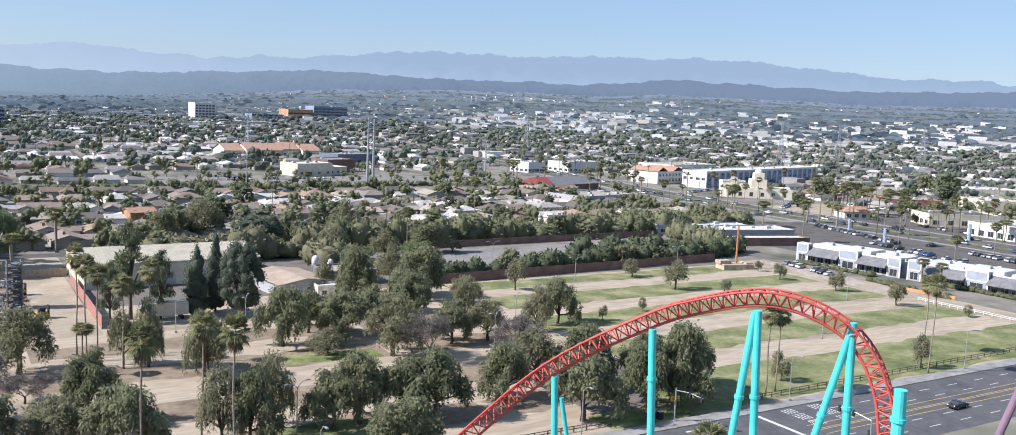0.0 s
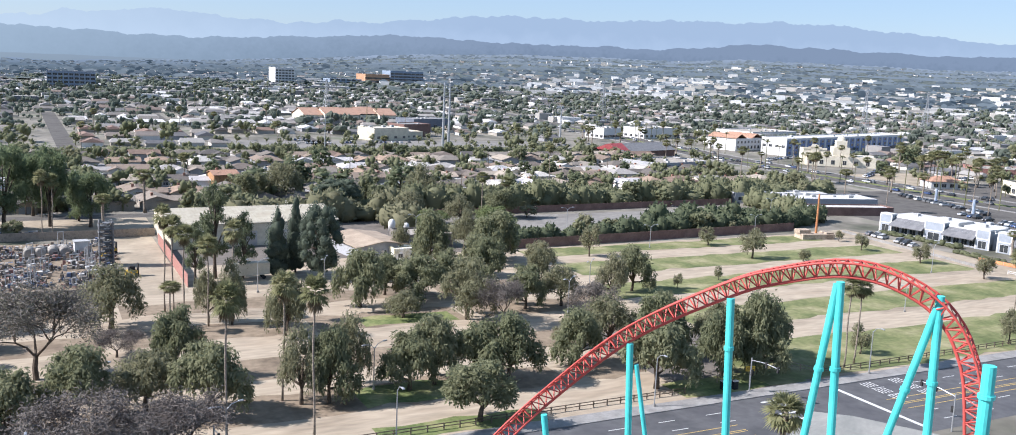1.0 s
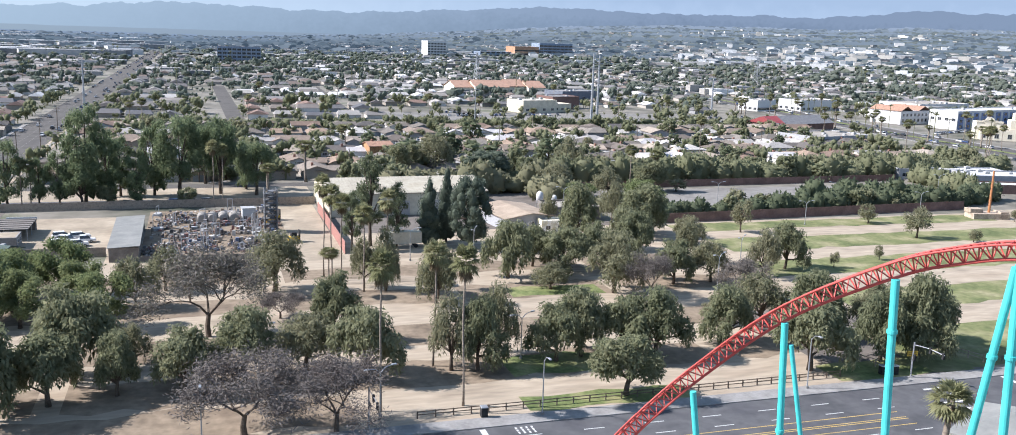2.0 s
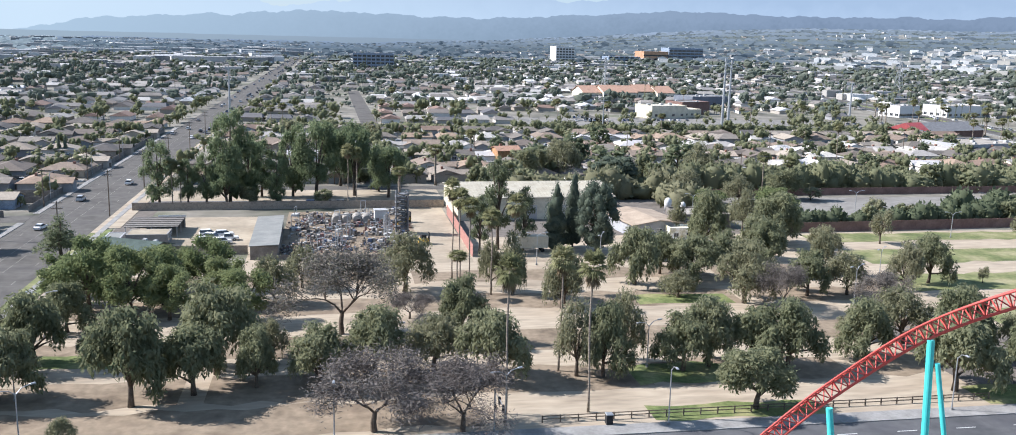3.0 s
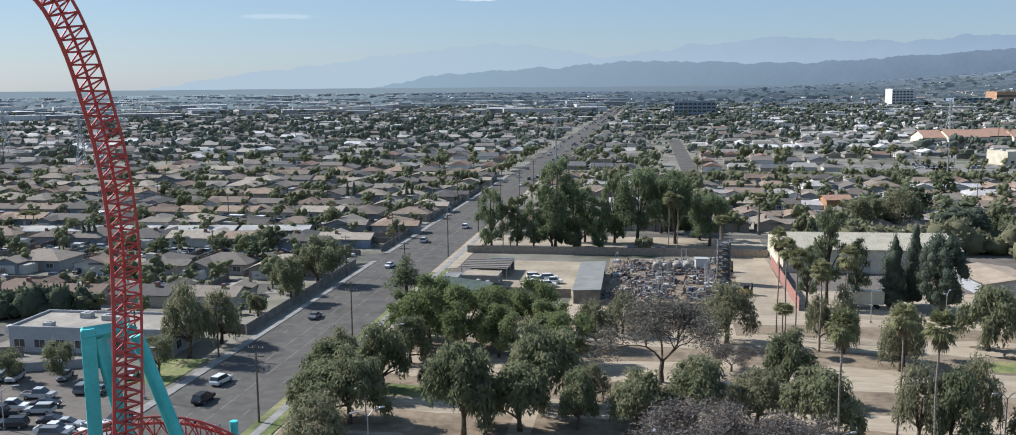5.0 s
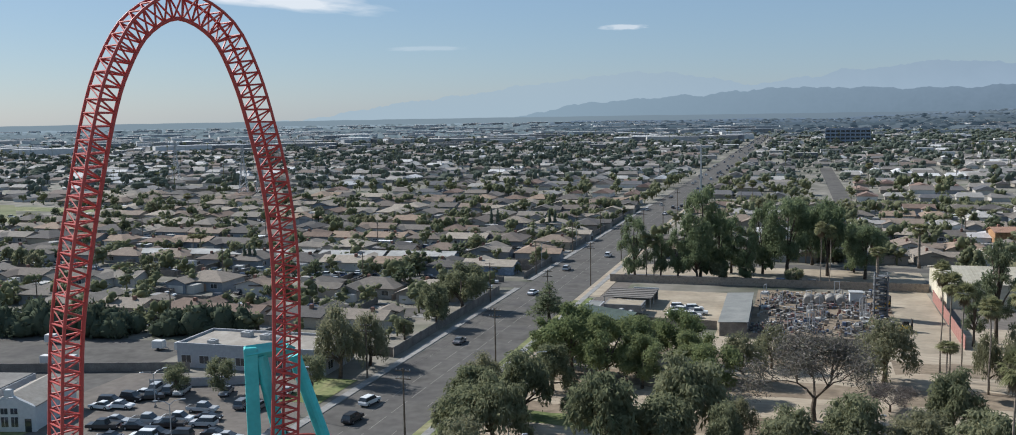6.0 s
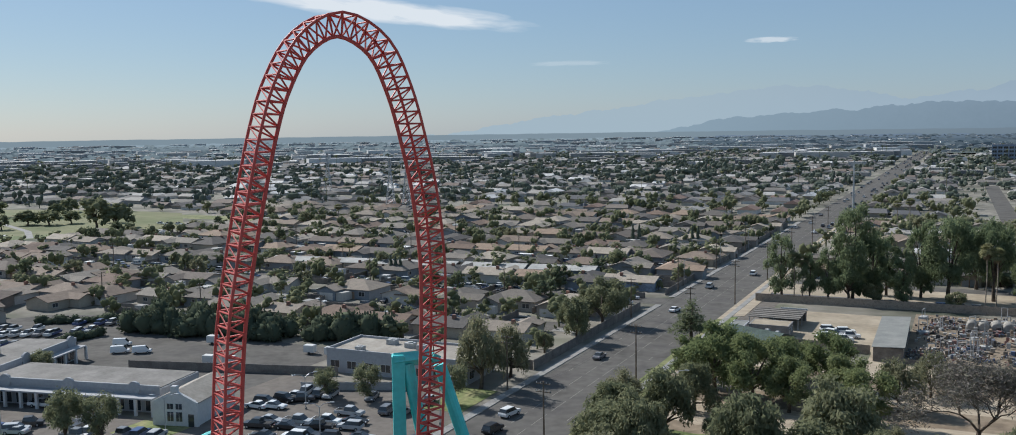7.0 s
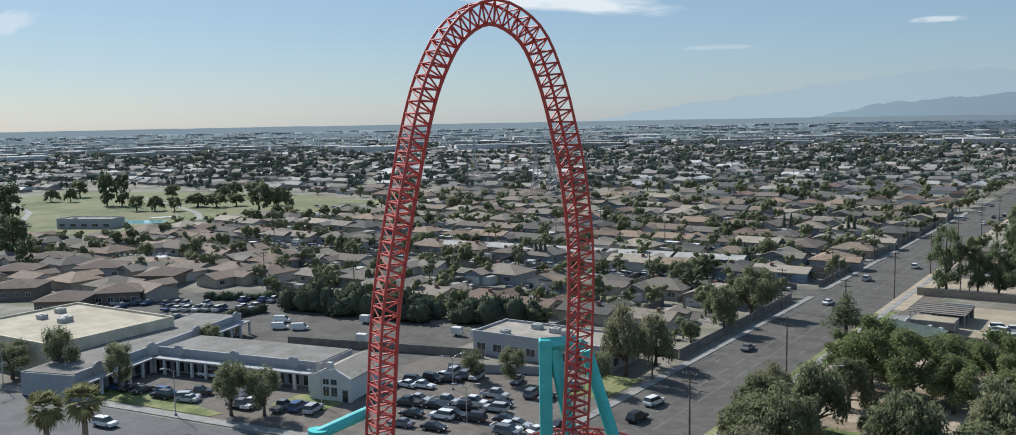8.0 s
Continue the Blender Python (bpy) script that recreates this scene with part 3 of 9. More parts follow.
structure("pavement", kerbed([(-81.6, 279), (-81.6, 520)], 1.8, 0.15, 0), M_CONCRETE, "concrete pavement along the avenue by the houses", "pavement")
structure("pavement", kerbed([(-83.5, 113.5), (-126, 105.2), (-250, 85.9), (-420, 59)], 2.4, 0.15, 0), M_CONCRETE, "concrete pavement in front of the shopping plaza", "pavement")

# paint on the roads
paint = Mesh()
yellow = Mesh()
faded = Mesh()
for x in range(-50, 420, 9):
    for y in (112.4, 109.0, 101.3, 97.8):
        if not 96 < x < 126:
            paint.box(x, y, 0.021, x + 3.0, y + 0.16, 0.026)
for y in (105.0, 105.5, 107.4, 103.2):
    yellow.box(128, y, 0.021, 420, y + 0.15, 0.026), yellow.box(-55, y, 0.021, 96, y + 0.15, 0.026)
for k in range(7):
    paint.box(104 + 0.4 * k, 98 + 2.6 * k, 0.021, 107.6 + 0.4 * k, 98.5 + 2.6 * k, 0.026)
paint.box(123.4, 95.5, 0.021, 124.2, 115.8, 0.026)
paint.box(35.2, 105.8, 0.021, 36.0, 115.6, 0.026)
for k, y in enumerate((113.2, 110.0, 106.9)):  # worn word blocks on the lanes
    for j in range(4):
        for q in range(3):
            for x in (40.0, 130.0, 137.0):
                paint.box(x + j * 0.75, y + q * 0.75, 0.021, x + j * 0.75 + 0.28, y + q * 0.75 + 0.55, 0.026)
for y in range(122, 1000, 16):
    for x in (-77.2, -64.4):
        if not 262 < y < 280:
            faded.box(x, y, 0.025, x + 0.12, y + 2.6, 0.03)
for x in (-73.0, -69.2):
    for y in range(122, 1000, 9):
        faded.box(x, y, 0.025, x + 0.1, y + 7.0, 0.03)
paint.box(-80, 119.5, 0.025, -71.2, 120.2, 0.03)
structure("road_markings_white", paint, M_WHITE_LINE, "worn white lane dashes, stop bars and crossing bars", "road marking")
structure("road_markings_faded", faded, M_FADED_LINE, "faint worn lane lines along the avenue", "road marking")
structure("road_markings_yellow", yellow, M_YELLOW_LINE, "faded yellow centre lines", "road marking")

# the overflow parking ground
rnd = random.Random(5)
structure("dirt_lot", flat(-56.6, 122, 119.3, 214, 0.02), M_DIRT, "pale dry dirt parking ground with tyre tracks", "dirt lot")
structure("dirt_lot", flat(-20, 122, 214, 241, 0.021), M_DIRT, "pale dry dirt in front of the storage yard", "dirt lot")
structure("dirt_field", flat(122, 262, 119.3, 241, 0.022), M_DIRT, "pale sandy lanes between the grass strips", "dirt lot")
for y0, y1 in ((133, 143.5), (151.5, 162), (175.5, 186), (196.5, 206)):
    for k in range(5):
        x0 = -55 + 35 * k + rnd.uniform(0, 2)
        structure("tree_row_litter", strip(x0, x0 + 32, y0, y1, 0.035, rnd, 1.2), M_DIRT_DARK, "brown leaf litter strip under the tree row", "earth strip")
# real drive, its dark strip also paints in tree shadow on brown ground
structure("entrance_drive", strip(98, 124, 119.3, 158, 0.04, rnd, 0.6), M_LOT, "grey-brown entrance drive, its dark strip standing for tree shadow too", "drive")
for x0, x1, y0, y1 in ((44, 70, 119.8, 125), (46, 66, 134, 142), (96, 122, 119.8, 127), (-50, -30, 150, 156), (60, 80, 176, 183)):
    structure("grass_patch", strip(x0, x1, y0, y1, 0.045, rnd, 0.9), M_LAWN, "patch of green grass on the dirt", "grass")
for x0, x1, y0, y1 in ((126, 236, 229, 239), (128, 246, 205, 219), (124, 247, 180, 194.5), (126, 249, 153, 167), (114, 300, 119.8, 141)):
    structure("grass_strip", strip(x0, x1, y0, y1, 0.05, rnd, 1.0), M_GRASS, "strip of half-dry green grass in the parking field", "grass")
structure("side_path", strip(249, 262, 119.5, 244, 0.06, rnd, 0.4), M_SAND, "pale sandy path beside the shops", "path")

structure("tree_row_litter", strip(-56, 20, 121.5, 131.5, 0.035, rnd, 1.2), M_DIRT_DARK, "brown leaf litter strip along the front fence", "earth strip")
# yards behind
structure("sand_lot", flat(-50, -20, 228, 272, 0.03), M_SAND, "pale sandy storage lot", "yard")
structure("scrap_yard_ground", flat(-13, 21, 219, 279, 0.03), M_DIRT_DARK, "grey stained ground of the storage yard", "yard")
structure("corner_lawn", strip(-56.3, -50.5, 205, 238, 0.05, rnd, 0.5), M_LAWN, "green grass beside the yard corner", "grass")
structure("yard_drive", flat(21, 32, 214, 284, 0.035), M_SAND, "pale dusty drive beside the storage yard", "drive")
structure("corner_yard", flat(-56, -50, 214, 284, 0.03), M_LOT, "grey paved corner of the yard", "yard")
structure("back_lane", flat(-57, 34, 285, 298, 0.028), M_ASPHALT, "dark asphalt lane behind the yard fence", "road")
structure("back_alley", flat(-57, 34, 298, 318, 0.02), M_SAND, "dusty strip behind the lane", "yard")
structure("back_alley_road", flat(-57, 110, 318, 326, 0.025), M_OLD_ASPHALT, "grey alley behind the trees", "road")
structure("warehouse_yard", flat(33, 112, 241, 300, 0.03), M_LOT, "grey paved yard round the warehouse", "yard")
structure("staff_car_park", flat(122, 262, 262, 297, 0.03), M_PALE_LOT, "empty grey asphalt car park behind the hedge", "car park")
structure("shop_car_park", flat(292, 378, 130, 330, 0.03), M_OLD_ASPHALT, "busy grey asphalt car park by the boulevard", "car park")
structure("plaza_car_park", flat(-132, -84, 106.5, 160, 0.03), M_LOT, "grey-brown asphalt car park of the plaza", "car park")
structure("plaza_front_car_park", flat(-180, -132, 104, 124, 0.028), M_LOT, "asphalt car park in front of the shops", "car park")
structure("tenants_car_park", Mesh().prism([(-262, 140), (-228, 138), (-200, 150), (-200, 186), (-216, 196), (-240, 186), (-258, 160)], 0.0, 0.024), M_OLD_ASPHALT, "worn asphalt car park behind the big store", "car park")
structure("van_yard", flat(-200, -132, 146, 184, 0.03), M_OLD_ASPHALT, "dark asphalt yard with parked vans", "yard")
structure("plaza_lawn", strip(-135, -124, 116, 124, 0.06, rnd, 0.3), M_LAWN, "small green lawn in front of the gabled hall", "grass")
structure("plaza_verge", Mesh().prism([(-187, 97.6), (-160, 101.8), (-139, 105.1), (-138, 107.4), (-152, 108.4), (-168, 107), (-185, 104.6)], 0.0, 0.1), M_LAWN, "green verge between pavement and car park", "grass")
structure("plaza_verge", strip(-92, -84, 150, 166, 0.10, rnd, 0.3), M_LAWN, "green verge by the corner trees", "grass")
M_PARK = material("park_grass", [(0.085, 0.108, 0.042), (0.115, 0.132, 0.055), (0.16, 0.155, 0.08), (0.09, 0.115, 0.045)], 0.02, 0.95, 0.2, mottle=0.25)
park_edge = Mesh().prism([(-457, 235), (-402, 258), (-430, 284), (-426, 319), (-403, 362), (-390, 389), (-464, 461), (-517, 463), (-600, 447), (-703, 405), (-667, 300)], 0.0, 0.05)
structure("school_car_park", flat(112, 330, 545, 604, 0.03), M_PALE_LOT, "wide sun-bleached car park in front of the school", "car park")
structure("roadside_car_park", flat(412, 560, 180, 345, 0.026), M_OLD_ASPHALT, "dull grey asphalt car parks beyond the boulevard", "car park")
structure("vacant_lot", flat(418, 472, 345, 395, 0.03), M_SAND, "bare tan vacant lot by the boulevard", "dirt lot")
for pts in ([(-455, 240), (-500, 262), (-560, 300), (-640, 330)], [(-428, 322), (-460, 345), (-520, 372), (-600, 400)]):
    structure("park_path", ribbon(pts, 3.5, 0.07), M_CONCRETE, "pale path winding across the park lawn", "path")
structure("park_lawn", park_edge, M_PARK, "wide green lawn of a public park with shade trees", "park")
structure("school_field", flat(-470, -380, 432, 452, 0.04), M_GRASS, "yellowing sports field", "field")


# ---------------------------------------------------------------- roller coaster
def track(root, points, normal, inner, gauge=1.0, depth=1.8, step=1.35, thick=0.92):
    """Two running rails and a thicker back spine along a curve, tied at every step by a cross tie and four struts to the spine."""
    line = spline(points, step)
    normal = Vector(normal).normalized()
    left, right, spine = [], [], []
    for i, p in enumerate(line):
        t = (line[min(i + 1, len(line) - 1)] - line[max(i - 1, 0)]).normalized()
        out = t.cross(normal).normalized() * inner * depth * 0.5
        left.append(p + out + normal * gauge), right.append(p + out - normal * gauge), spine.append(p - out)
    part("rail", Mesh().tube(left, 0.125 * thick, 8), M_RED, root, smooth=True)
    part("rail", Mesh().tube(right, 0.125 * thick, 8), M_RED, root, smooth=True)
    part("spine", Mesh().tube(spine, 0.17 * thick, 10), M_RED, root, smooth=True)
    for i in range(len(line) - 1):
        mid = (spine[i] + spine[i + 1]) * 0.5
        bay = Mesh().tube([left[i], right[i]], 0.08 * thick, 6)
        for q in (left[i], right[i], left[i + 1], right[i + 1]):
            bay.tube([mid, q], 0.085 * thick, 5)
        bay.tube([left[i], right[i + 1]], 0.06 * thick, 5)
        part("lattice_bay", bay, M_RED, root)


def column(root, foot, top, r, name="support_column"):
    """A painted steel tube with flanges, on a concrete footing."""
    foot, top = Vector(foot), Vector(top)
    way = top - foot
    m = Mesh().tube([foot, top], r, 14)
    k = 9.0
    while k < way.length - 2:
        p = foot + way.normalized() * k
        m.tube([p - way.normalized() * 0.14, p + way.normalized() * 0.14], r * 1.28, 14)
        k += 11.0
    ob = part(name, m, M_TEAL, root, smooth=False)
    part("footing", Mesh().tube([(foot.x, foot.y, -0.2), (foot.x, foot.y, 0.5)], r * 2.2, 12), M_CONCRETE, ob, "round concrete footing")


hat = thing("coaster_top_hat", "very tall red steel roller coaster top-hat arch on teal supports", "roller coaster", "roller coaster")
HAT0, HATU = Vector((-53.9, 57.8, 0)), Vector((0.4174, 0.9087, 0))
hat_line = [(-1.6, 2.0), (-0.6, 12), (0.2, 22), (0.75, 29), (1.35, 36), (2.4, 42), (3.55, 47.2), (4.8, 52.2), (6.1, 55.8), (8.25, 59.2), (11.5, 60.85), (15.05, 59.2), (17.1, 55.5), (18.5, 50.9), (19.55, 46.2), (20.2, 40.2), (20.15, 34.2), (19.55, 24.6), (18.6, 14), (17.2, 3.0)]
track(hat, [HAT0 + HATU * s + Vector((0, 0, z)) for s, z in hat_line], (HATU.y, -HATU.x, 0), -1, 1.15, 1.9, 1.0, 1.0)
tower = Mesh()
tower.box(-0.6, -0.6, 0, 0.6, 0.6, 30.9, c=0.12)
leg = part("support_tower", tower, M_TEAL, hat, "thick square teal steel column")
leg.matrix_basis = pose(-49.3, 76.5, 0, 0, 0, 35)
part("support_beam", Mesh().tube([(-49.6, 76.3, 30.3), (-46.6, 78.4, 30.6), (-45.4, 77.0, 30.8)], [0.75, 0.65, 0.5], 4), M_TEAL, hat)
column(hat, (-43.9, 79.8, 0), (-48.6, 77.0, 30.0), 0.62)
column(hat, (-38.8, 83.7, 0), (-46.5, 79.4, 29.6), 0.62)
column(hat, (-59.0, 53.0, 0), (-57.2, 54.4, 27.0), 0.8)
part("support_beam", Mesh().tube([(-57.2, 54.4, 26.6), (-55.6, 58.6, 27.6)], 0.5, 12), M_TEAL, hat)
column(hat, (-61.5, 61.0, 0), (-55.0, 58.8, 22.0), 0.55)
low = thing("coaster_low_turn", "red steel coaster track curving level round the arch foot", "roller coaster", "roller coaster")
track(low, [(-56, 70, 17.6), (-54, 74, 19.2), (-50.5, 78.6, 20.3), (-46, 81.8, 20.3), (-42, 83.4, 19.2), (-38, 84.4, 17.0)], (0, 0, 1), 1, depth=1.2)
column(low, (-40, 84.4, 0), (-40, 84.4, 20.0), 0.4)
column(low, (-56.5, 71, 0), (-56.5, 71, 19.0), 0.4)

M_PURPLE = material("faded_purple_paint", [(0.2, 0.13, 0.18), (0.23, 0.15, 0.2)], 0.5, 0.5, mottle=0.12)
other = thing("ride_column", "slanted purple steel column of a neighbouring ride", "ride support")
part("column", Mesh().tube([(48.4, 40.1, 0), (54.9, 30.4, 42)], 0.22, 12), M_PURPLE, other)
part("footing", Mesh().tube([(48.4, 40.1, -0.2), (48.4, 40.1, 0.5)], 0.9, 12), M_CONCRETE, other, "round concrete footing")
hill = thing("coaster_turn", "red steel roller coaster turnaround hill on slender teal columns", "roller coaster", "roller coaster")
hill_line = [(31, 84.5, 4), (35.5, 79, 12), (38.6, 75.5, 18), (42.6, 73.2, 23.0), (46.2, 66.5, 30.2), (49.9, 58.6, 35.7), (52.2, 55.0, 37.5), (54.2, 51.8, 38.5), (56.2, 49.4, 38.3), (58.2, 47.1, 37.0), (59.3, 45.7, 35.3), (59.9, 44.8, 33.2), (60.3, 44.3, 30.8), (60.7, 43.6, 24), (61.5, 42.5, 14), (64, 39, 5)]
track(hill, hill_line, (0.85, 0.53, 0), 1, 0.78, 1.15, 0.85, 0.72)
for foot, top, r in (((47.3, 65.7, 0), (46.3, 66.4, 29.4), 0.29), ((50.9, 63.0, 0), (46.8, 66.0, 27.6), 0.2), ((51.0, 57.5, 0), (49.9, 58.4, 35.0), 0.31),
                     ((51.2, 54.6, 0), (54.0, 51.7, 37.4), 0.29), ((55.0, 50.6, 0), (54.1, 51.5, 37.6), 0.31), ((59.0, 46.0, 0), (58.6, 46.5, 37.4), 0.31),
                     ((53.2, 53.3, 0), (58.5, 46.6, 36.5), 0.28), ((60.1, 42.8, 0), (59.9, 43.0, 33.2), 0.46), ((44.0, 70.4, 0), (41.6, 72.2, 21.6), 0.29)):
    column(hill, foot, top, r)


# ---------------------------------------------------------------- trees
def ico_blob(centre, radii, rnd, jag=0.18, sub=1):
    """A small uneven closed lump of 80 faces."""
    bm = bmesh.new()
    bmesh.ops.create_icosphere(bm, subdivisions=sub, radius=1.0)
    v = []
    for q in bm.verts:
        k = 1 + rnd.uniform(-jag, jag)
        v.append((centre[0] + q.co.x * radii[0] * k, centre[1] + q.co.y * radii[1] * k, centre[2] + q.co.z * radii[2] * k))
    f = [tuple(w.index for w in face.verts) for face in bm.faces]
    bm.free()
    return v, f


def leaf(m, p, way, side, ln, wd):
    """One bent leaf spray: two quads that fold along the middle."""
    tip = p + way * ln
    mid = p + way * ln * 0.5
    n = way.cross(side).normalized() * ln * 0.12
    m.add([p, mid + side * wd + n, tip, mid - side * wd + n], [(0, 1, 2, 3)])


def unit(a):
    return a / np.maximum(np.linalg.norm(a, axis=1, keepdims=True), 1e-6)


def sprays(m, lobes, count, rng, size, slim, droop, ragged=0.55, low=0.55, high=1.12):
    """Pointed leaf sprays spread over the skin of the lobes, hanging by droop and lying loosely along the skin."""
    c, s = np.array([q[0] for q in lobes], float), np.array([q[1] for q in lobes], float)
    area = s[:, 0] * s[:, 1] + s[:, 0] * s[:, 2]
    pick = rng.choice(len(lobes), count, p=area / area.sum())
    d = unit(rng.normal(size=(count, 3)) + np.array([0, 0, 0.2]))
    p = c[pick] + d * s[pick] * rng.uniform(low, high, (count, 1))
    way = unit(rng.normal(size=(count, 3)) * 0.55 + d * 0.45 - np.array([0, 0, droop]))
    side = unit(np.cross(way, d + rng.normal(size=(count, 3)) * ragged))
    ln = size * rng.uniform(0.55, 1.45, (count, 1))
    wd = ln * slim * rng.uniform(0.7, 1.3, (count, 1))
    mid = p + way * ln * 0.35
    v = np.stack([mid - side * wd, mid + side * wd, p + way * ln, p - way * ln * 0.1], 1)[p[:, 2] > 1.2].reshape(-1, 3)
    m.add(v.tolist(), [(k, k + 2, k + 1) if k % 8 else (k, k + 2, k + 1, k + 3) for k in range(0, len(v), 4)])


def clumps_of(kind, rnd):
    """The lobes of a crown for a tree of height 10 and width 10: centre and radii."""
    out = []
    if kind == "broad":  # boughs with a rounded cap and curtains hanging from its rim
        n = rnd.choice((9, 10, 12))
        turn = rnd.uniform(0, 6.28)
        for k in range(n):
            a = turn + k * 2.4 + rnd.uniform(-0.25, 0.25)
            r = 3.35 * math.sqrt((k + 0.3) / n) * rnd.uniform(0.75, 1.3)
            z = 8.4 - 0.2 * r * r + rnd.uniform(-1.5, 0.6)
            s = rnd.uniform(1.0, 1.75)
            x, y = r * math.cos(a), r * math.sin(a)
            out.append(((x, y, z), (s, s, s * 0.85)))
            out.append(((x * 0.85, y * 0.85, z - s * 1.1), (s * 0.85, s * 0.85, s)))
            for j in range(2 if r < 2 else 4):
                b = a + (j - 1.5) * 0.75 + rnd.uniform(-0.2, 0.2)
                w = rnd.uniform(0.5, 0.8)
                drop = rnd.uniform(1.2, 3.4)
                out.append(((x + s * 0.85 * math.cos(b), y + s * 0.85 * math.sin(b), max(2.0, z - drop)), (w, w, rnd.uniform(1.1, 1.7))))
    elif kind == "tall":  # billowing masses up a tall crown, open below
        for k in range(17):
            z = 1.5 + 7.6 * k / 16 + rnd.uniform(-0.5, 0.5)
            wide = 3.6 * math.sqrt(max(0.1, 1 - ((z - 5.4) / 5.2) ** 2))
            a, r = k * 2.4 + rnd.uniform(-0.5, 0.5), wide * rnd.uniform(0.45, 1.0)
            s = rnd.uniform(1.15, 1.75)
            out.append(((r * math.cos(a), r * math.sin(a), z), (s, s, s * 0.62)))
            for _ in range(2):
                q = rnd.uniform(0, 6.28)
                out.append(((r * math.cos(a) + s * 0.9 * math.cos(q), r * math.sin(a) + s * 0.9 * math.sin(q), z - rnd.uniform(0.1, 0.7)), (s * 0.5, s * 0.5, s * 0.5)))
    elif kind == "cypress":
        for k in range(13):
            z = 0.9 + 8.2 * k / 12
            s = 3.4 * (1 - (k / 12.6) ** 2.2) + 0.5
            for j in range(2):
                a, w = rnd.uniform(0, 6.28), s * rnd.uniform(0.7, 0.95)
                out.append(((0.28 * s * math.cos(a), 0.28 * s * math.sin(a), z + rnd.uniform(-0.4, 0.4)), (w, w, 1.3)))
    elif kind == "dense":
        for k in range(44):
            z = 1.5 + 7.4 * k / 43
            r = 3.7 * math.sqrt(max(0.05, 1 - ((z - 4.6) / 5.0) ** 2)) * rnd.uniform(0.55, 1.05)
            a, s = k * 2.4 + rnd.uniform(-0.4, 0.4), rnd.uniform(0.95, 1.5)
            out.append(((r * math.cos(a), r * math.sin(a), z), (s, s, s * 0.8)))
    elif kind == "conifer":
        for k in range(11):
            z = 2.2 + 7.2 * k / 10
            s = 3.6 * (1 - k / 11.0) + 0.5
            for j in range(3):
                a = rnd.uniform(0, 6.28)
                out.append(((s * 0.55 * math.cos(a), s * 0.55 * math.sin(a), z + rnd.uniform(-0.3, 0.3)), (s * 0.55, s * 0.55, 0.42)))
    elif kind == "ragged":  # long uneven boughs round a tall stem
        for k in range(22):
            z = 2.4 + 7.0 * k / 21 + rnd.uniform(-0.4, 0.4)
            wide = 3.9 * (1 - 0.75 * (k / 21) ** 1.6)
            a, r, s = k * 2.4 + rnd.uniform(-0.6, 0.6), wide * rnd.uniform(0.25, 1.0), rnd.uniform(0.7, 1.35)
            out.append(((r * math.cos(a), r * math.sin(a), z), (s, s, s * rnd.uniform(0.4, 0.6))))
    elif kind == "round":
        for k in range(20):
            z = rnd.uniform(2.9, 8.6)
            r = 3.6 * math.sqrt(max(0.05, 1 - ((z - 5.4) / 4.2) ** 2)) * rnd.uniform(0.5, 1.0)
            a, s = rnd.uniform(0, 6.28), rnd.uniform(0.95, 1.6)
            out.append(((r * math.cos(a), r * math.sin(a), z), (s, s, s * 0.95)))
    return out


def tree(name, kind, mat, label, seed, leaves=2600, droop=0.5, size=0.42, core=0.62, limbs=6, slim=0.2, bark=None):
    """A tree 10 m high and 10 m wide: trunk with limbs, and a crown of many leaf sprays over uneven lobes."""
    rnd = random.Random(seed)
    root = thing(name, label, "tree")
    lobes = clumps_of(kind, rnd)
    wood = Mesh()
    fork = 2.4 if kind in ("broad", "round") else 3.6
    top = 8.6 if kind in ("cypress", "conifer", "tall", "ragged") else 5.5
    lean = rnd.uniform(-0.35, 0.35)
    wood.tube([(0, 0, -0.2), (0.1 + lean * 0.4, 0.05, fork * 0.5), (lean, 0.1, fork), (lean + rnd.uniform(-0.4, 0.4), rnd.uniform(-0.4, 0.4), top)], [0.42, 0.3, 0.26, 0.1], 8)
    for c, s in rnd.sample(lobes, min(limbs, len(lobes))):
        z = min(fork * rnd.uniform(0.7, 1.1), c[2] - 0.5)
        wood.tube([(lean * 0.8, 0.05, z), (c[0] * 0.45, c[1] * 0.45, z + (c[2] - z) * 0.55), (c[0], c[1], c[2])], [0.19, 0.12, 0.05], 5)
    part("trunk", wood, bark or M_BARK, root, smooth=True)
    crown = Mesh()
    if core:
        for c, s in lobes:
            crown.add(*ico_blob(c, [q * core for q in s], rnd, 0.22, 2 if leaves > 3000 and s[0] > 0.9 else 1))
    sprays(crown, lobes, leaves, np.random.default_rng(seed), size, slim, droop)
    part("crown", crown, mat, root, smooth=True)
    return root


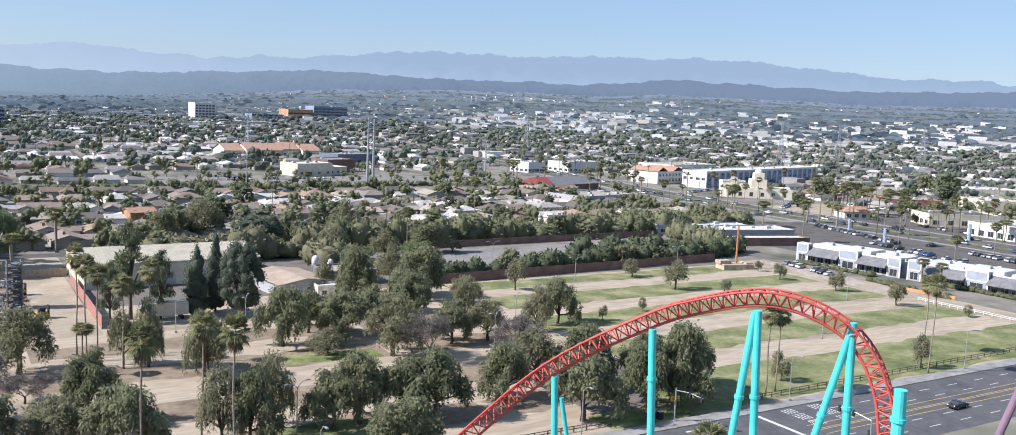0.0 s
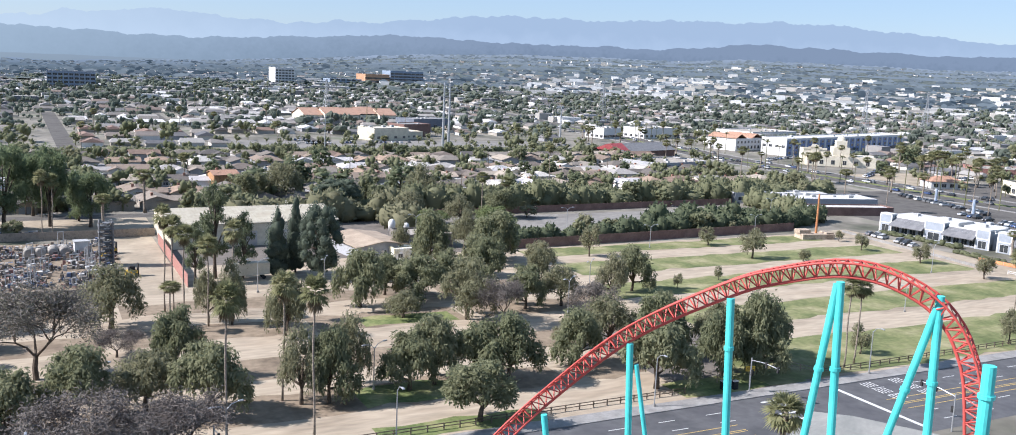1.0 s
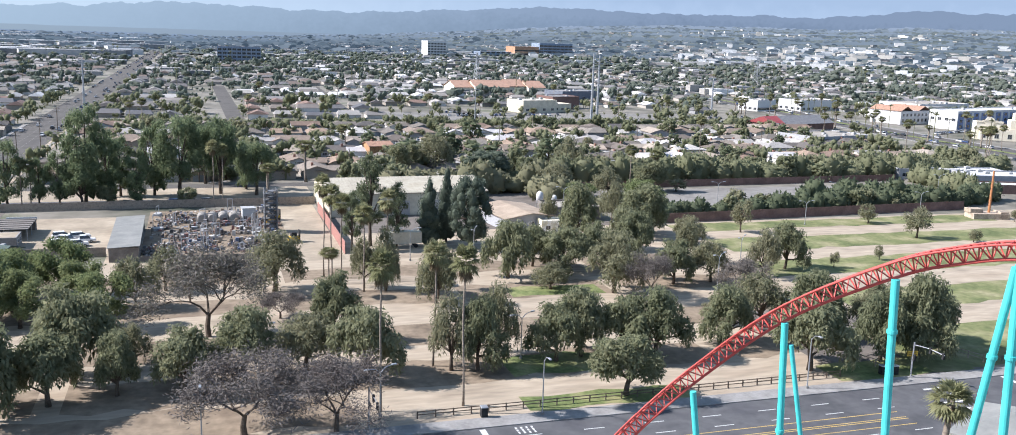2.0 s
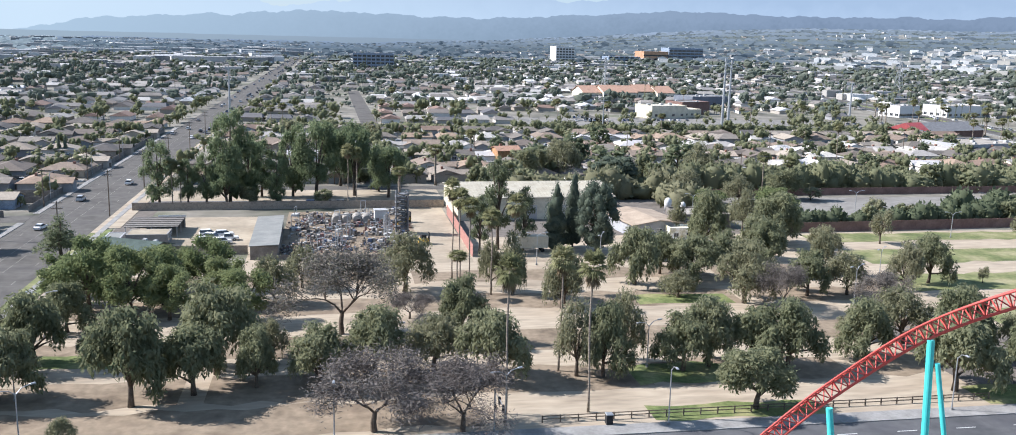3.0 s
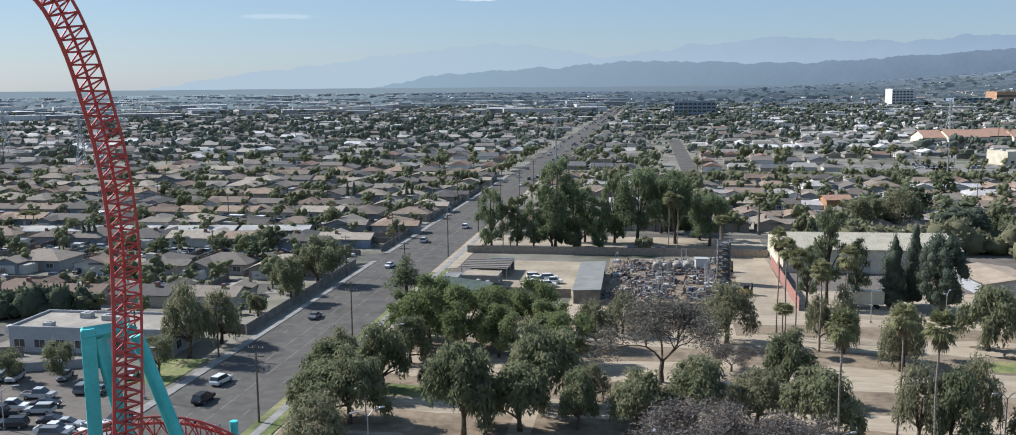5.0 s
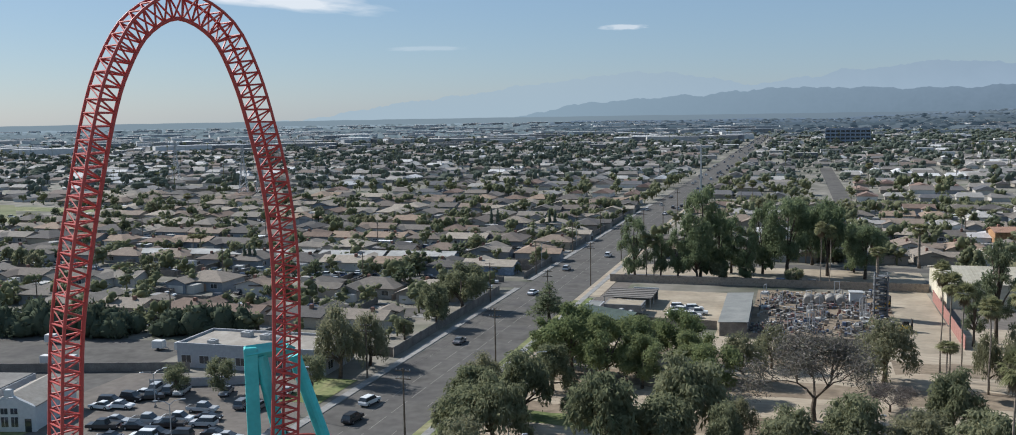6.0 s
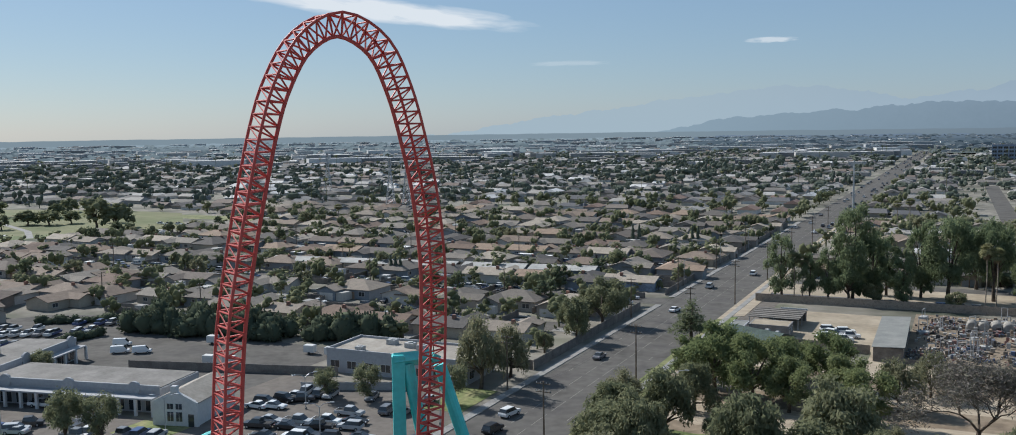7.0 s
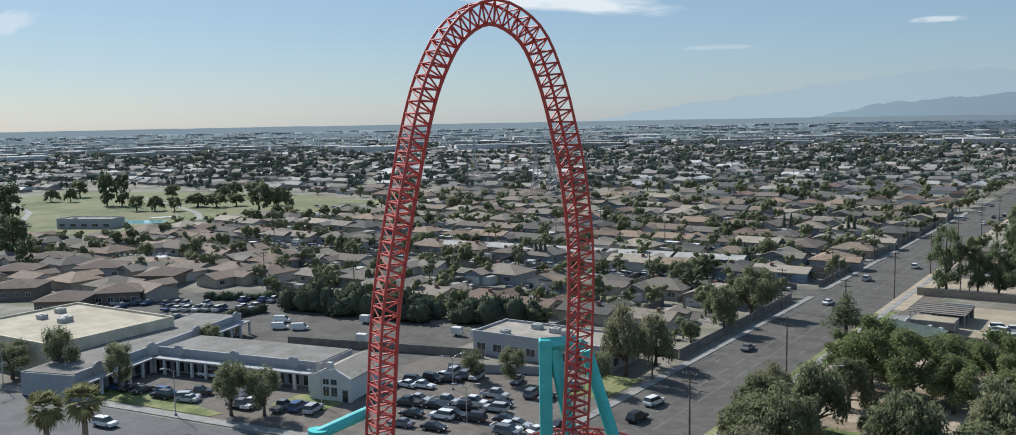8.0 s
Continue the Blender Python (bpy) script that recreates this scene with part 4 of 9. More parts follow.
def bare_tree(name, label, seed, mat, leaves=12500):
    """A spreading tree with many visible twigs and a thin crown."""
    rnd = random.Random(seed)
    root = thing(name, label, "tree")
    wood, crown = Mesh(), Mesh()
    wood.tube([(0, 0, -0.2), (0.1, 0, 1.2), (0, 0.1, 2.4)], [0.3, 0.24, 0.2], 8)
    tips = []

    def grow(p, way, ln, r, deep):
        q = p + way * ln
        mid = p + way * ln * 0.5 + Vector((rnd.uniform(-1, 1), rnd.uniform(-1, 1), rnd.uniform(-0.3, 0.6))) * ln * 0.1
        wood.tube([p, mid, q], [r, r * 0.8, r * 0.6], 5 if deep < 2 else 3, caps=False)
        if deep == 4:
            tips.append(q)
            return
        if deep > 1:
            tips.append(q)
        for _ in range(3 if deep < 3 else 2):
            w = (way + Vector((rnd.gauss(0, 0.55), rnd.gauss(0, 0.55), rnd.gauss(0.05, 0.35)))).normalized()
            grow(q, w, ln * rnd.uniform(0.62, 0.85), r * 0.6, deep + 1)

    for k in range(4):
        a = k * 1.57 + rnd.uniform(-0.4, 0.4)
        grow(Vector((0, 0.05, 2.2)), Vector((math.cos(a) * 0.75, math.sin(a) * 0.75, 0.75)).normalized(), 2.3, 0.13, 0)
    part("trunk", wood, M_BARK, root)
    for _ in range(leaves):
        p = rnd.choice(tips) + Vector((rnd.gauss(0, 0.55), rnd.gauss(0, 0.55), rnd.gauss(-0.1, 0.5)))
        way = Vector((rnd.gauss(0, 1), rnd.gauss(0, 1), rnd.gauss(-0.2, 0.7))).normalized()
        side = way.cross(Vector((rnd.gauss(0, 1), rnd.gauss(0, 1), rnd.gauss(0, 1)))).normalized()
        ln = rnd.uniform(0.25, 0.6)
        leaf(crown, p, way, side, ln, ln * 0.09)
    part("crown", crown, mat, root)
    return root


def palm(name, label, seed, spread=2.8, fronds=72, skirt=1.0, r=0.155):
    """A fan palm 20 m high: ringed trunk, fan fronds, and a dry skirt below."""
    rnd = random.Random(seed)
    root = thing(name, label, "palm tree")
    bend = rnd.uniform(-0.35, 0.35)
    pts = [(bend * math.sin(k / 8 * 2.2), 0.12 * math.sin(k), 18.6 * k / 8) for k in range(9)]
    part("trunk", Mesh().tube(pts, [r * 1.5, r * 1.1] + [r] * 5 + [r * 0.9, r * 1.05], 9), M_PALM_BARK, root, smooth=True)
    top = Vector(pts[-1])
    green, dry = Mesh(), Mesh()
    for k in range(fronds + int(14 * skirt)):
        dead = k >= fronds
        a = k * 2.4 + rnd.uniform(-0.2, 0.2)
        el = rnd.uniform(-1.4, -1.0) if dead else rnd.uniform(-0.75, 1.4)
        way = Vector((math.cos(a) * math.cos(el), math.sin(a) * math.cos(el), math.sin(el)))
        stem = spread * (rnd.uniform(0.12, 0.25) if dead else rnd.uniform(0.35, 0.5))
        p = top + way * stem + Vector((0, 0, -0.5 if dead else 0))
        m = dry if dead else green
        side = way.cross(Vector((0, 0, 1))).normalized()
        up = side.cross(way)
        m.add([top, p + side * 0.03, p - side * 0.03], [(0, 1, 2)])
        for j in range(9):  # blades of the fan
            b = (j - 4) * 0.3
            w = (way * math.cos(b) + side * math.sin(b)).normalized()
            ln = spread * rnd.uniform(0.5, 0.68) * (1 - 0.06 * abs(j - 4))
            tip = p + w * ln - Vector((0, 0, 0.22 * ln * rnd.uniform(0.5, 1.6)))
            s = up.cross(w).normalized() * 0.12
            mid = p + w * ln * 0.55
            m.add([p, mid + s, tip, mid - s], [(0, 1, 2, 3)])
    part("fronds", green, M_FROND, root, "fan-shaped green fronds")
    if skirt:
        part("dry_skirt", dry, M_DRY_FROND, root, "hanging dry brown fronds")
    return root


BROAD = [tree("pepper_tree", "broad", M_LEAF, "broad drooping green pepper tree on dry dirt", s, 6800, 1.0, 0.57, 0.52, 9, 0.18) for s in (11, 12, 13, 14, 15)]
OLIVE = [tree("pepper_tree", "broad", M_LEAF_OLIVE, "thin greyish olive-green pepper tree on dry dirt", s, 5600, 1.0, 0.52, 0.38, 10, 0.155) for s in (21, 22, 23)]
BRIGHT = [tree("shade_tree", "round", M_LEAF_BRIGHT, "dense fresh-green shade tree beside the avenue", s, 8000, 0.45, 0.46, 0.56, 8, 0.2) for s in (31, 32, 33)]
ROUND = [tree("shade_tree", "round", M_LEAF, "dense round-headed dark green tree beside the road", s, 7000, 0.4, 0.5, 0.6, 8, 0.2) for s in (36, 37)]
BARE = [bare_tree("jacaranda_tree", "half-bare grey-brown spreading tree with thin twigs", s, M_LEAF_GREY) for s in (41, 42)]
TALL = [tree("eucalyptus_tree", "tall", M_LEAF_EUCALYPTUS, "tall dark-green eucalyptus with billowing open crown", s, 8000, 0.6, 0.42, 0.55, 10, 0.17) for s in (51, 52, 53, 54)]
GUM = [tree("eucalyptus_tree", "round", M_LEAF_EUCALYPTUS, "great round-headed eucalyptus with dark billowing crown", s, 9000, 0.5, 0.4, 0.58, 9, 0.18) for s in (58, 59)]
RAGGED = [tree("eucalyptus_tree", "ragged", M_LEAF_DARK, "tall ragged dark tree with long uneven boughs", s, 5200, 0.5, 0.42, 0.5, 14, 0.18) for s in (56, 57)]
CYPRESS = [tree("cypress_tree", "cypress", M_LEAF_DENSE, "dense dark columnar cypress beside the warehouse", s, 5200, -0.5, 0.36, 0.7) for s in (61, 62)]
DENSE = [tree("ficus_tree", "dense", M_LEAF_DENSE, "dense dark rounded evergreen tree beside the warehouse", 65, 9000, 0.1, 0.36, 0.72)]
CONIFER = [tree("pine_tree", "conifer", M_LEAF_DARK, "layered dark conifer with spreading boughs", 71, 3600, 0.1, 0.5, 0.35)]
YOUNG = [tree("young_tree", "round", M_LEAF_OLIVE, "small round young tree in the grass strip", s, 2600, 0.3, 0.6, 0.5) for s in (81, 82)]
STREET = [tree("street_tree", "round", M_LEAF, "leafy green tree beside a car park", s, 4200, 0.4, 0.5, 0.5, 7) for s in (91, 92)]
GARDEN = [tree("garden_tree", k, m, l, sd, 460, 0.3, 1.05, 0.8, 3, 0.26) for k, m, l, sd in (("round", M_LEAF, "leafy green garden tree among the houses", 93), ("broad", M_LEAF, "spreading green garden tree between roofs", 94), ("round", M_LEAF_OLIVE, "greyish garden tree beside a house", 95), ("tall", M_LEAF_DARK, "tall dark garden tree behind the roofs", 96))]
PALMS = [palm("fan_palm", "tall slender fan palm with a small round crown", s) for s in (101, 102, 103)]
BIG_PALM = [palm("date_palm", "stout palm with a wide feathery crown", 111, 3.0, 60, 1.0, 0.36)]


def grove(protos, rows, seed, scale=1.0):
    """rows: x, y, height, width."""
    rnd = random.Random(seed)
    for k, (x, y, h, w) in enumerate(rows):
        put(protos[k % len(protos)], x, y, rnd.uniform(0, 360), w / 10 * scale, h / 9.6)


def palms(protos, rows, seed, wide=1.0):
    rnd = random.Random(seed)
    for k, (x, y, h) in enumerate(rows):
        put(protos[k % len(protos)], x, y, rnd.uniform(0, 360), wide, h / 20)


# the front rows along the road
grove(BROAD, [(94.0, 125.6, 13.0, 12.8), (108.5, 126.6, 13.2, 9.6), (116.0, 126.2, 15.0, 10.4), (121.0, 130.5, 12.2, 9.4), (130.5, 186.6, 11.2, 9.3), (105.4, 140.9, 13.3, 10.3)], 2, 1.15)
grove(OLIVE, [(117.4, 139.7, 10.2, 9.9), (120.9, 181.0, 11.4, 9.0)], 3)
grove(BROAD, [(-50.9, 137.4, 10.2, 11.0), (-46.3, 136.6, 12.2, 9.6), (-45.7, 152.3, 11.7, 10.0), (-45.2, 168.9, 9.6, 8.0), (-27.8, 133.5, 14.6, 10.6), (-19.9, 137.0, 11.4, 9.4), (-17.6, 145.3, 15.0, 12.0), (-11.3, 138.9, 9.3, 6.2), (-2.2, 138.6, 10.2, 8.8), (6.4, 140.8, 11.8, 9.6), (23.8, 137.9, 12.2, 10.4), (21.3, 156.8, 12.2, 8.2), (41.3, 137.6, 12.0, 7.6), (54.9, 138.8, 10.5, 8.8), (59.7, 140.0, 12.0, 8.2), (66.7, 138.4, 11.0, 8.4), (72.0, 137.0, 12.4, 11.0), (87.9, 141.0, 10.4, 9.2), (97.3, 179.0, 10.4, 8.9), (77.2, 193.0, 10.3, 11.4), (63.7, 191.4, 13.8, 10.0), (85.4, 195.4, 11.0, 9.0), (93.8, 225.3, 14.8, 10.2), (113.0, 226.3, 14.8, 13.2), (96.2, 197.7, 12.8, 9.0), (72.3, 199.8, 10.4, 8.0), (-37.3, 154.0, 5.6, 4.2), (101, 212, 10.5, 9.0), (-55.6, 154.4, 8.5, 9.5)], 30, 1.21)
grove(OLIVE, [(-58.0, 167.0, 7.0, 7.4), (-9.7, 151.8, 6.8, 5.0), (15.4, 143.1, 10.4, 10.0), (37.2, 138.4, 12.3, 7.6), (46.4, 143.1, 12.8, 7.2), (-11.4, 183.0, 10.4, 7.8), (-6.5, 194.4, 9.0, 7.4), (14.2, 189.5, 12.6, 12.0), (31.9, 188.7, 11.6, 5.0), (35.8, 185.6, 12.8, 5.6), (43.6, 175.1, 12.6, 8.2), (106.5, 179.1, 10.2, 8.4), (81.7, 175.1, 13.0, 12.0), (69.5, 180.3, 6.0, 8.0), (111.7, 243.7, 13.0, 6.6), (91.2, 240.5, 10.0, 4.8), (120.3, 214.1, 8.0, 8.7), (99.2, 147.8, 11.0, 10.5), (91.6, 151.6, 5.3, 5.0), (45.0, 178.0, 10.5, 7.0), (110.4, 197.0, 10.8, 5.8)], 31, 1.2)
grove(BRIGHT, [(-36.3, 176.9, 13.2, 11.0), (-44.5, 181.2, 14.4, 12.0), (-51.0, 190.5, 9.2, 10.5), (-29.3, 174.4, 9.9, 8.6), (-32.5, 196.4, 9.4, 10.0), (-24.5, 193.2, 11.9, 10.5), (-15.8, 171.7, 9.8, 10.0), (-43.0, 197.5, 7.4, 9.5), (-20.5, 183.0, 10.0, 9.5), (-33.0, 186.5, 11.0, 10.0)], 32, 1.16)
grove(BARE, [(1.3, 163.2, 16.5, 18.2), (5.2, 121.2, 11.4, 16.0), (16.8, 119.6, 10.6, 13.5), (86.8, 168.8, 10.6, 8.6), (105.8, 165.3, 9.3, 9.3), (13.7, 171.1, 5.0, 8.1)], 33)
grove(ROUND, [(59.9, 122.6, 10.4, 12.2), (124.5, 133.0, 11.0, 12.0)], 35)
grove(OLIVE, [(-46.1, 121.6, 9.9, 11.0), (-33.5, 118.9 + 2.2, 4.0, 5.0)], 36)
# storage yard and warehouse
grove(CYPRESS, [(54.1, 226.0, 16.2, 8.8), (59.0, 227.8, 18.4, 7.0)], 7)
grove(DENSE, [(63.0, 219.7, 17.8, 12.6)], 7)
grove(RAGGED, [(39.6, 226.4, 21.5, 12.5), (45.5, 224.0, 15.5, 9.5), (34.5, 222.5, 13.5, 8.0)], 8)
grove(CONIFER, [(-60.6, 223.9, 10.2, 12.6)], 8)
grove(TALL, [(-51.0, 292.0, 18.6, 9.6), (-37.5, 291.0, 15.4, 7.6), (-25.4, 296.5, 19.6, 10.0), (-16.9, 289.0, 15.0, 7.2), (-31.0, 293.0, 27.2, 12.4), (-43.0, 292.5, 13.6, 6.6), (-13.0, 306.0, 21.5, 10.5), (-22.6, 306.0, 18.5, 10.2), (14.5, 315.0, 15.0, 9.0)], 9, 1.1)
grove(GUM, [(-5.6, 304.5, 25.4, 16.6), (6.4, 306.5, 24.8, 13.2), (-31.5, 289.5, 13.6, 12.2), (17.0, 303.0, 17.5, 13.5), (2.0, 327.0, 20.0, 14.0)], 9, 1.08)
grove(ROUND, [(-24.8, 289.2, 6.5, 7.0), (-3.4, 289.5, 5.0, 7.4)], 9)
palms(PALMS, [(23.6, 124.9, 22.2), (34.9, 140.9, 19.6), (35.3, 124.2, 22.7), (25.0, 198.9, 21.3), (26.3, 196.2, 19.6), (27.8, 193.5, 18.2), (36.5, 188.0, 19.7), (31.4, 185.8, 17.4), (24.4, 184, 9.5), (4.1, 289.5, 18.1), (6.7, 289.5, 17.1), (-45.1, 291.7, 12.7), (-47.4, 291.7, 13.1), (194.2, 131.3, 17.2), (179.4, 120.0, 20.4), (134.4, 123.0, 16.9), (138.4, 124.4, 15.9)], 10, 0.9)
palms(BIG_PALM, [(34.8, 327.3, 13.7), (20, 292, 11)], 11, 1.15)
palms(BIG_PALM, [(-112, 61.5, 19), (-109.6, 65.2, 19.5), (75, 77, 17)], 12, 1.0)
# the parking field
grove(YOUNG, [(142.9, 226.0, 9.9, 7.3), (189.8, 231.5, 6.2, 7.1), (189.5, 210.8, 9.1, 8.9), (202.2, 203.3, 3.9, 4.9), (234.9, 211.8, 5.7, 5.4), (236.9, 191.1, 7.0, 6.2), (236.5, 169.6, 6.9, 7.4), (144.6, 128.6, 6.5, 5.0), (181.1, 123.0, 7.7, 5.0), (242.8, 151.4, 3.6, 3.5), (143.3, 185.4, 4.1, 2.8), (160, 190, 4, 3), (240, 226, 4, 3.4)], 12)
# the plaza corner
grove(STREET, [(-182.7, 103.2, 11.6, 8.6), (-167.0, 105.8, 9.7, 6.6), (-135.9, 107.6, 9.9, 8.6), (-130.6, 110.6, 8.7, 8.0), (-195.1, 99.5, 7.8, 10.7), (-179.8, 137.1, 5.8, 6.0), (-112.4, 148.0, 6.1, 6.6), (-104.8, 150.5, 7.0, 7.0), (-88.0, 154.8, 7.7, 7.0)], 13, 1.05)
grove(OLIVE, [(-88.2, 166.5, 15.0, 11.0), (-86.6, 176.7, 11.5, 10.5)], 15, 1.05)
grove(ROUND, [(-86.8, 233.0, 13.2, 13.6), (-86.0, 212.5, 11.4, 9.4), (-91.0, 223.0, 9.0, 9.0), (-88.6, 199.0, 5.5, 6.0), (-94.0, 242.0, 8.0, 9.0)], 14)


# ---------------------------------------------------------------- houses
def gable_roof(m, x0, x1, y0, y1, z, rise, over=0.5, along="x", thick=0.18):
    """A gable roof with eaves and thickness over a plan, the ridge along one axis."""
    if along == "x":
        pts = [(x0 - over, y0 - over, z), (x1 + over, y0 - over, z), (x1 + over, (y0 + y1) / 2, z + rise), (x0 - over, (y0 + y1) / 2, z + rise), (x0 - over, y1 + over, z), (x1 + over, y1 + over, z)]
    else:
        pts = [(x1 + over, y0 - over, z), (x1 + over, y1 + over, z), ((x0 + x1) / 2, y1 + over, z + rise), ((x0 + x1) / 2, y0 - over, z + rise), (x0 - over, y0 - over, z), (x0 - over, y1 + over, z)]
    v = pts + [(x, y, q + thick) for x, y, q in pts]
    f = [(6, 7, 8, 9), (9, 8, 11, 10), (3, 2, 1, 0), (4, 5, 2, 3), (0, 1, 7, 6), (5, 4, 10, 11), (1, 2, 8, 7), (2, 5, 11, 8), (4, 3, 9, 10), (3, 0, 6, 9)]
    return m.add(v, f)


def hip_roof(m, x0, x1, y0, y1, z, rise, over=0.55, thick=0.18):
    a, b, c, d = x0 - over, x1 + over, y0 - over, y1 + over
    h = min(b - a, d - c) / 2
    if b - a >= d - c:
        r0, r1 = (a + h, (c + d) / 2), (b - h, (c + d) / 2)
    else:
        r0, r1 = ((a + b) / 2, c + h), ((a + b) / 2, d - h)
    v = [(a, c, z), (b, c, z), (b, d, z), (a, d, z), (a, c, z + thick), (b, c, z + thick), (b, d, z + thick), (a, d, z + thick), (*r0, z + rise + thick), (*r1, z + rise + thick)]
    f = [(3, 2, 1, 0), (0, 1, 5, 4), (1, 2, 6, 5), (2, 3, 7, 6), (3, 0, 4, 7)]
    f += [(4, 5, 9, 8), (5, 6, 9), (6, 7, 8, 9), (7, 4, 8)] if b - a >= d - c else [(4, 5, 8), (5, 6, 9, 8), (6, 7, 9), (7, 4, 8, 9)]
    return m.add(v, f)


def window(parent, x, y, z, w, h, face, name="window"):
    """A framed pane set in a wall; face: the side it looks to."""
    m = Mesh()
    d = 0.06
    if face in "sn":
        s = -1 if face == "s" else 1
        m.box(x - w / 2 - 0.08, y - d, z - 0.08, x + w / 2 + 0.08, y + d, z + h + 0.08, 0)
        m.box(x - w / 2, y + s * d - 0.012, z, x + w / 2, y + s * d + 0.012, z + h, 1)
        m.box(x - 0.03, y + s * d - 0.02, z, x + 0.03, y + s * d + 0.02, z + h, 0)
    else:
        s = -1 if face == "w" else 1
        m.box(x - d, y - w / 2 - 0.08, z - 0.08, x + d, y + w / 2 + 0.08, z + h + 0.08, 0)
        m.box(x + s * d - 0.012, y - w / 2, z, x + s * d + 0.012, y + w / 2, z + h, 1)
        m.box(x + s * d - 0.02, y - 0.03, z, x + s * d + 0.02, y + 0.03, z + h, 0)
    return part(name, m, [M_TRIM, M_GLASS], parent)


def house(seed, roof, wall=None, roof_mat=None, label="", w=14.0, d=10.0, h=2.7, wing=True, storeys=1, lite=False):
    """A one-storey suburban house, facing south, with garage wing, windows and chimney."""
    rnd = random.Random(seed)
    root = thing("house", label, "house", "houses of the suburb")
    wl, rf = Mesh(), Mesh()
    h = h * storeys
    wl.box(-w / 2, -d / 2, 0, w / 2, d / 2, h)
    side = rnd.choice((-1, 1))
    gx0, gx1 = (w / 2 - 6.2, w / 2) if side > 0 else (-w / 2, -w / 2 + 6.2)
    rise = d * 0.17
    if roof == "hip":
        hip_roof(rf, -w / 2, w / 2, -d / 2, d / 2, h, rise + 0.3)
    else:
        gable_roof(rf, -w / 2, w / 2, -d / 2, d / 2, h, rise)
        wl.add([(-w / 2, -d / 2, h), (-w / 2, d / 2, h), (-w / 2, 0, h + rise), (w / 2, -d / 2, h), (w / 2, d / 2, h), (w / 2, 0, h + rise)], [(1, 0, 2), (3, 4, 5)])
    if wing:
        wl.box(gx0, -d / 2 - 4.5, 0, gx1, -d / 2 + 0.02, 2.7)
        gable_roof(rf, gx0, gx1, -d / 2 - 4.5, 0, 2.7, 1.35, 0.45, "y")
        mx = (gx0 + gx1) / 2
        wl.add([(gx0, -d / 2 - 4.5, 2.7), (gx1, -d / 2 - 4.5, 2.7), (mx, -d / 2 - 4.5, 4.05)], [(0, 1, 2)])
        if not lite:
            part("garage_door", Mesh().box(mx - 2.3, -d / 2 - 4.58, 0.05, mx + 2.3, -d / 2 - 4.48, 2.2), M_DOOR, root)
    part("wall", wl, wall or M_WALL, root)
    part("roof", rf, roof_mat or M_ROOF, root)
    fx = -side * w * 0.12
    if not lite:
        part("door", Mesh().box(fx - 0.5, -d / 2 - 0.06, 0.05, fx + 0.5, -d / 2 + 0.02, 2.1), M_DOOR, root)
    for k in range(storeys):
        z = 0.95 + 2.7 * k
        window(root, -side * w * 0.32, -d / 2, z, 2.0, 1.2, "s")
        if not lite:
            window(root, w * 0.25, d / 2, z, 1.8, 1.2, "n")
    if lite:
        return root
    if rnd.random() < 0.7:
        part("chimney", Mesh().box(-0.45, 0.6, h, 0.45, 1.4, h + rise + 0.9, c=0.06), M_BRICK, root).matrix_basis = pose(side * w * 0.2, 0, 0)
    return root


M_LIGHT_ROOF = material("pale_roof", [(0.38, 0.36, 0.33), (0.45, 0.42, 0.38), (0.30, 0.28, 0.26), (0.36, 0.29, 0.23), (0.42, 0.40, 0.39)], 0.5, 0.9, 0.3, vary="object", mottle=0.2)
M_PALE_WALL = material("pale_stucco", [(0.66, 0.63, 0.57), (0.70, 0.69, 0.66), (0.62, 0.55, 0.44)], 0.6, 0.9, 0.1, vary="object", mottle=0.1)
M_BLUE_WALL = material("blue_grey_siding", [(0.20, 0.25, 0.32), (0.23, 0.28, 0.35)], 0.6, 0.8)
M_ORANGE = material("orange_stucco", [(0.4, 0.225, 0.115), (0.36, 0.2, 0.1)], 0.4, 0.9)
M_TILE_ROOF = material("clay_tile_roof", [(0.32, 0.185, 0.125), (0.36, 0.215, 0.15), (0.27, 0.155, 0.105)], 0.5, 0.85, 0.3)
HOUSES = [house(s, roof, None, None, label, w, d) for s, roof, w, d, label in (
    (1, "hip", 15, 11, "one-storey stucco house with a low hipped shingle roof"), (2, "gable", 14, 9.5, "one-storey house with a gabled shingle roof and garage wing"),
    (3, "hip", 13.5, 10, "low suburban house with a hipped brown roof"), (4, "gable", 16, 10, "long one-storey house with a gabled roof"))]
PALE = [house(s, roof, M_PALE_WALL, M_LIGHT_ROOF, label, w, d) for s, roof, w, d, label in (
    (6, "gable", 13, 9.5, "pale stucco house with a sunlit gabled roof"), (7, "hip", 14, 10, "cream house with a light hipped roof"))]
LITE = [house(s, roof, None, None, label, w, d, lite=True) for s, roof, w, d, label in (
    (11, "hip", 14.5, 11, "one-storey house with a low hipped roof in a far row"), (12, "gable", 14, 10, "one-storey house with a gabled roof in a far row"),
    (13, "hip", 13.0, 10.5, "low suburban house with a dull brown roof"), (14, "gable", 16, 10, "long low house with a plain gabled roof"))]
ORANGE_HOUSE = house(8, "gable", M_ORANGE, M_TILE_ROOF, "two-storey orange stucco house with a tiled roof", 10, 9, storeys=2, wing=False)
BLUE_HOUSE = house(9, "gable", M_BLUE_WALL, None, "blue-grey house with a grey gabled roof at the street corner", 17, 9)
put(ORANGE_HOUSE, 70, 386, 10)
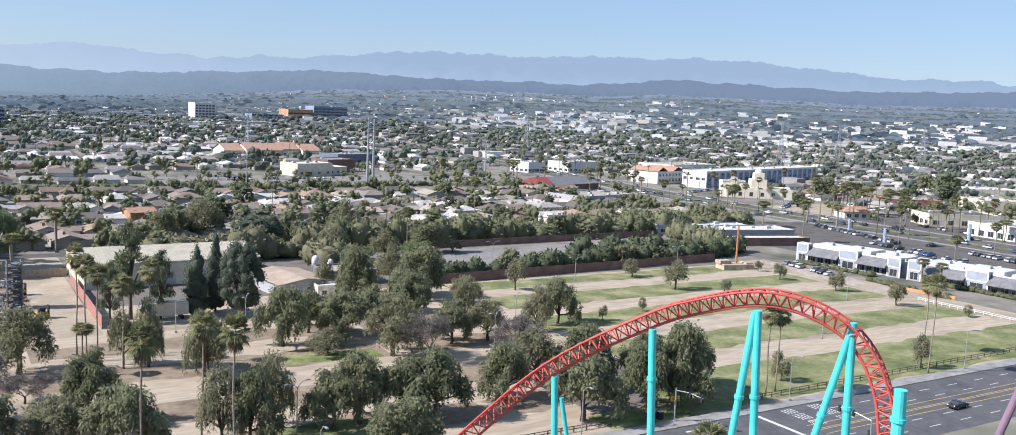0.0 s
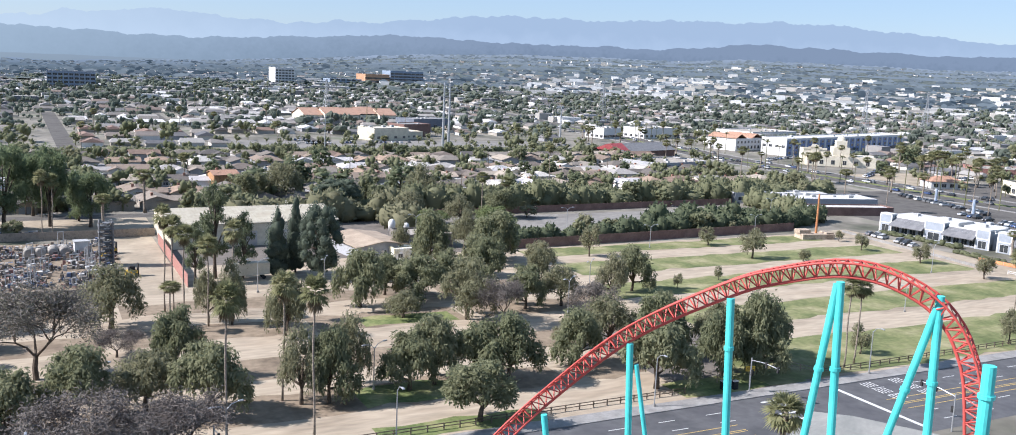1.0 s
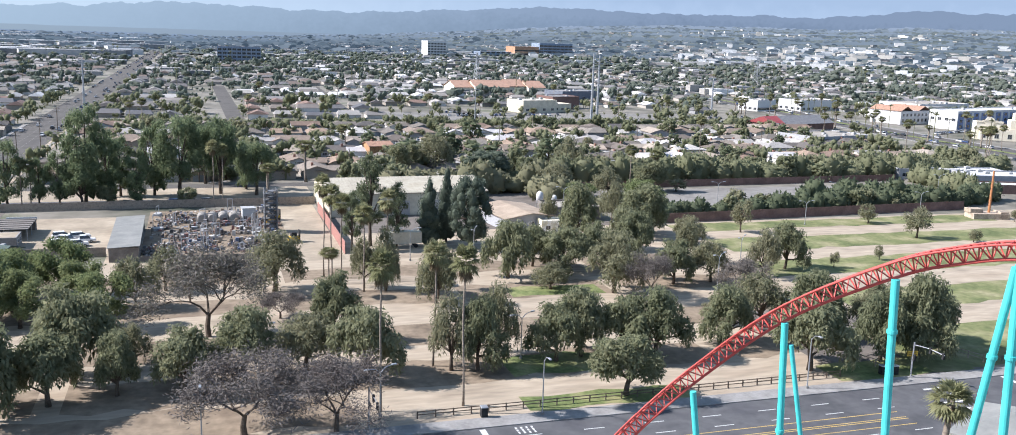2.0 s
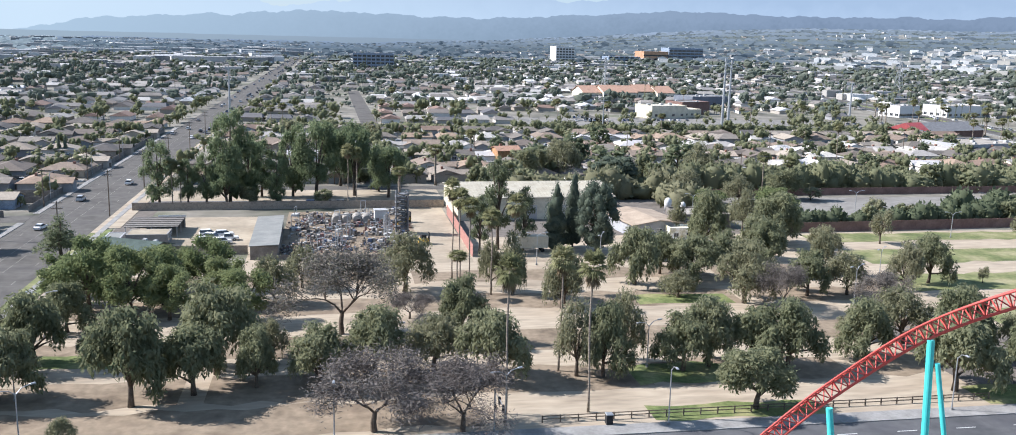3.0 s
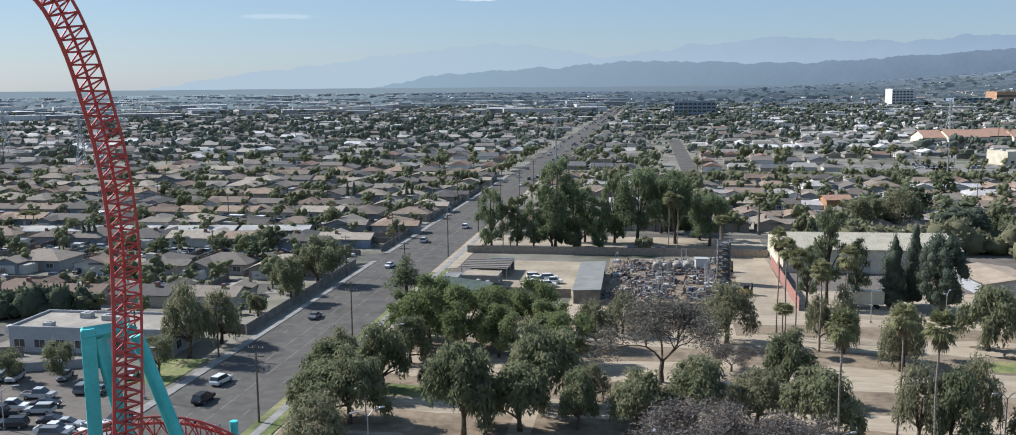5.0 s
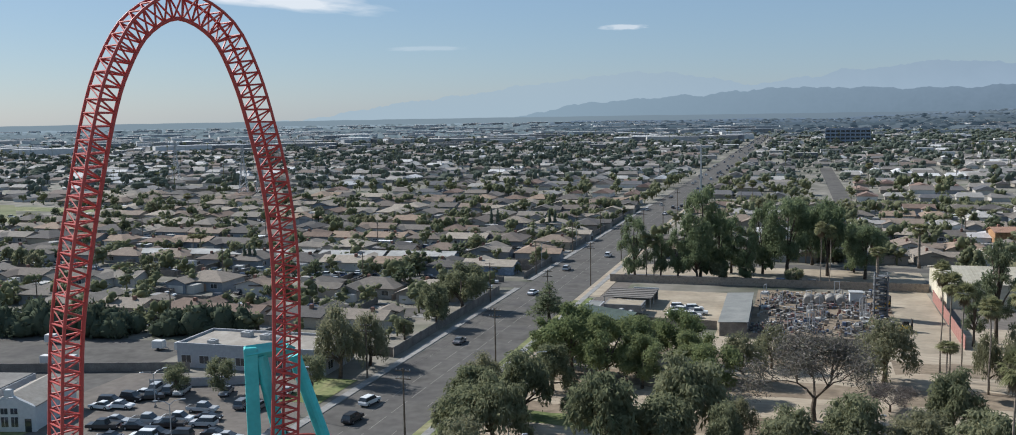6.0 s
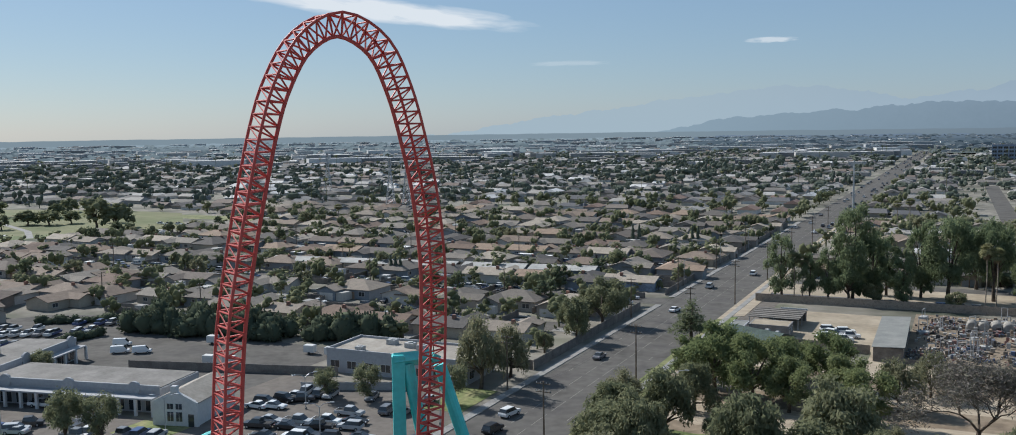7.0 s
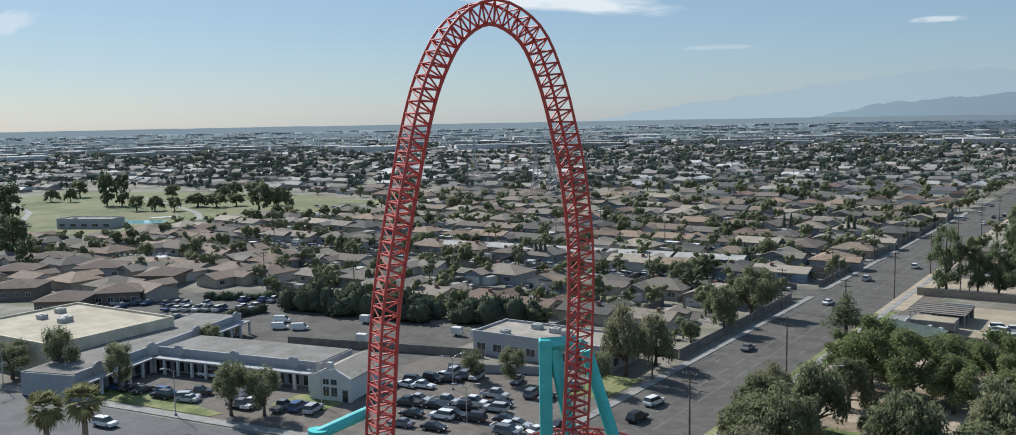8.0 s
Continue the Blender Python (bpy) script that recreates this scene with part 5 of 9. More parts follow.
put(BLUE_HOUSE, -98, 291, 180)

rnd = random.Random(77)


def keep_out(x, y):
    """Where no house or tree of the suburb may stand."""
    if -85 < x < -56 or (x > -57 and y < 327 and x < 262) or (x > 345 and x < 480 and y < 700):
        return True
    if -85 < x < 0 and y < 185:
        return True
    if x < -80 and y < 192 and x > -236:
        return True
    if (-735 < x < -402 and 232 < y < 458) or (-735 < x < -384 and 365 < y < 440):
        return True
    return False


def house_row(protos, x0, x1, y, turn, pitch=17.0, tilt=0.0):
    x = x0
    while (x < x1) if x1 > x0 else (x > x1):
        yy = y + (x - x0) * tilt + rnd.uniform(-1.2, 1.2)
        if not keep_out(x, yy):
            s = rnd.uniform(0.92, 1.08)
            put(rnd.choice(protos), x, yy, turn + rnd.choice((0, 0, 0, 90, -90)) + rnd.uniform(-3, 3), s)
        x += (pitch + rnd.uniform(-1, 2)) * (1 if x1 > x0 else -1)


# west of the avenue
house_row(HOUSES, -104, -200, 209, 180, 17)
house_row(HOUSES, -100, -190, 247, 0, 17)
house_row(HOUSES, -205, -330, 218, 180, 17, 0.2)
house_row(HOUSES, -205, -330, 247, 0, 17, 0.1)
house_row(HOUSES, -112, -360, 289, 180, 17, 0.02)
house_row(HOUSES, -92, -360, 323, 0, 17)
house_row(HOUSES, -92, -360, 351, 180, 16)
house_row(LITE, -92, -370, 377, 0, 17)
house_row(LITE, -92, -360, 407, 180, 17)
house_row(LITE, -92, -360, 437, 0, 17)
house_row(LITE, -92, -440, 468, 180, 17)
house_row(LITE, -92, -440, 496, 0, 17)
house_row(LITE, -92, -440, 519, 180, 17)
house_row(LITE, -250, -420, 196, 0, 18, 0.1)
house_row(LITE, -250, -420, 170, 180, 18, 0.1)
for y0, x0, x1 in ((215, -338, -420), (240, -338, -425), (262, -338, -400), (284, -372, -420), (310, -372, -420), (335, -372, -412), (150, -340, -430), (228, -262, -335), (258, -335, -400)):
    house_row(LITE, x0, x1, y0, 180, 17.5, -0.1)
# north of the yards
house_row(HOUSES, -44, 96, 340, 0, 16)
house_row(HOUSES, -44, 120, 362, 0, 16)
house_row(HOUSES + PALE, -44, 330, 392, 180, 16)
house_row(LITE + PALE, -44, 330, 430, 0, 16)
house_row(PALE + LITE + LITE, -44, 340, 461, 180, 16)
house_row(PALE + LITE + LITE, 110, 340, 484, 0, 16)
house_row(LITE, -44, 110, 497, 0, 16)
house_row(PALE + HOUSES, 120, 340, 412, 0, 16)
house_row(PALE + HOUSES, 150, 330, 362, 0, 16)
# long terraces
M_PALE_SHINGLE = material("grey_rolled_roof", [(0.30, 0.295, 0.28), (0.36, 0.35, 0.33)], 0.2, 0.9, 0.2, mottle=0.15)
for x in (-127, -152, -178, -204, -230):
    root = thing("terrace_block", "long low block with a grey rolled roof and tan walls", "building", "terraces", (x, 303.5 + (x + 127) * 0.13, 0), 7)
    part("wall", Mesh().box(-11.5, -5, 0, 11.5, 5, 3.2), M_WALL, root)
    rf = Mesh()
    gable_roof(rf, -11.5, 11.5, -5, 5, 3.2, 1.1, 0.5)
    part("roof", rf, M_PALE_SHINGLE, root)
    for k in range(5):
        window(root, -9 + 4.5 * k, -5, 1.0, 1.8, 1.2, "s")


# ---------------------------------------------------------------- larger buildings
M_CREAM = material("cream_metal_siding", [(0.52, 0.47, 0.36), (0.58, 0.53, 0.42)], 0.3, 0.7, mottle=0.14)
M_TIN_ROOF = material("pale_ribbed_roof", [(0.354, 0.322, 0.253), (0.396, 0.363, 0.29), (0.313, 0.281, 0.216)], 0.15, 0.85, mottle=0.14)
M_SHED_ROOF = material("grey_sheet_roof", [(0.18, 0.185, 0.175), (0.215, 0.215, 0.2)], 0.3, 0.9, mottle=0.1)
M_BROWN_ROOF = material("tan_gravel_roof", [(0.27, 0.24, 0.205), (0.32, 0.29, 0.25)], 0.3, 0.95, mottle=0.15)
M_GREY_SIDING = material("blue_grey_shopfront", [(0.27, 0.3, 0.34), (0.3, 0.33, 0.37)], 0.3, 0.7, mottle=0.1)
M_WHITE_STUCCO = material("white_stucco", [(0.6, 0.59, 0.575), (0.54, 0.535, 0.525)], 0.3, 0.9, 0.1, mottle=0.1)
M_GREY_STUCCO = material("pale_grey_stucco", [(0.37, 0.375, 0.385), (0.32, 0.325, 0.34)], 0.3, 0.9, 0.1, mottle=0.12)
M_WHITE_ROOF = material("white_flat_roof", [(0.52, 0.515, 0.5), (0.45, 0.445, 0.43)], 0.1, 0.85, mottle=0.12)
M_TAN_FLAT = material("cream_flat_roof", [(0.47, 0.425, 0.345), (0.52, 0.475, 0.39), (0.41, 0.375, 0.31)], 0.08, 0.9, mottle=0.15)
M_BLOCK = material("block_wall", [(0.165, 0.148, 0.132), (0.2, 0.18, 0.16)], 0.5, 0.9, 0.2, mottle=0.2)
M_BROWN_WALL = material("brown_block_wall", [(0.165, 0.10, 0.085), (0.20, 0.125, 0.105)], 0.3, 0.9, 0.2, mottle=0.18)
M_RED_WALL = material("red_container_paint", [(0.34, 0.17, 0.14), (0.29, 0.145, 0.12)], 0.3, 0.8, mottle=0.2)
M_GREEN_ROOF = material("dull_green_roof", [(0.052, 0.075, 0.065), (0.066, 0.09, 0.078)], 0.4, 0.85)
M_FENCE_WOOD = material("weathered_fence_wood", [(0.26, 0.21, 0.165), (0.32, 0.265, 0.21), (0.21, 0.17, 0.135)], 0.8, 0.95, 0.2, mottle=0.25)
M_UNIT = material("roof_unit_metal", [(0.42, 0.42, 0.41), (0.34, 0.34, 0.335)], 0.8, 0.6)
M_YELLOW = material("machine_yellow", [(0.60, 0.38, 0.05), (0.52, 0.33, 0.05)], 0.6, 0.6)
M_BLUE_TARP = material("blue_tarp", [(0.06, 0.20, 0.46), (0.05, 0.16, 0.38)], 0.8, 0.6)


def flat_building(name, label, x0, y0, x1, y1, h, wall, roof, windows=(), turn=0.0, units=3, seed=0, parapet=0.6, category="building"):
    """A flat-roofed block with a parapet, rooftop units and rows of windows. windows: side, count, sill, width, height."""
    cx, cy, w, d = (x0 + x1) / 2, (y0 + y1) / 2, abs(x1 - x0), abs(y1 - y0)
    root = thing(name, label, category, "", (cx, cy, 0), turn)
    m = Mesh()
    m.box(-w / 2, -d / 2, 0, w / 2, d / 2, h)
    part("wall", m, wall, root)
    p = Mesh()
    t = 0.3
    p.box(-w / 2 - 0.03, -d / 2 - 0.03, h - 0.05, w / 2 + 0.03, -d / 2 + t, h + parapet), p.box(-w / 2 - 0.03, d / 2 - t, h - 0.05, w / 2 + 0.03, d / 2 + 0.03, h + parapet)
    p.box(-w / 2 - 0.03, -d / 2 + t, h - 0.05, -w / 2 + t, d / 2 - t, h + parapet), p.box(w / 2 - t, -d / 2 + t, h - 0.05, w / 2 + 0.03, d / 2 - t, h + parapet)
    part("parapet", p, wall, root)
    part("roof", Mesh().box(-w / 2 + t, -d / 2 + t, h - 0.05, w / 2 - t, d / 2 - t, h + 0.12), roof, root)
    r = random.Random(seed)
    for _ in range(units):
        a, b, s = r.uniform(-w * 0.4, w * 0.4), r.uniform(-d * 0.35, d * 0.35), r.uniform(0.7, 1.3)
        u = Mesh().box(a - s, b - s * 0.8, h + 0.12, a + s, b + s * 0.8, h + 0.12 + s, c=0.08)
        u.tube([(a, b, h + 0.12 + s), (a, b, h + 0.3 + s)], s * 0.5, 10)
        part("rooftop_unit", u, M_UNIT, root)
    for side, n, z, ww, hh in windows:
        ln = w if side in "sn" else d
        for k in range(n):
            q = -ln / 2 + ln * (k + 0.5) / n
            if side in "sn":
                window(root, q, -d / 2 if side == "s" else d / 2, z, ww, hh, side)
            else:
                window(root, -w / 2 if side == "w" else w / 2, q, z, ww, hh, side)
    return root


# warehouse with ribbed roof
root = thing("warehouse", "cream metal warehouse with a pale ribbed gable roof", "warehouse", "", (57, 278, 0), 2)
part("wall", Mesh().box(-23, -14, 0, 23, 14, 6.4).add([(-23, -14, 6.4), (-23, 14, 6.4), (-23, 0, 8.9), (23, -14, 6.4), (23, 14, 6.4), (23, 0, 8.9)], [(1, 0, 2), (3, 4, 5)]), M_CREAM, root)
rf = Mesh()
gable_roof(rf, -23, 23, -14, 14, 6.4, 2.5, 0.5)
part("roof", rf, M_TIN_ROOF, root)
rib = Mesh().box(-0.05, -14.4, 0, 0.05, 0, 0.07).data("roof_rib", M_TIN_ROOF)
for k in range(46):
    o = part("roof_rib", rib, None, root)
    o.matrix_basis = Matrix.Translation((-22.5 + k, 0, 9.08)) @ Matrix.Rotation(math.atan2(2.5, 14.5), 4, "X")
part("roller_door", Mesh().box(6, -14.08, 0, 10, -13.98, 4.2), M_GALV, root)
part("roller_door", Mesh().box(-4, -14.08, 0, 0, -13.98, 4.2), M_GALV, root)
window(root, 14, -14, 3.4, 2.4, 1.2, "s"), window(root, -14, -14, 3.4, 2.4, 1.2, "s")
# grey open shed
root = thing("storage_shed", "long shed with a plain grey sheet roof", "shed", "", (-16.2, 237.5, 0), 1)
rf = Mesh()
rf.add([(-3.4, -18, 3.2), (3.4, -18, 3.5), (3.4, 18, 3.5), (-3.4, 18, 3.2), (-3.4, -18, 3.32), (3.4, -18, 3.62), (3.4, 18, 3.62), (-3.4, 18, 3.32)], [(3, 2, 1, 0), (4, 5, 6, 7), (0, 1, 5, 4), (1, 2, 6, 5), (2, 3, 7, 6), (3, 0, 4, 7)])
part("roof", rf, M_SHED_ROOF, root)
part("wall", Mesh().box(-3.1, -17.7, 0, 3.1, -17.4, 3.2).box(-3.1, 17.4, 0, 3.1, 17.7, 3.2).box(-3.1, -17.4, 0, -2.9, 17.4, 3.2), M_BLOCK, root)
for k in range(7):
    part("post", Mesh().tube([(3.1, -17 + 5.65 * k, 0), (3.1, -17 + 5.65 * k, 3.5)], 0.09, 6), M_GALV, root)
M_WORK_ROOF = material("brown_sheet_roof", [(0.30, 0.235, 0.175), (0.35, 0.28, 0.21)], 0.3, 0.9, mottle=0.15)
# low offices and sheds beside the yards
root = thing("workshop", "low workshop with a brown sheet gable roof behind the trees", "workshop", "", (84, 248, 0), 8)
part("wall", Mesh().box(-7.5, -10, 0, 7.5, 10, 3.4).add([(-7.5, -10, 3.4), (7.5, -10, 3.4), (0, -10, 4.6), (-7.5, 10, 3.4), (7.5, 10, 3.4), (0, 10, 4.6)], [(0, 1, 2), (4, 3, 5)]), M_GREY_STUCCO, root)
rf = Mesh()
gable_roof(rf, -7.5, 7.5, -10, 10, 3.4, 1.2, 0.6, "y")
part("roof", rf, M_WORK_ROOF, root)
for k in range(3):
    window(root, -5 + 5 * k, -10, 1.1, 1.6, 1.2, "s")
flat_building("workshop", "tan flat-roofed shed beside the silos", 95, 248, 110, 260, 3.6, M_BLOCK, M_BROWN_ROOF, [("s", 3, 1.2, 1.6, 1.2)], 0, 1, 5)
flat_building("office_hut", "pale yellow cabin on the dirt", 87, 234, 94, 239, 2.8, material("pale_yellow_cabin", [(0.62, 0.55, 0.30)], 0.5, 0.7), M_CREAM, [("s", 2, 1.0, 1.2, 0.9)], 0, 0)
root = thing("green_hut", "long low hut with a dull dark green gable roof", "hut", "", (-45.4, 225.6, 0), -26)
part("wall", Mesh().box(-7.4, -4.2, 0, 7.4, 4.2, 2.5).add([(-7.4, -4.2, 2.5), (-7.4, 4.2, 2.5), (-7.4, 0, 3.9), (7.4, -4.2, 2.5), (7.4, 4.2, 2.5), (7.4, 0, 3.9)], [(1, 0, 2), (3, 4, 5)]), M_BLOCK, root)
rf = Mesh()
gable_roof(rf, -7.4, 7.4, -4.2, 4.2, 2.5, 1.4)
part("roof", rf, M_GREEN_ROOF, root)
for x in (-4.5, 0.2, 4.6):
    window(root, x, -4.2, 1.0, 1.4, 0.9, "s")
for x, y in ((2.0, 1.6), (5.0, 1.4)):
    part("roof_vent", Mesh().box(x - 0.5, y - 0.4, 3.3, x + 0.5, y + 0.4, 4.0, c=0.08), M_UNIT, root)
M_DULL_SHEET = material("dull_brown_sheet", [(0.15, 0.135, 0.12), (0.185, 0.168, 0.15), (0.125, 0.112, 0.1)], 0.25, 0.9, mottle=0.25, stretch=(0.3, 2, 1))
root = thing("carport", "long open carport with dull brown sheet roof and white edge", "carport", "", (-45.1, 252, 0), 0)
part("roof", Mesh().box(-6.4, -6.6, 2.75, 6.4, 6.6, 2.9), M_DULL_SHEET, root)
part("fascia", Mesh().box(-0.5, 6.6, 2.55, 6.5, 6.75, 3.25), M_TRIM, root, "white roof edge")
for k in range(5):
    part("purlin", Mesh().box(-6.4, -5.4 + 2.5 * k, 2.9, 6.4, -5.22 + 2.5 * k, 3.05), M_BLOCK, root)
for x in (-6.1, 0, 6.1):
    for y in (-6.2, 0, 6.2):
        part("post", Mesh().box(x - 0.09, y - 0.09, 0, x + 0.09, y + 0.09, 2.75), M_GALV, root)
part("back_wall", Mesh().box(-6.3, 6.3, 0, 6.3, 6.5, 2.5), M_BLOCK, root)
flat_building("shed", "low block shed with a tan flat roof and pale walls", -49.4, 236.6, -39.8, 243.4, 2.6, M_CONCRETE, M_SAND, [("e", 2, 0.9, 1.4, 1.0)], 0, 0, 31, 0.15)
flat_building("shed", "low grey store behind the green hut", -54.8, 230.5, -50.8, 244.5, 1.6, M_GREY_STUCCO, M_SHED_ROOF, [], 0, 0, 32, 0.2)
for x, y, s in ((100, 272, 0.75), (118, 262, 0.75), (104, 270, 0.6)):
    root = thing("silo", "small white metal silo with a domed top", "silo", "silos", (x, y, 0))
    m = Mesh().tube([(0, 0, 1.3), (0, 0, 5 * s), (0, 0, 6 * s), (0, 0, 6.4 * s)], [1.5 * s, 1.5 * s, 1.0 * s, 0.1], 14)
    part("tank", m, M_WHITE_STUCCO, root, smooth=True)
    for k in range(4):
        part("leg", Mesh().tube([(1.1 * math.cos(k * 1.57), 1.1 * math.sin(k * 1.57), 0), (1.1 * math.cos(k * 1.57), 1.1 * math.sin(k * 1.57), 1.5)], 0.08, 6), M_GALV, root)
# red container wall by the drive
root = thing("red_fence_wall", "long faded red panel fence beside the dusty drive", "fence", "", (32.4, 246, 0))
for k in range(18):
    part("panel", Mesh().box(-0.06, -27 + 3 * k, 0.05, 0.06, -24.1 + 3 * k, 3.0), M_RED_WALL, root)


# block walls and wooden fences
def panel_fence(name, label, p, q, h, mat, size=3.6, category="fence"):
    """A fence of separate panels between posts, from p to q."""
    p, q = Vector((*p, 0)), Vector((*q, 0))
    ln = (q - p).length
    n = max(1, round(ln / size))
    root = thing(name, label, category, "", (0, 0, 0))
    root.matrix_world = Matrix.Translation(p) @ Matrix.Rotation(math.atan2(q.y - p.y, q.x - p.x), 4, "Z")
    s = ln / n
    panel = Mesh().box(0.06, -0.05, 0.04, s - 0.06, 0.05, h - 0.08).box(-0.09, -0.09, 0, 0.09, 0.09, h, c=0.03).data("panel", mat)
    for k in range(n):
        part("panel", panel, None, root).matrix_basis = pose(k * s, 0, 0)


panel_fence("wooden_fence", "weathered grey-brown board fence behind the storage lot", (-57, 283), (33, 285), 2.4, M_FENCE_WOOD)
panel_fence("wooden_fence", "old board fence closing the sandy lot", (-50, 227), (-20, 226), 2.2, M_FENCE_WOOD)
panel_fence("block_wall", "dark block wall in front of the scrap yard", (-13, 219.5), (20, 218), 1.3, M_BLOCK, 5.0, "wall")
panel_fence("block_wall", "grey garden block wall along the avenue", (-84.4, 184), (-84.6, 258), 2.3, M_BLOCK, 5.0, "wall")
panel_fence("block_wall", "garden block wall between house and plaza", (-112, 188), (-84.6, 184), 2.2, M_BLOCK, 5.0, "wall")
panel_fence("brown_wall", "long dark brown block wall behind the grass field", (112, 240.6), (240, 247), 2.9, M_BROWN_WALL, 8.0, "wall")
panel_fence("brown_wall", "dark brown block wall along the far car park", (112, 300), (262, 306), 2.6, M_BROWN_WALL, 8.0, "wall")
panel_fence("block_wall", "pale block wall along the far street", (-50, 519), (345, 522), 2.2, M_BLOCK, 8.0, "wall")
panel_fence("block_wall", "garden block wall facing the avenue", (-84.3, 282), (-84.3, 332), 1.9, M_BLOCK, 5.0, "wall")
panel_fence("block_wall", "garden block wall along the avenue", (-84.3, 344), (-84.3, 500), 2.0, M_BLOCK, 5.0, "wall")
panel_fence("block_wall", "low block wall round the van yard", (-168, 150), (-121, 163.5), 2.0, M_BLOCK, 5.0, "wall")
panel_fence("block_wall", "pale wall behind the gabled hall", (-121, 151), (-100, 160), 1.8, M_GREY_STUCCO, 5.0, "wall")
panel_fence("low_wall", "low pale wall at the end of the field", (248.6, 176), (256, 240), 1.0, M_CONCRETE, 5.0, "wall")


def rail_fence(label, p, q, mat, h=1.1):
    """A post and two-rail fence."""
    p, q = Vector((*p, 0)), Vector((*q, 0))
    n = max(1, round((q - p).length / 2.6))
    root = thing("rail_fence", label, "fence")
    root.matrix_world = Matrix.Translation(p) @ Matrix.Rotation(math.atan2(q.y - p.y, q.x - p.x), 4, "Z")
    s = (q - p).length / n
    post = Mesh().box(-0.08, -0.08, 0, 0.08, 0.08, h, c=0.03).data("post", mat)
    bar = Mesh().box(0, -0.04, 0, s, 0.04, 0.12).data("rail", mat)
    for k in range(n + 1):
        part("post", post, None, root).matrix_basis = pose(k * s, 0, 0)
        if k < n:
            for z in (h * 0.45, h * 0.85):
                part("rail", bar, None, root).matrix_basis = pose(k * s, 0, z)


rail_fence("low white-painted rail fence beside the sandy path", (250, 121), (250, 172), M_TRIM)
rail_fence("brown wooden post-and-rail fence along the road", (28, 121.2), (97, 121.8), M_WOOD_POLE)
rail_fence("brown wooden post-and-rail fence along the field", (127, 121.6), (246, 124), M_WOOD_POLE)
rail_fence("white-grey wooden rail fence beside the entrance drive", (101, 137), (107, 122), M_FENCE_WOOD, 1.4)
rail_fence("white-grey wooden rail fence beside the entrance drive", (118, 141), (126, 122), M_FENCE_WOOD, 1.4)
rail_fence("white-grey wooden rail fence in the entrance", (100, 158), (118, 140), M_FENCE_WOOD, 1.4)

# monument on the field
root = thing("field_monument", "stepped stone base with a tall rust-orange mast", "monument", "", (236, 233, 0), -12)
M_STONE = material("tan_stone", [(0.36, 0.28, 0.21), (0.42, 0.34, 0.26)], 0.6, 0.9, 0.3)
part("base", Mesh().box(-6, -2.6, 0, 6, 2.6, 1.8, c=0.1).box(-6.4, -1, 1.8, -2.2, 2.4, 3.0, c=0.1).box(3, -2.2, 1.8, 5.8, 2, 2.3, c=0.1), M_STONE, root)
part("mast", Mesh().tube([(0.4, 0, 1.7), (0.4, 0, 15.0)], [0.42, 0.3], 10), material("rusty_orange", [(0.42, 0.19, 0.08), (0.35, 0.15, 0.07)], 0.6, 0.8), root)

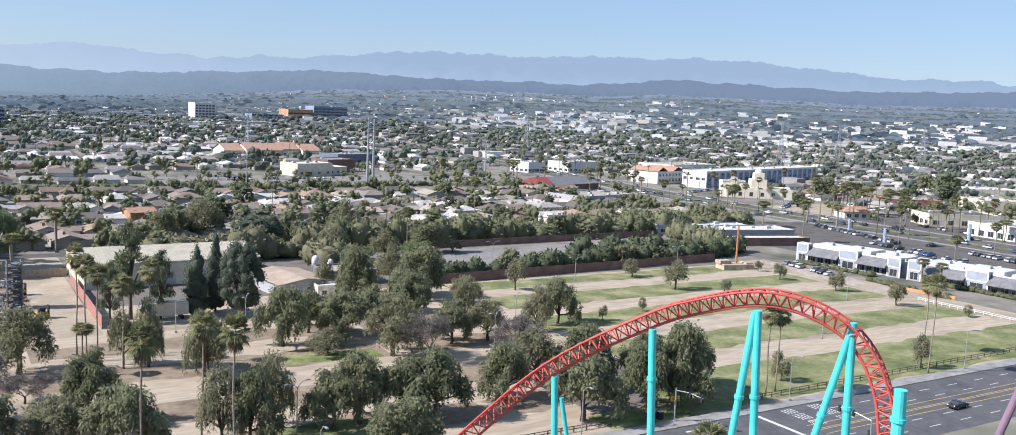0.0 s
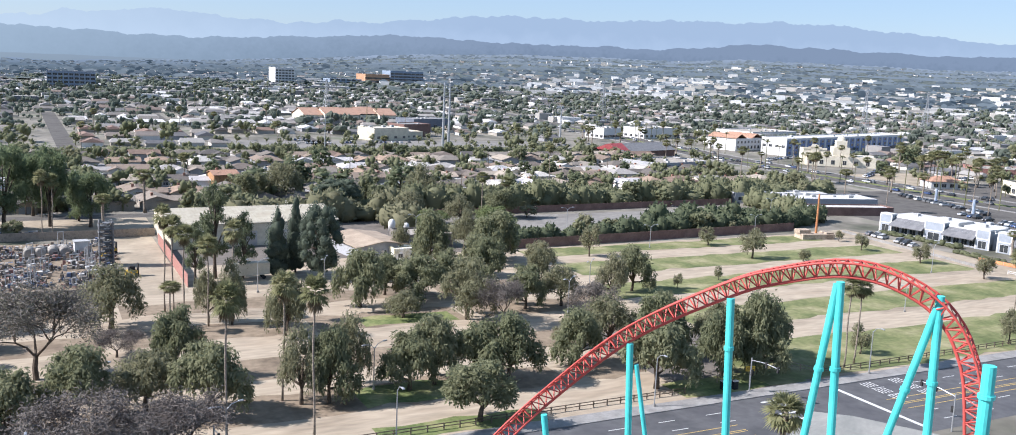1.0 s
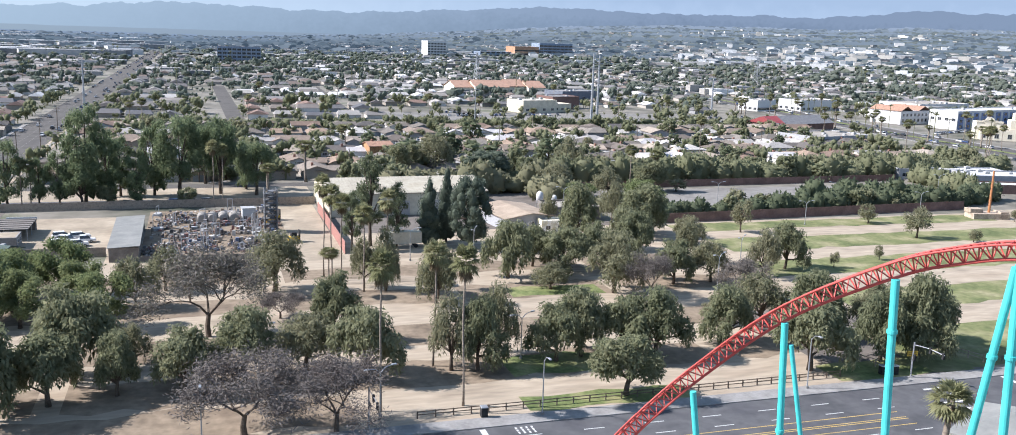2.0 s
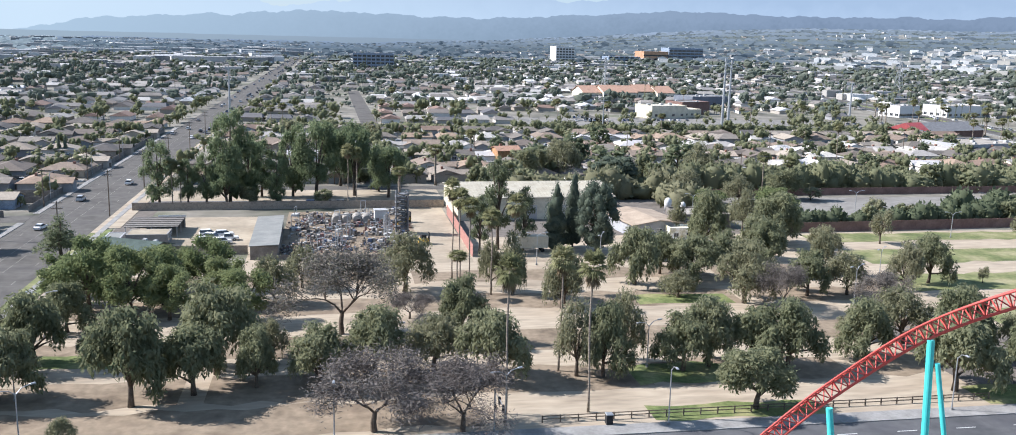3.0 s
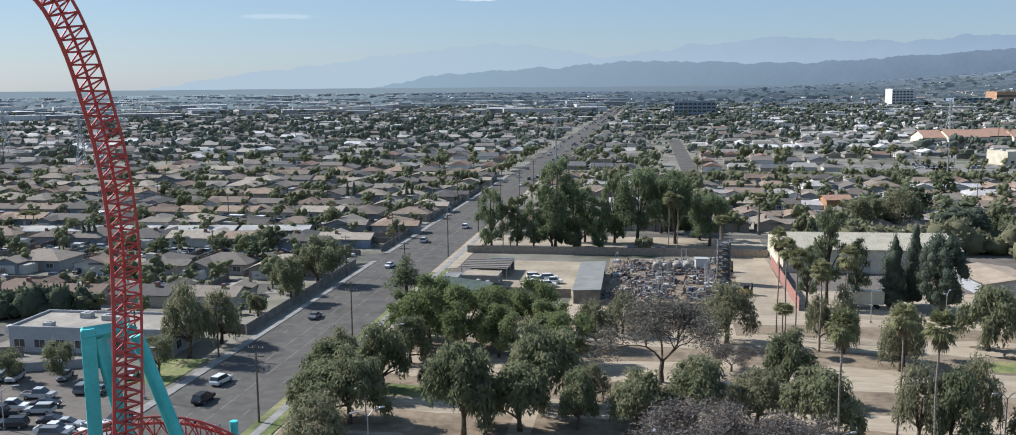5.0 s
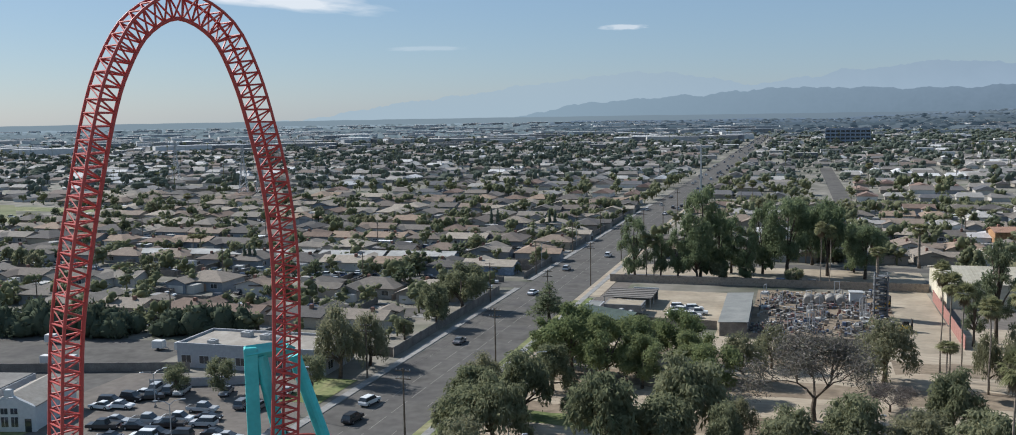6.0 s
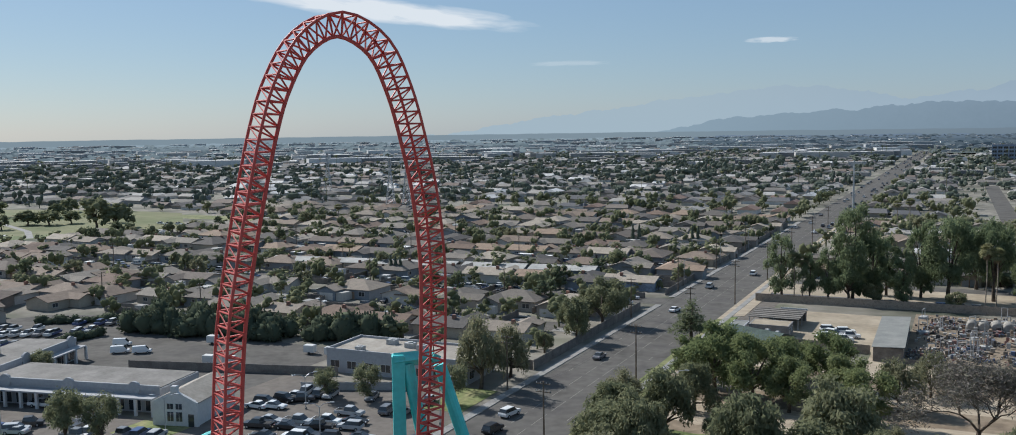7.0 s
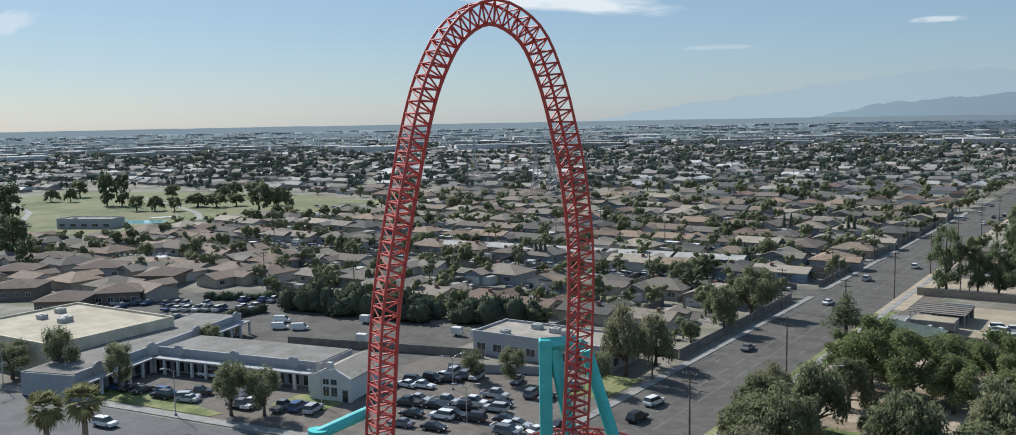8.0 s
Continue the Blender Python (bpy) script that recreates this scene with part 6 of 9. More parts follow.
# shops beside the field
M_DARK_SHINGLE = material("dark_grey_shingle", [(0.13, 0.132, 0.138), (0.165, 0.165, 0.17)], 0.6, 0.9, 0.2, mottle=0.15)
for x, y, w, d, t in ((287, 221, 20, 40, 8), (293.5, 177, 20, 44, 8)):
    root = thing("shop_block", "blue-grey shop row with white flat roofs and white trim", "shops", "shops by the field", (x, y, 0), t)
    part("wall", Mesh().box(-w / 2, -d / 2, 0, w / 2, d / 2, 4.8), M_GREY_SIDING, root)
    part("roof", Mesh().box(-w / 2 + 1.4, -d / 2 + 0.3, 4.75, w / 2, d / 2 - 0.3, 5.2), M_WHITE_ROOF, root)
    for a, b, c, e, h in ((-5, -0.47, 3, -0.2, 6.3), (-6, -0.16, 4, 0.12, 6.8), (-4, 0.15, 5, 0.44, 6.2), (4.5, -0.4, 9, -0.1, 6.0)):
        part("roof_block", Mesh().box(a, b * d, 5.15, c, e * d, h, c=0.1), M_WHITE_ROOF, root, "white roof block")
        part("rooftop_unit", Mesh().box(a + 2, (b + e) / 2 * d - 0.8, h, a + 4, (b + e) / 2 * d + 0.8, h + 0.9, c=0.1), M_UNIT, root)
    towers = (-d / 2 + 2.2, -d * 0.02, d / 2 - 2.4)
    for k, yy in enumerate(towers):
        r = 3.4 if k == 1 else 2.2
        part("shopfront_tower", Mesh().box(-w / 2 - 0.9, yy - r, 0, -w / 2 + 2.2, yy + r, 6.6), M_GREY_SIDING, root)
        tr = Mesh().box(-w / 2 - 1.0, yy - r - 0.1, 6.3, -w / 2 + 2.3, yy + r + 0.1, 6.8).box(-w / 2 - 1.0, yy - r - 0.08, 3.3, -w / 2 - 0.88, yy + r + 0.08, 3.7)
        for q in (-r, r):
            tr.box(-w / 2 - 0.98, yy + q - 0.22, 0, -w / 2 - 0.86, yy + q + 0.22, 6.3)
        part("trim", tr, M_TRIM, root, "white trim boards")
        window(root, -w / 2 - 0.9, yy, 0.4, r * 1.2, 2.4, "w")
    for a, b in ((towers[0] + 2.3, towers[1] - 3.5), (towers[1] + 3.5, towers[2] - 2.3)):
        v = [(-w / 2 - 2.6, a, 3.0), (-w / 2 - 2.6, b, 3.0), (-w / 2 + 1.2, b, 5.6), (-w / 2 + 1.2, a, 5.6), (-w / 2 - 2.6, a, 2.75), (-w / 2 - 2.6, b, 2.75), (-w / 2 + 1.2, b, 4.7), (-w / 2 + 1.2, a, 4.7)]
        part("awning", Mesh().add(v, [(3, 2, 1, 0), (4, 5, 6, 7), (0, 1, 5, 4), (0, 4, 7, 3), (1, 2, 6, 5), (2, 3, 7, 6)]), M_DARK_SHINGLE, root, "dark grey shingled awning")
        part("parapet", Mesh().box(-w / 2 + 1.15, a, 4.8, -w / 2 + 1.5, b, 6.0), M_TRIM, root, "white parapet behind the awning")
        n = 4
        for k in range(n):
            window(root, -w / 2 - 0.02, a + (b - a) * (k + 0.5) / n, 0.4, (b - a) / n * 0.7, 2.1, "w")
root = thing("barrier_netting", "orange plastic barrier netting between short stakes", "barrier", "", (0, 0, 0))
root.matrix_world = Matrix.Translation((262, 168, 0)) @ Matrix.Rotation(radians(97), 4, "Z")
M_NET = material("orange_plastic", [(0.62, 0.26, 0.12), (0.55, 0.22, 0.1)], 0.8, 0.7)
for k in range(9):
    part("stake", Mesh().tube([(2.6 * k, 0, 0), (2.6 * k, 0, 1.3)], 0.04, 5), M_GALV, root)
    if k < 8:
        part("net", Mesh().box(2.6 * k + 0.05, -0.012, 0.15, 2.6 * k + 2.55, 0.012, 1.15), M_NET, root)
flat_building("diner", "pale flat-roofed diner with a white roof", 283, 282, 318, 298, 4.2, M_GREY_STUCCO, M_WHITE_ROOF, [("s", 8, 1.0, 2.6, 1.6), ("w", 3, 1.0, 2.6, 1.6)], -14, 5, 3)
# closed dark brown walls stand for the shade under the porch roof
flat_building("diner_porch", "low white roof slab over a solid brown block, dark for porch shade", 270, 270, 312, 279, 2.8, M_BROWN_WALL, M_WHITE_ROOF, (), -14, 0)
flat_building("roadside_hall", "long low hall with a thin white roof", 268, 305, 312, 315, 3.6, M_GREY_STUCCO, M_WHITE_ROOF, [("s", 8, 1.0, 2.6, 1.4)], -14, 2, 6)

# church-like hall by the boulevard
root = thing("mission_hall", "pale yellow mission-style hall with stepped gables and a domed tower", "hall", "", (462, 440, 0), -35)
M_MISSION = material("pale_yellow_stucco", [(0.66, 0.6, 0.47), (0.7, 0.645, 0.53)], 0.3, 0.9, mottle=0.08)
m = Mesh().box(-22, -11, 0, 20, 11, 6).box(-24, -8, 0, -10, 6, 10).box(-6, -9, 0, 4, 1, 12)
m.prism([(-24.3, -8.3), (-9.7, -8.3), (-9.7, -7.7), (-24.3, -7.7)], 9.9, 11.0)
part("wall", m, M_MISSION, root)
part("roof", Mesh().box(-21.6, -10.6, 6.0, 19.6, 10.6, 6.4), M_TAN_FLAT, root)
part("bell_tower", Mesh().box(-4.2, -8.6, 12, 2.2, -2.2, 16).tube([(-1, -5.4, 16), (-1, -5.4, 17.6), (-1, -5.4, 18.8), (-1, -5.4, 19.6)], [2.6, 2.2, 1.2, 0.2], 12), M_MISSION, root)
part("gable", Mesh().tube([(-17, -8.4, 10.5), (-17, -7.6, 10.5)], 2.8, 16).box(-21, -8.4, 10, -13, -7.6, 11.4), M_MISSION, root)
for k in range(6):
    window(root, -20 + 7 * k, -11, 1.2, 2.2, 2.6, "s")
M_MOTEL = material("motel_blue_paint", [(0.17, 0.215, 0.36), (0.2, 0.25, 0.4)], 0.2, 0.8, mottle=0.1)
motel = flat_building("motel", "long three-storey white motel with blue upright panels", 463, 520, 643, 540, 11.6, M_WHITE_STUCCO, M_WHITE_ROOF, [("w", 4, 5.6, 2.4, 1.8)], 16, 6, 2)
for k in range(20):
    a = -89 + 8.95 * k
    p = part("blue_panel", Mesh().box(a, -10.16, 0.3, a + 5.9, -9.95, 10.8), M_MOTEL, motel, "blue wall panel")
    for z in (1.4, 4.9, 8.4):
        window(p, a + 3.1, -10.16, z, 2.8, 1.8, "s")
root = thing("theatre", "white building with red tiled roof ends beside the boulevard", "building", "", (468, 548, 0), 15)
part("wall", Mesh().box(-16, -12, 0, 16, 12, 9), M_WHITE_STUCCO, root)
rf = Mesh()
gable_roof(rf, -16, -4, -12, 12, 9, 3, 0.6, "y"), gable_roof(rf, 4, 16, -12, 12, 9, 3, 0.6, "y")
part("roof", rf, M_TILE_ROOF, root)
for k in range(7):
    window(root, -13 + 4.3 * k, -12, 1.4, 2.0, 2.2, "s"), window(root, -13 + 4.3 * k, -12, 5.4, 2.0, 1.8, "s")
root = thing("restaurant", "restaurant with a dark grey roof and a red gable end", "restaurant", "", (350, 505, 0), 16)
part("wall", Mesh().box(-26, -12, 0, 26, 12, 4), M_BROWN_WALL, root)
rf = Mesh()
gable_roof(rf, -26, 26, -12, 12, 4, 4, 0.8)
part("roof", rf, M_DARK_SHINGLE, root)
part("gable", Mesh().add([(-26.9, -12, 4.1), (-26.9, 12, 4.1), (-26.9, 0, 8.2)], [(1, 0, 2)]).add([(-26.9, -12.8, 4.15), (-26.9, 0, 8.25), (-14, 0, 8.3), (-20, -12.8, 4.2)], [(0, 3, 2, 1)]), material("red_sheet", [(0.27, 0.05, 0.055), (0.23, 0.05, 0.05)], 0.4, 0.6), root)
flat_building("store", "wide low store with a pinkish grey flat roof", 296, 414, 338, 440, 5, M_GREY_STUCCO, M_BROWN_ROOF, [("s", 8, 1.0, 3.0, 1.8)], 13, 6, 8)
for x0, y0, x1, y1, h, t in ((404, 634, 424, 654, 8, 15), (446, 640, 486, 664, 8, 12), (556, 640, 620, 680, 6, 12)):
    flat_building("store", "low commercial building with a pale flat roof", x0, y0, x1, y1, h, rnd.choice((M_WHITE_STUCCO, M_GREY_STUCCO)), M_BROWN_ROOF, [("s", 7, 1.0, 3.0, 1.8), ("w", 4, 1.0, 3.0, 1.8)], t, 4, int(x0))
flat_building("store", "long tan store with a dark gravel roof", 552, 422, 604, 446, 5, M_CREAM, M_BROWN_ROOF, [("w", 4, 1.0, 3.0, 1.8)], -30, 4, 21)
flat_building("store", "low brick store with a red roof edge", 508, 360, 540, 386, 5, M_RED_WALL, M_BROWN_ROOF, [("w", 4, 1.0, 3.0, 1.8)], -30, 3, 22)
flat_building("store", "grey-roofed store with pale yellow walls", 440, 288, 478, 308, 6, M_CREAM, M_OLD_ASPHALT, [("s", 5, 1.0, 3.0, 2.2), ("w", 4, 1.0, 3.0, 2.2)], -28, 3, 23)
flat_building("store", "white shop row with a pinkish parapet", 424, 232, 456, 268, 5.6, M_PALE_WALL, M_WHITE_ROOF, [("w", 7, 0.6, 3.0, 2.6)], -6, 5, 24, 1.2)
flat_building("store", "stacked tan building with flat roofs", 560, 330, 604, 360, 6, M_CREAM, M_TAN_FLAT, [("w", 4, 1.0, 3.0, 1.8)], -28, 4, 25)
flat_building("store", "pale store with a flat roof among trees", 640, 400, 690, 430, 6, M_CREAM, M_WHITE_ROOF, [("w", 4, 1.0, 3.0, 1.8)], -28, 4, 26)
root = thing("taco_house", "white restaurant with a red tiled hipped roof", "restaurant", "", (428, 336, 0), -24)
part("wall", Mesh().box(-9, -6, 0, 9, 6, 3.6), M_WHITE_STUCCO, root)
rf = Mesh()
hip_roof(rf, -9, 9, -6, 6, 3.6, 2.6, 0.8)
part("roof", rf, M_TILE_ROOF, root)
for k in range(4):
    window(root, -6.5 + 4.3 * k, -6, 0.8, 2.4, 1.8, "s")
for x, y, h in ((349, 258, 6.5), (405, 255, 7.5), (366, 290, 6.5)):
    root = thing("pylon_sign", "blue roadside pylon sign with white edges", "sign", "pylon signs", (x, y, 0), 60)
    part("panel", Mesh().box(-0.8, -0.25, 0, 0.8, 0.25, h, c=0.05), M_BLUE_WALL, root)
    part("edge", Mesh().box(0.8, -0.28, 0, 1.05, 0.28, h + 0.3), M_TRIM, root, "white upright edge")
# beyond the house rows
M_SALMON_TILE = material("salmon_tile_roof", [(0.36, 0.22, 0.155), (0.4, 0.25, 0.18), (0.32, 0.19, 0.135)], 0.2, 0.9, 0.3, mottle=0.15)
M_SLATE_WALL = material("slate_blue_wall", [(0.13, 0.145, 0.175), (0.155, 0.17, 0.2)], 0.3, 0.8, mottle=0.1)
M_PLAZA_GREY = material("grey_felt_roof", [(0.2, 0.195, 0.19), (0.24, 0.235, 0.225)], 0.2, 0.95, mottle=0.15)
flat_building("school_block", "tan block between the beige one and the hall", 238, 640, 262, 660, 8.5, M_BROWN_WALL, M_PLAZA_GREY, [("s", 3, 1.4, 2.0, 1.4)], 16, 2, 8)
flat_building("school_block", "beige block building with a flat roof", 204, 606, 232, 626, 8, M_CREAM, M_TAN_FLAT, [("s", 4, 1.4, 2.2, 1.6)], 16, 3, 5)
flat_building("school_block", "low beige wing with a flat roof", 231, 616, 246, 634, 5, M_CREAM, M_TAN_FLAT, [("s", 3, 1.4, 2.0, 1.4)], 16, 1, 7)
flat_building("school_block", "blue-grey hall behind the beige block", 266, 696, 300, 720, 9, M_SLATE_WALL, M_PLAZA_GREY, [("s", 4, 3, 3, 2)], 16, 3, 6)
for k in range(5):
    root = thing("tiled_block", "pale block with a wide salmon tile roof", "building", "tiled blocks", (214 + 17.3 * k, 796 + 4.4 * k - 7 * (k % 3 == 1), 0), 9)
    part("wall", Mesh().box(-8.2, -13, 0, 8.2, 13, 6).add([(-8.2, -13, 6), (-8.2, 13, 6), (-8.2, 0, 11.2), (8.2, -13, 6), (8.2, 13, 6), (8.2, 0, 11.2)], [(1, 0, 2), (3, 4, 5)]), M_MISSION, root)
    rf = Mesh()
    gable_roof(rf, -8.2, 8.2, -13, 13, 6 + 0.8 * (k % 2), 5.4, 0.8)
    part("roof", rf, M_SALMON_TILE, root)
    for q in range(4):
        window(root, -6.2 + 4.1 * q, -13, 2.0, 1.8, 1.8, "s")
M_ORANGE_CLAD = material("orange_cladding", [(0.46, 0.27, 0.16), (0.42, 0.24, 0.15)], 0.05, 0.7)
flat_building("office_tower", "pale concrete office tower", 410, 1770, 448, 1800, 34, M_WHITE_STUCCO, M_WHITE_ROOF, [("s", 6, 3 + 5 * k, 4.6, 2.8) for k in range(6)], 10, 3, 1)
flat_building("hospital", "wide building with orange cladding", 612, 1860, 668, 1900, 27, M_ORANGE_CLAD, M_WHITE_ROOF, [("s", 8, 4 + 7 * k, 8, 3) for k in range(3)], 10, 3, 2)
flat_building("hospital", "blue-glazed slab building beside the orange one", 672, 1880, 752, 1915, 35, M_BLUE_WALL, M_WHITE_ROOF, [("s", 8, 4 + 6 * k, 9, 3.5) for k in range(5)], 10, 3, 2)
flat_building("hospital", "low blue glass wing", 530, 1830, 600, 1860, 16, M_BLUE_WALL, M_WHITE_ROOF, [("s", 6, 3 + 5 * k, 8, 3) for k in range(3)], 10, 2, 2)
flat_building("office_block", "dark glass office block far off", 26, 1370, 84, 1400, 22, M_BLUE_WALL, M_OLD_ASPHALT, [("s", 9, 2.4 + 5 * k, 5.0, 2.8) for k in range(4)], -2, 3, 3)

# plaza at the corner
root = thing("gabled_hall", "white stucco hall with a pointed gable and paned windows", "shops", "", (-128, 126.5, 0), 15)
m = Mesh().box(-4.2, -3, 0, 4.2, 11, 4.2)
m.prism([(-4.4, -3.2), (4.4, -3.2), (4.4, -2.6), (-4.4, -2.6)], 0, 4.4)
m.add([(-4.4, -3.2, 4.4), (4.4, -3.2, 4.4), (0, -3.2, 6.5), (-4.4, -2.6, 4.4), (4.4, -2.6, 4.4), (0, -2.6, 6.5)], [(0, 1, 2), (4, 3, 5), (1, 4, 5, 2), (3, 0, 2, 5)])
m.box(-0.6, -3.3, 6.1, 0.6, -2.5, 7.3, c=0.1)
part("wall", m, M_WHITE_STUCCO, root)
rf = Mesh()
gable_roof(rf, -4.2, 4.2, -2.5, 11, 4.2, 1.9, 0.3, "y")
part("roof", rf, M_BROWN_ROOF, root)
for x in (-0.85, 0.85):
    window(root, x, -3.2, 0.9, 1.2, 1.7, "s")
    window(root, x, -3.2, 3.1, 1.2, 1.0, "s")
part("door", Mesh().box(2.6, -3.28, 0, 3.7, -3.15, 2.3), M_GLASS, root)


M_PLAZA_ROOF = material("grey_gravel_roof", [(0.165, 0.155, 0.142), (0.2, 0.188, 0.174)], 0.25, 0.95, mottle=0.18)


def shop_row(x, y, turn, n, bay, label):
    """A row of shopfronts with a covered walk, curved parapets and a tan roof."""
    root = thing("shop_row", label, "shops", "plaza shops", (x, y, 0), turn)
    ln = n * bay
    part("wall", Mesh().box(-ln / 2, 0, 0, ln / 2, 13, 4.6), M_GREY_STUCCO, root)
    part("roof", Mesh().box(-ln / 2 + 0.3, 0.3, 4.6, ln / 2 - 0.3, 12.7, 4.75), M_PLAZA_ROOF, root)
    par = Mesh().box(-ln / 2, -0.15, 4.2, ln / 2, 0.25, 5.2)
    for k in range(0, n, 4):
        c = -ln / 2 + (k + 1.5) * bay
        par.tube([(c, -0.2, 4.5), (c, 0.3, 4.5)], bay * 0.36, 20)
    part("parapet", par, M_GREY_STUCCO, root)
    part("canopy", Mesh().box(-ln / 2, -2.6, 3.1, ln / 2, -0.15, 3.4), M_GREY_STUCCO, root)
    for k in range(n + 1):
        part("pillar", Mesh().box(-ln / 2 + k * bay - 0.25, -2.6, 0, -ln / 2 + k * bay + 0.25, -2.1, 3.1), M_WHITE_STUCCO, root)
        if k < n:
            window(root, -ln / 2 + (k + 0.5) * bay, 0, 0.3, bay * 0.7, 2.4, "s")


shop_row(-155, 124, 12, 11, 3.6, "pale shop row with a covered walk and curved parapets")
shop_row(-178, 125, 108, 14, 4.0, "shop row with curved parapets facing the car park")
M_STORE_ROOF = material("sandy_flat_roof", [(0.37, 0.325, 0.25), (0.41, 0.365, 0.285), (0.32, 0.28, 0.215)], 0.06, 0.95, mottle=0.2)
flat_building("store_hall", "big store with a sandy flat roof and tan walls", -226, 103, -189, 134, 6.6, M_CREAM, M_STORE_ROOF, (), 3, 5, 11)
flat_building("office_building", "low white office building with a tan flat roof", -126, 166.5, -92, 180, 4.6, M_GREY_STUCCO, M_BROWN_ROOF, [("s", 8, 1.0, 2.2, 1.6), ("e", 3, 1.0, 2.0, 1.6)], 2, 4, 12)
# wall brown is darkened so the blocks read as standing in shade
M_APARTMENT = material("brown_apartment_walls", [(0.21, 0.175, 0.15), (0.18, 0.152, 0.132)], 0.3, 0.9, mottle=0.15)
M_APARTMENT_ROOF = material("dark_brown_shingle", [(0.105, 0.082, 0.068), (0.13, 0.1, 0.083), (0.088, 0.071, 0.061)], 0.4, 0.95, 0.3, mottle=0.25)
for x, y, t, w, mat in ((-301, 186, 42, 15, M_GREY_STUCCO), (-255, 146, 38, 12, M_APARTMENT), (-253, 162, 45, 13, M_APARTMENT), (-322, 168, 40, 14, M_APARTMENT), (-268, 187, 30, 12, M_APARTMENT), (-288, 150, 40, 14, M_APARTMENT), (-340, 190, 40, 14, M_APARTMENT)):
    root = thing("apartment_block", "low apartment block with a dark brown hipped roof", "building", "apartment blocks", (x, y, 0), t)
    part("wall", Mesh().box(-w / 2, -6.5, 0, w / 2, 6.5, 3.5), mat, root)
    rf = Mesh()
    hip_roof(rf, -w / 2, w / 2, -6.5, 6.5, 3.5, 1.9, 0.8)
    part("roof", rf, M_APARTMENT_ROOF, root)
    for k in range(4):
        q = -w / 2 + w * (k + 0.5) / 4
        window(root, q, -6.5, 1.0, 1.4, 1.2, "s")
root = thing("louvred_carport", "white flat carport roof with a row of dark louvres", "carport", "", (-310, 207, 0), 50)
part("roof", Mesh().box(-9, -4, 2.7, 9, 4, 3.0), M_WHITE_ROOF, root)
for k in range(9):
    part("louvre", Mesh().box(-8.6 + 2.05 * k, 2.6, 3.0, -7.4 + 2.05 * k, 3.6, 3.8, c=0.1), M_UNIT, root)
for x in (-8.5, 8.5):
    for y in (-3.6, 3.6):
        part("post", Mesh().tube([(x, y, 0), (x, y, 2.7)], 0.1, 6), M_GALV, root)
flat_building("long_carport", "long low carport with a pale flat roof", -264, 166, -250, 172, 2.8, M_APARTMENT, M_PLAZA_ROOF, (), 45, 0)
flat_building("pool_house", "grey flat-roofed pool building in the park", -464, 266, -434, 278, 4.4, M_GREY_STUCCO, M_BROWN_ROOF, [("s", 5, 1, 3, 1.4)], 26, 1, 4)
structure("park_pool", Mesh().prism([(-449, 285), (-431, 300), (-441, 311), (-467, 298)], 0, 0.12), material("pool_water", [(0.22, 0.45, 0.48), (0.27, 0.5, 0.52)], 0.3, 0.1, spec=0.6), "pale blue swimming pool in the park", "pool")
root = thing("shade_canopy", "low white shade canopy beside the pool", "canopy", "", (-431, 303, 0), 65)
part("roof", Mesh().box(-7, -2.5, 2.8, 7, 2.5, 3.1), M_WHITE_ROOF, root)
for x in (-6.6, 6.6):
    for y in (-2.2, 2.2):
        part("post", Mesh().tube([(x, y, 0), (x, y, 2.8)], 0.1, 6), M_GALV, root)


# ---------------------------------------------------------------- vehicles
PAINTS = {"white": (0.72, 0.72, 0.71), "silver": (0.42, 0.43, 0.44), "grey": (0.16, 0.165, 0.175), "black": (0.025, 0.026, 0.03), "blue": (0.04, 0.08, 0.20), "red": (0.30, 0.03, 0.03), "tan": (0.38, 0.33, 0.26)}
M_PAINT = {n: material(n + "_car_paint", [c, tuple(q * 0.92 for q in c)], 0.6, 0.3, mottle=0.05, spec=0.6) for n, c in PAINTS.items()}
M_TYRE = material("tyre_rubber", [(0.02, 0.02, 0.021), (0.03, 0.03, 0.03)], 2.0, 0.85)
M_LAMP_W = material("clear_lamp", [(0.7, 0.7, 0.68)], 1, 0.2)
M_LAMP_R = material("red_lamp", [(0.35, 0.02, 0.02)], 1, 0.3)
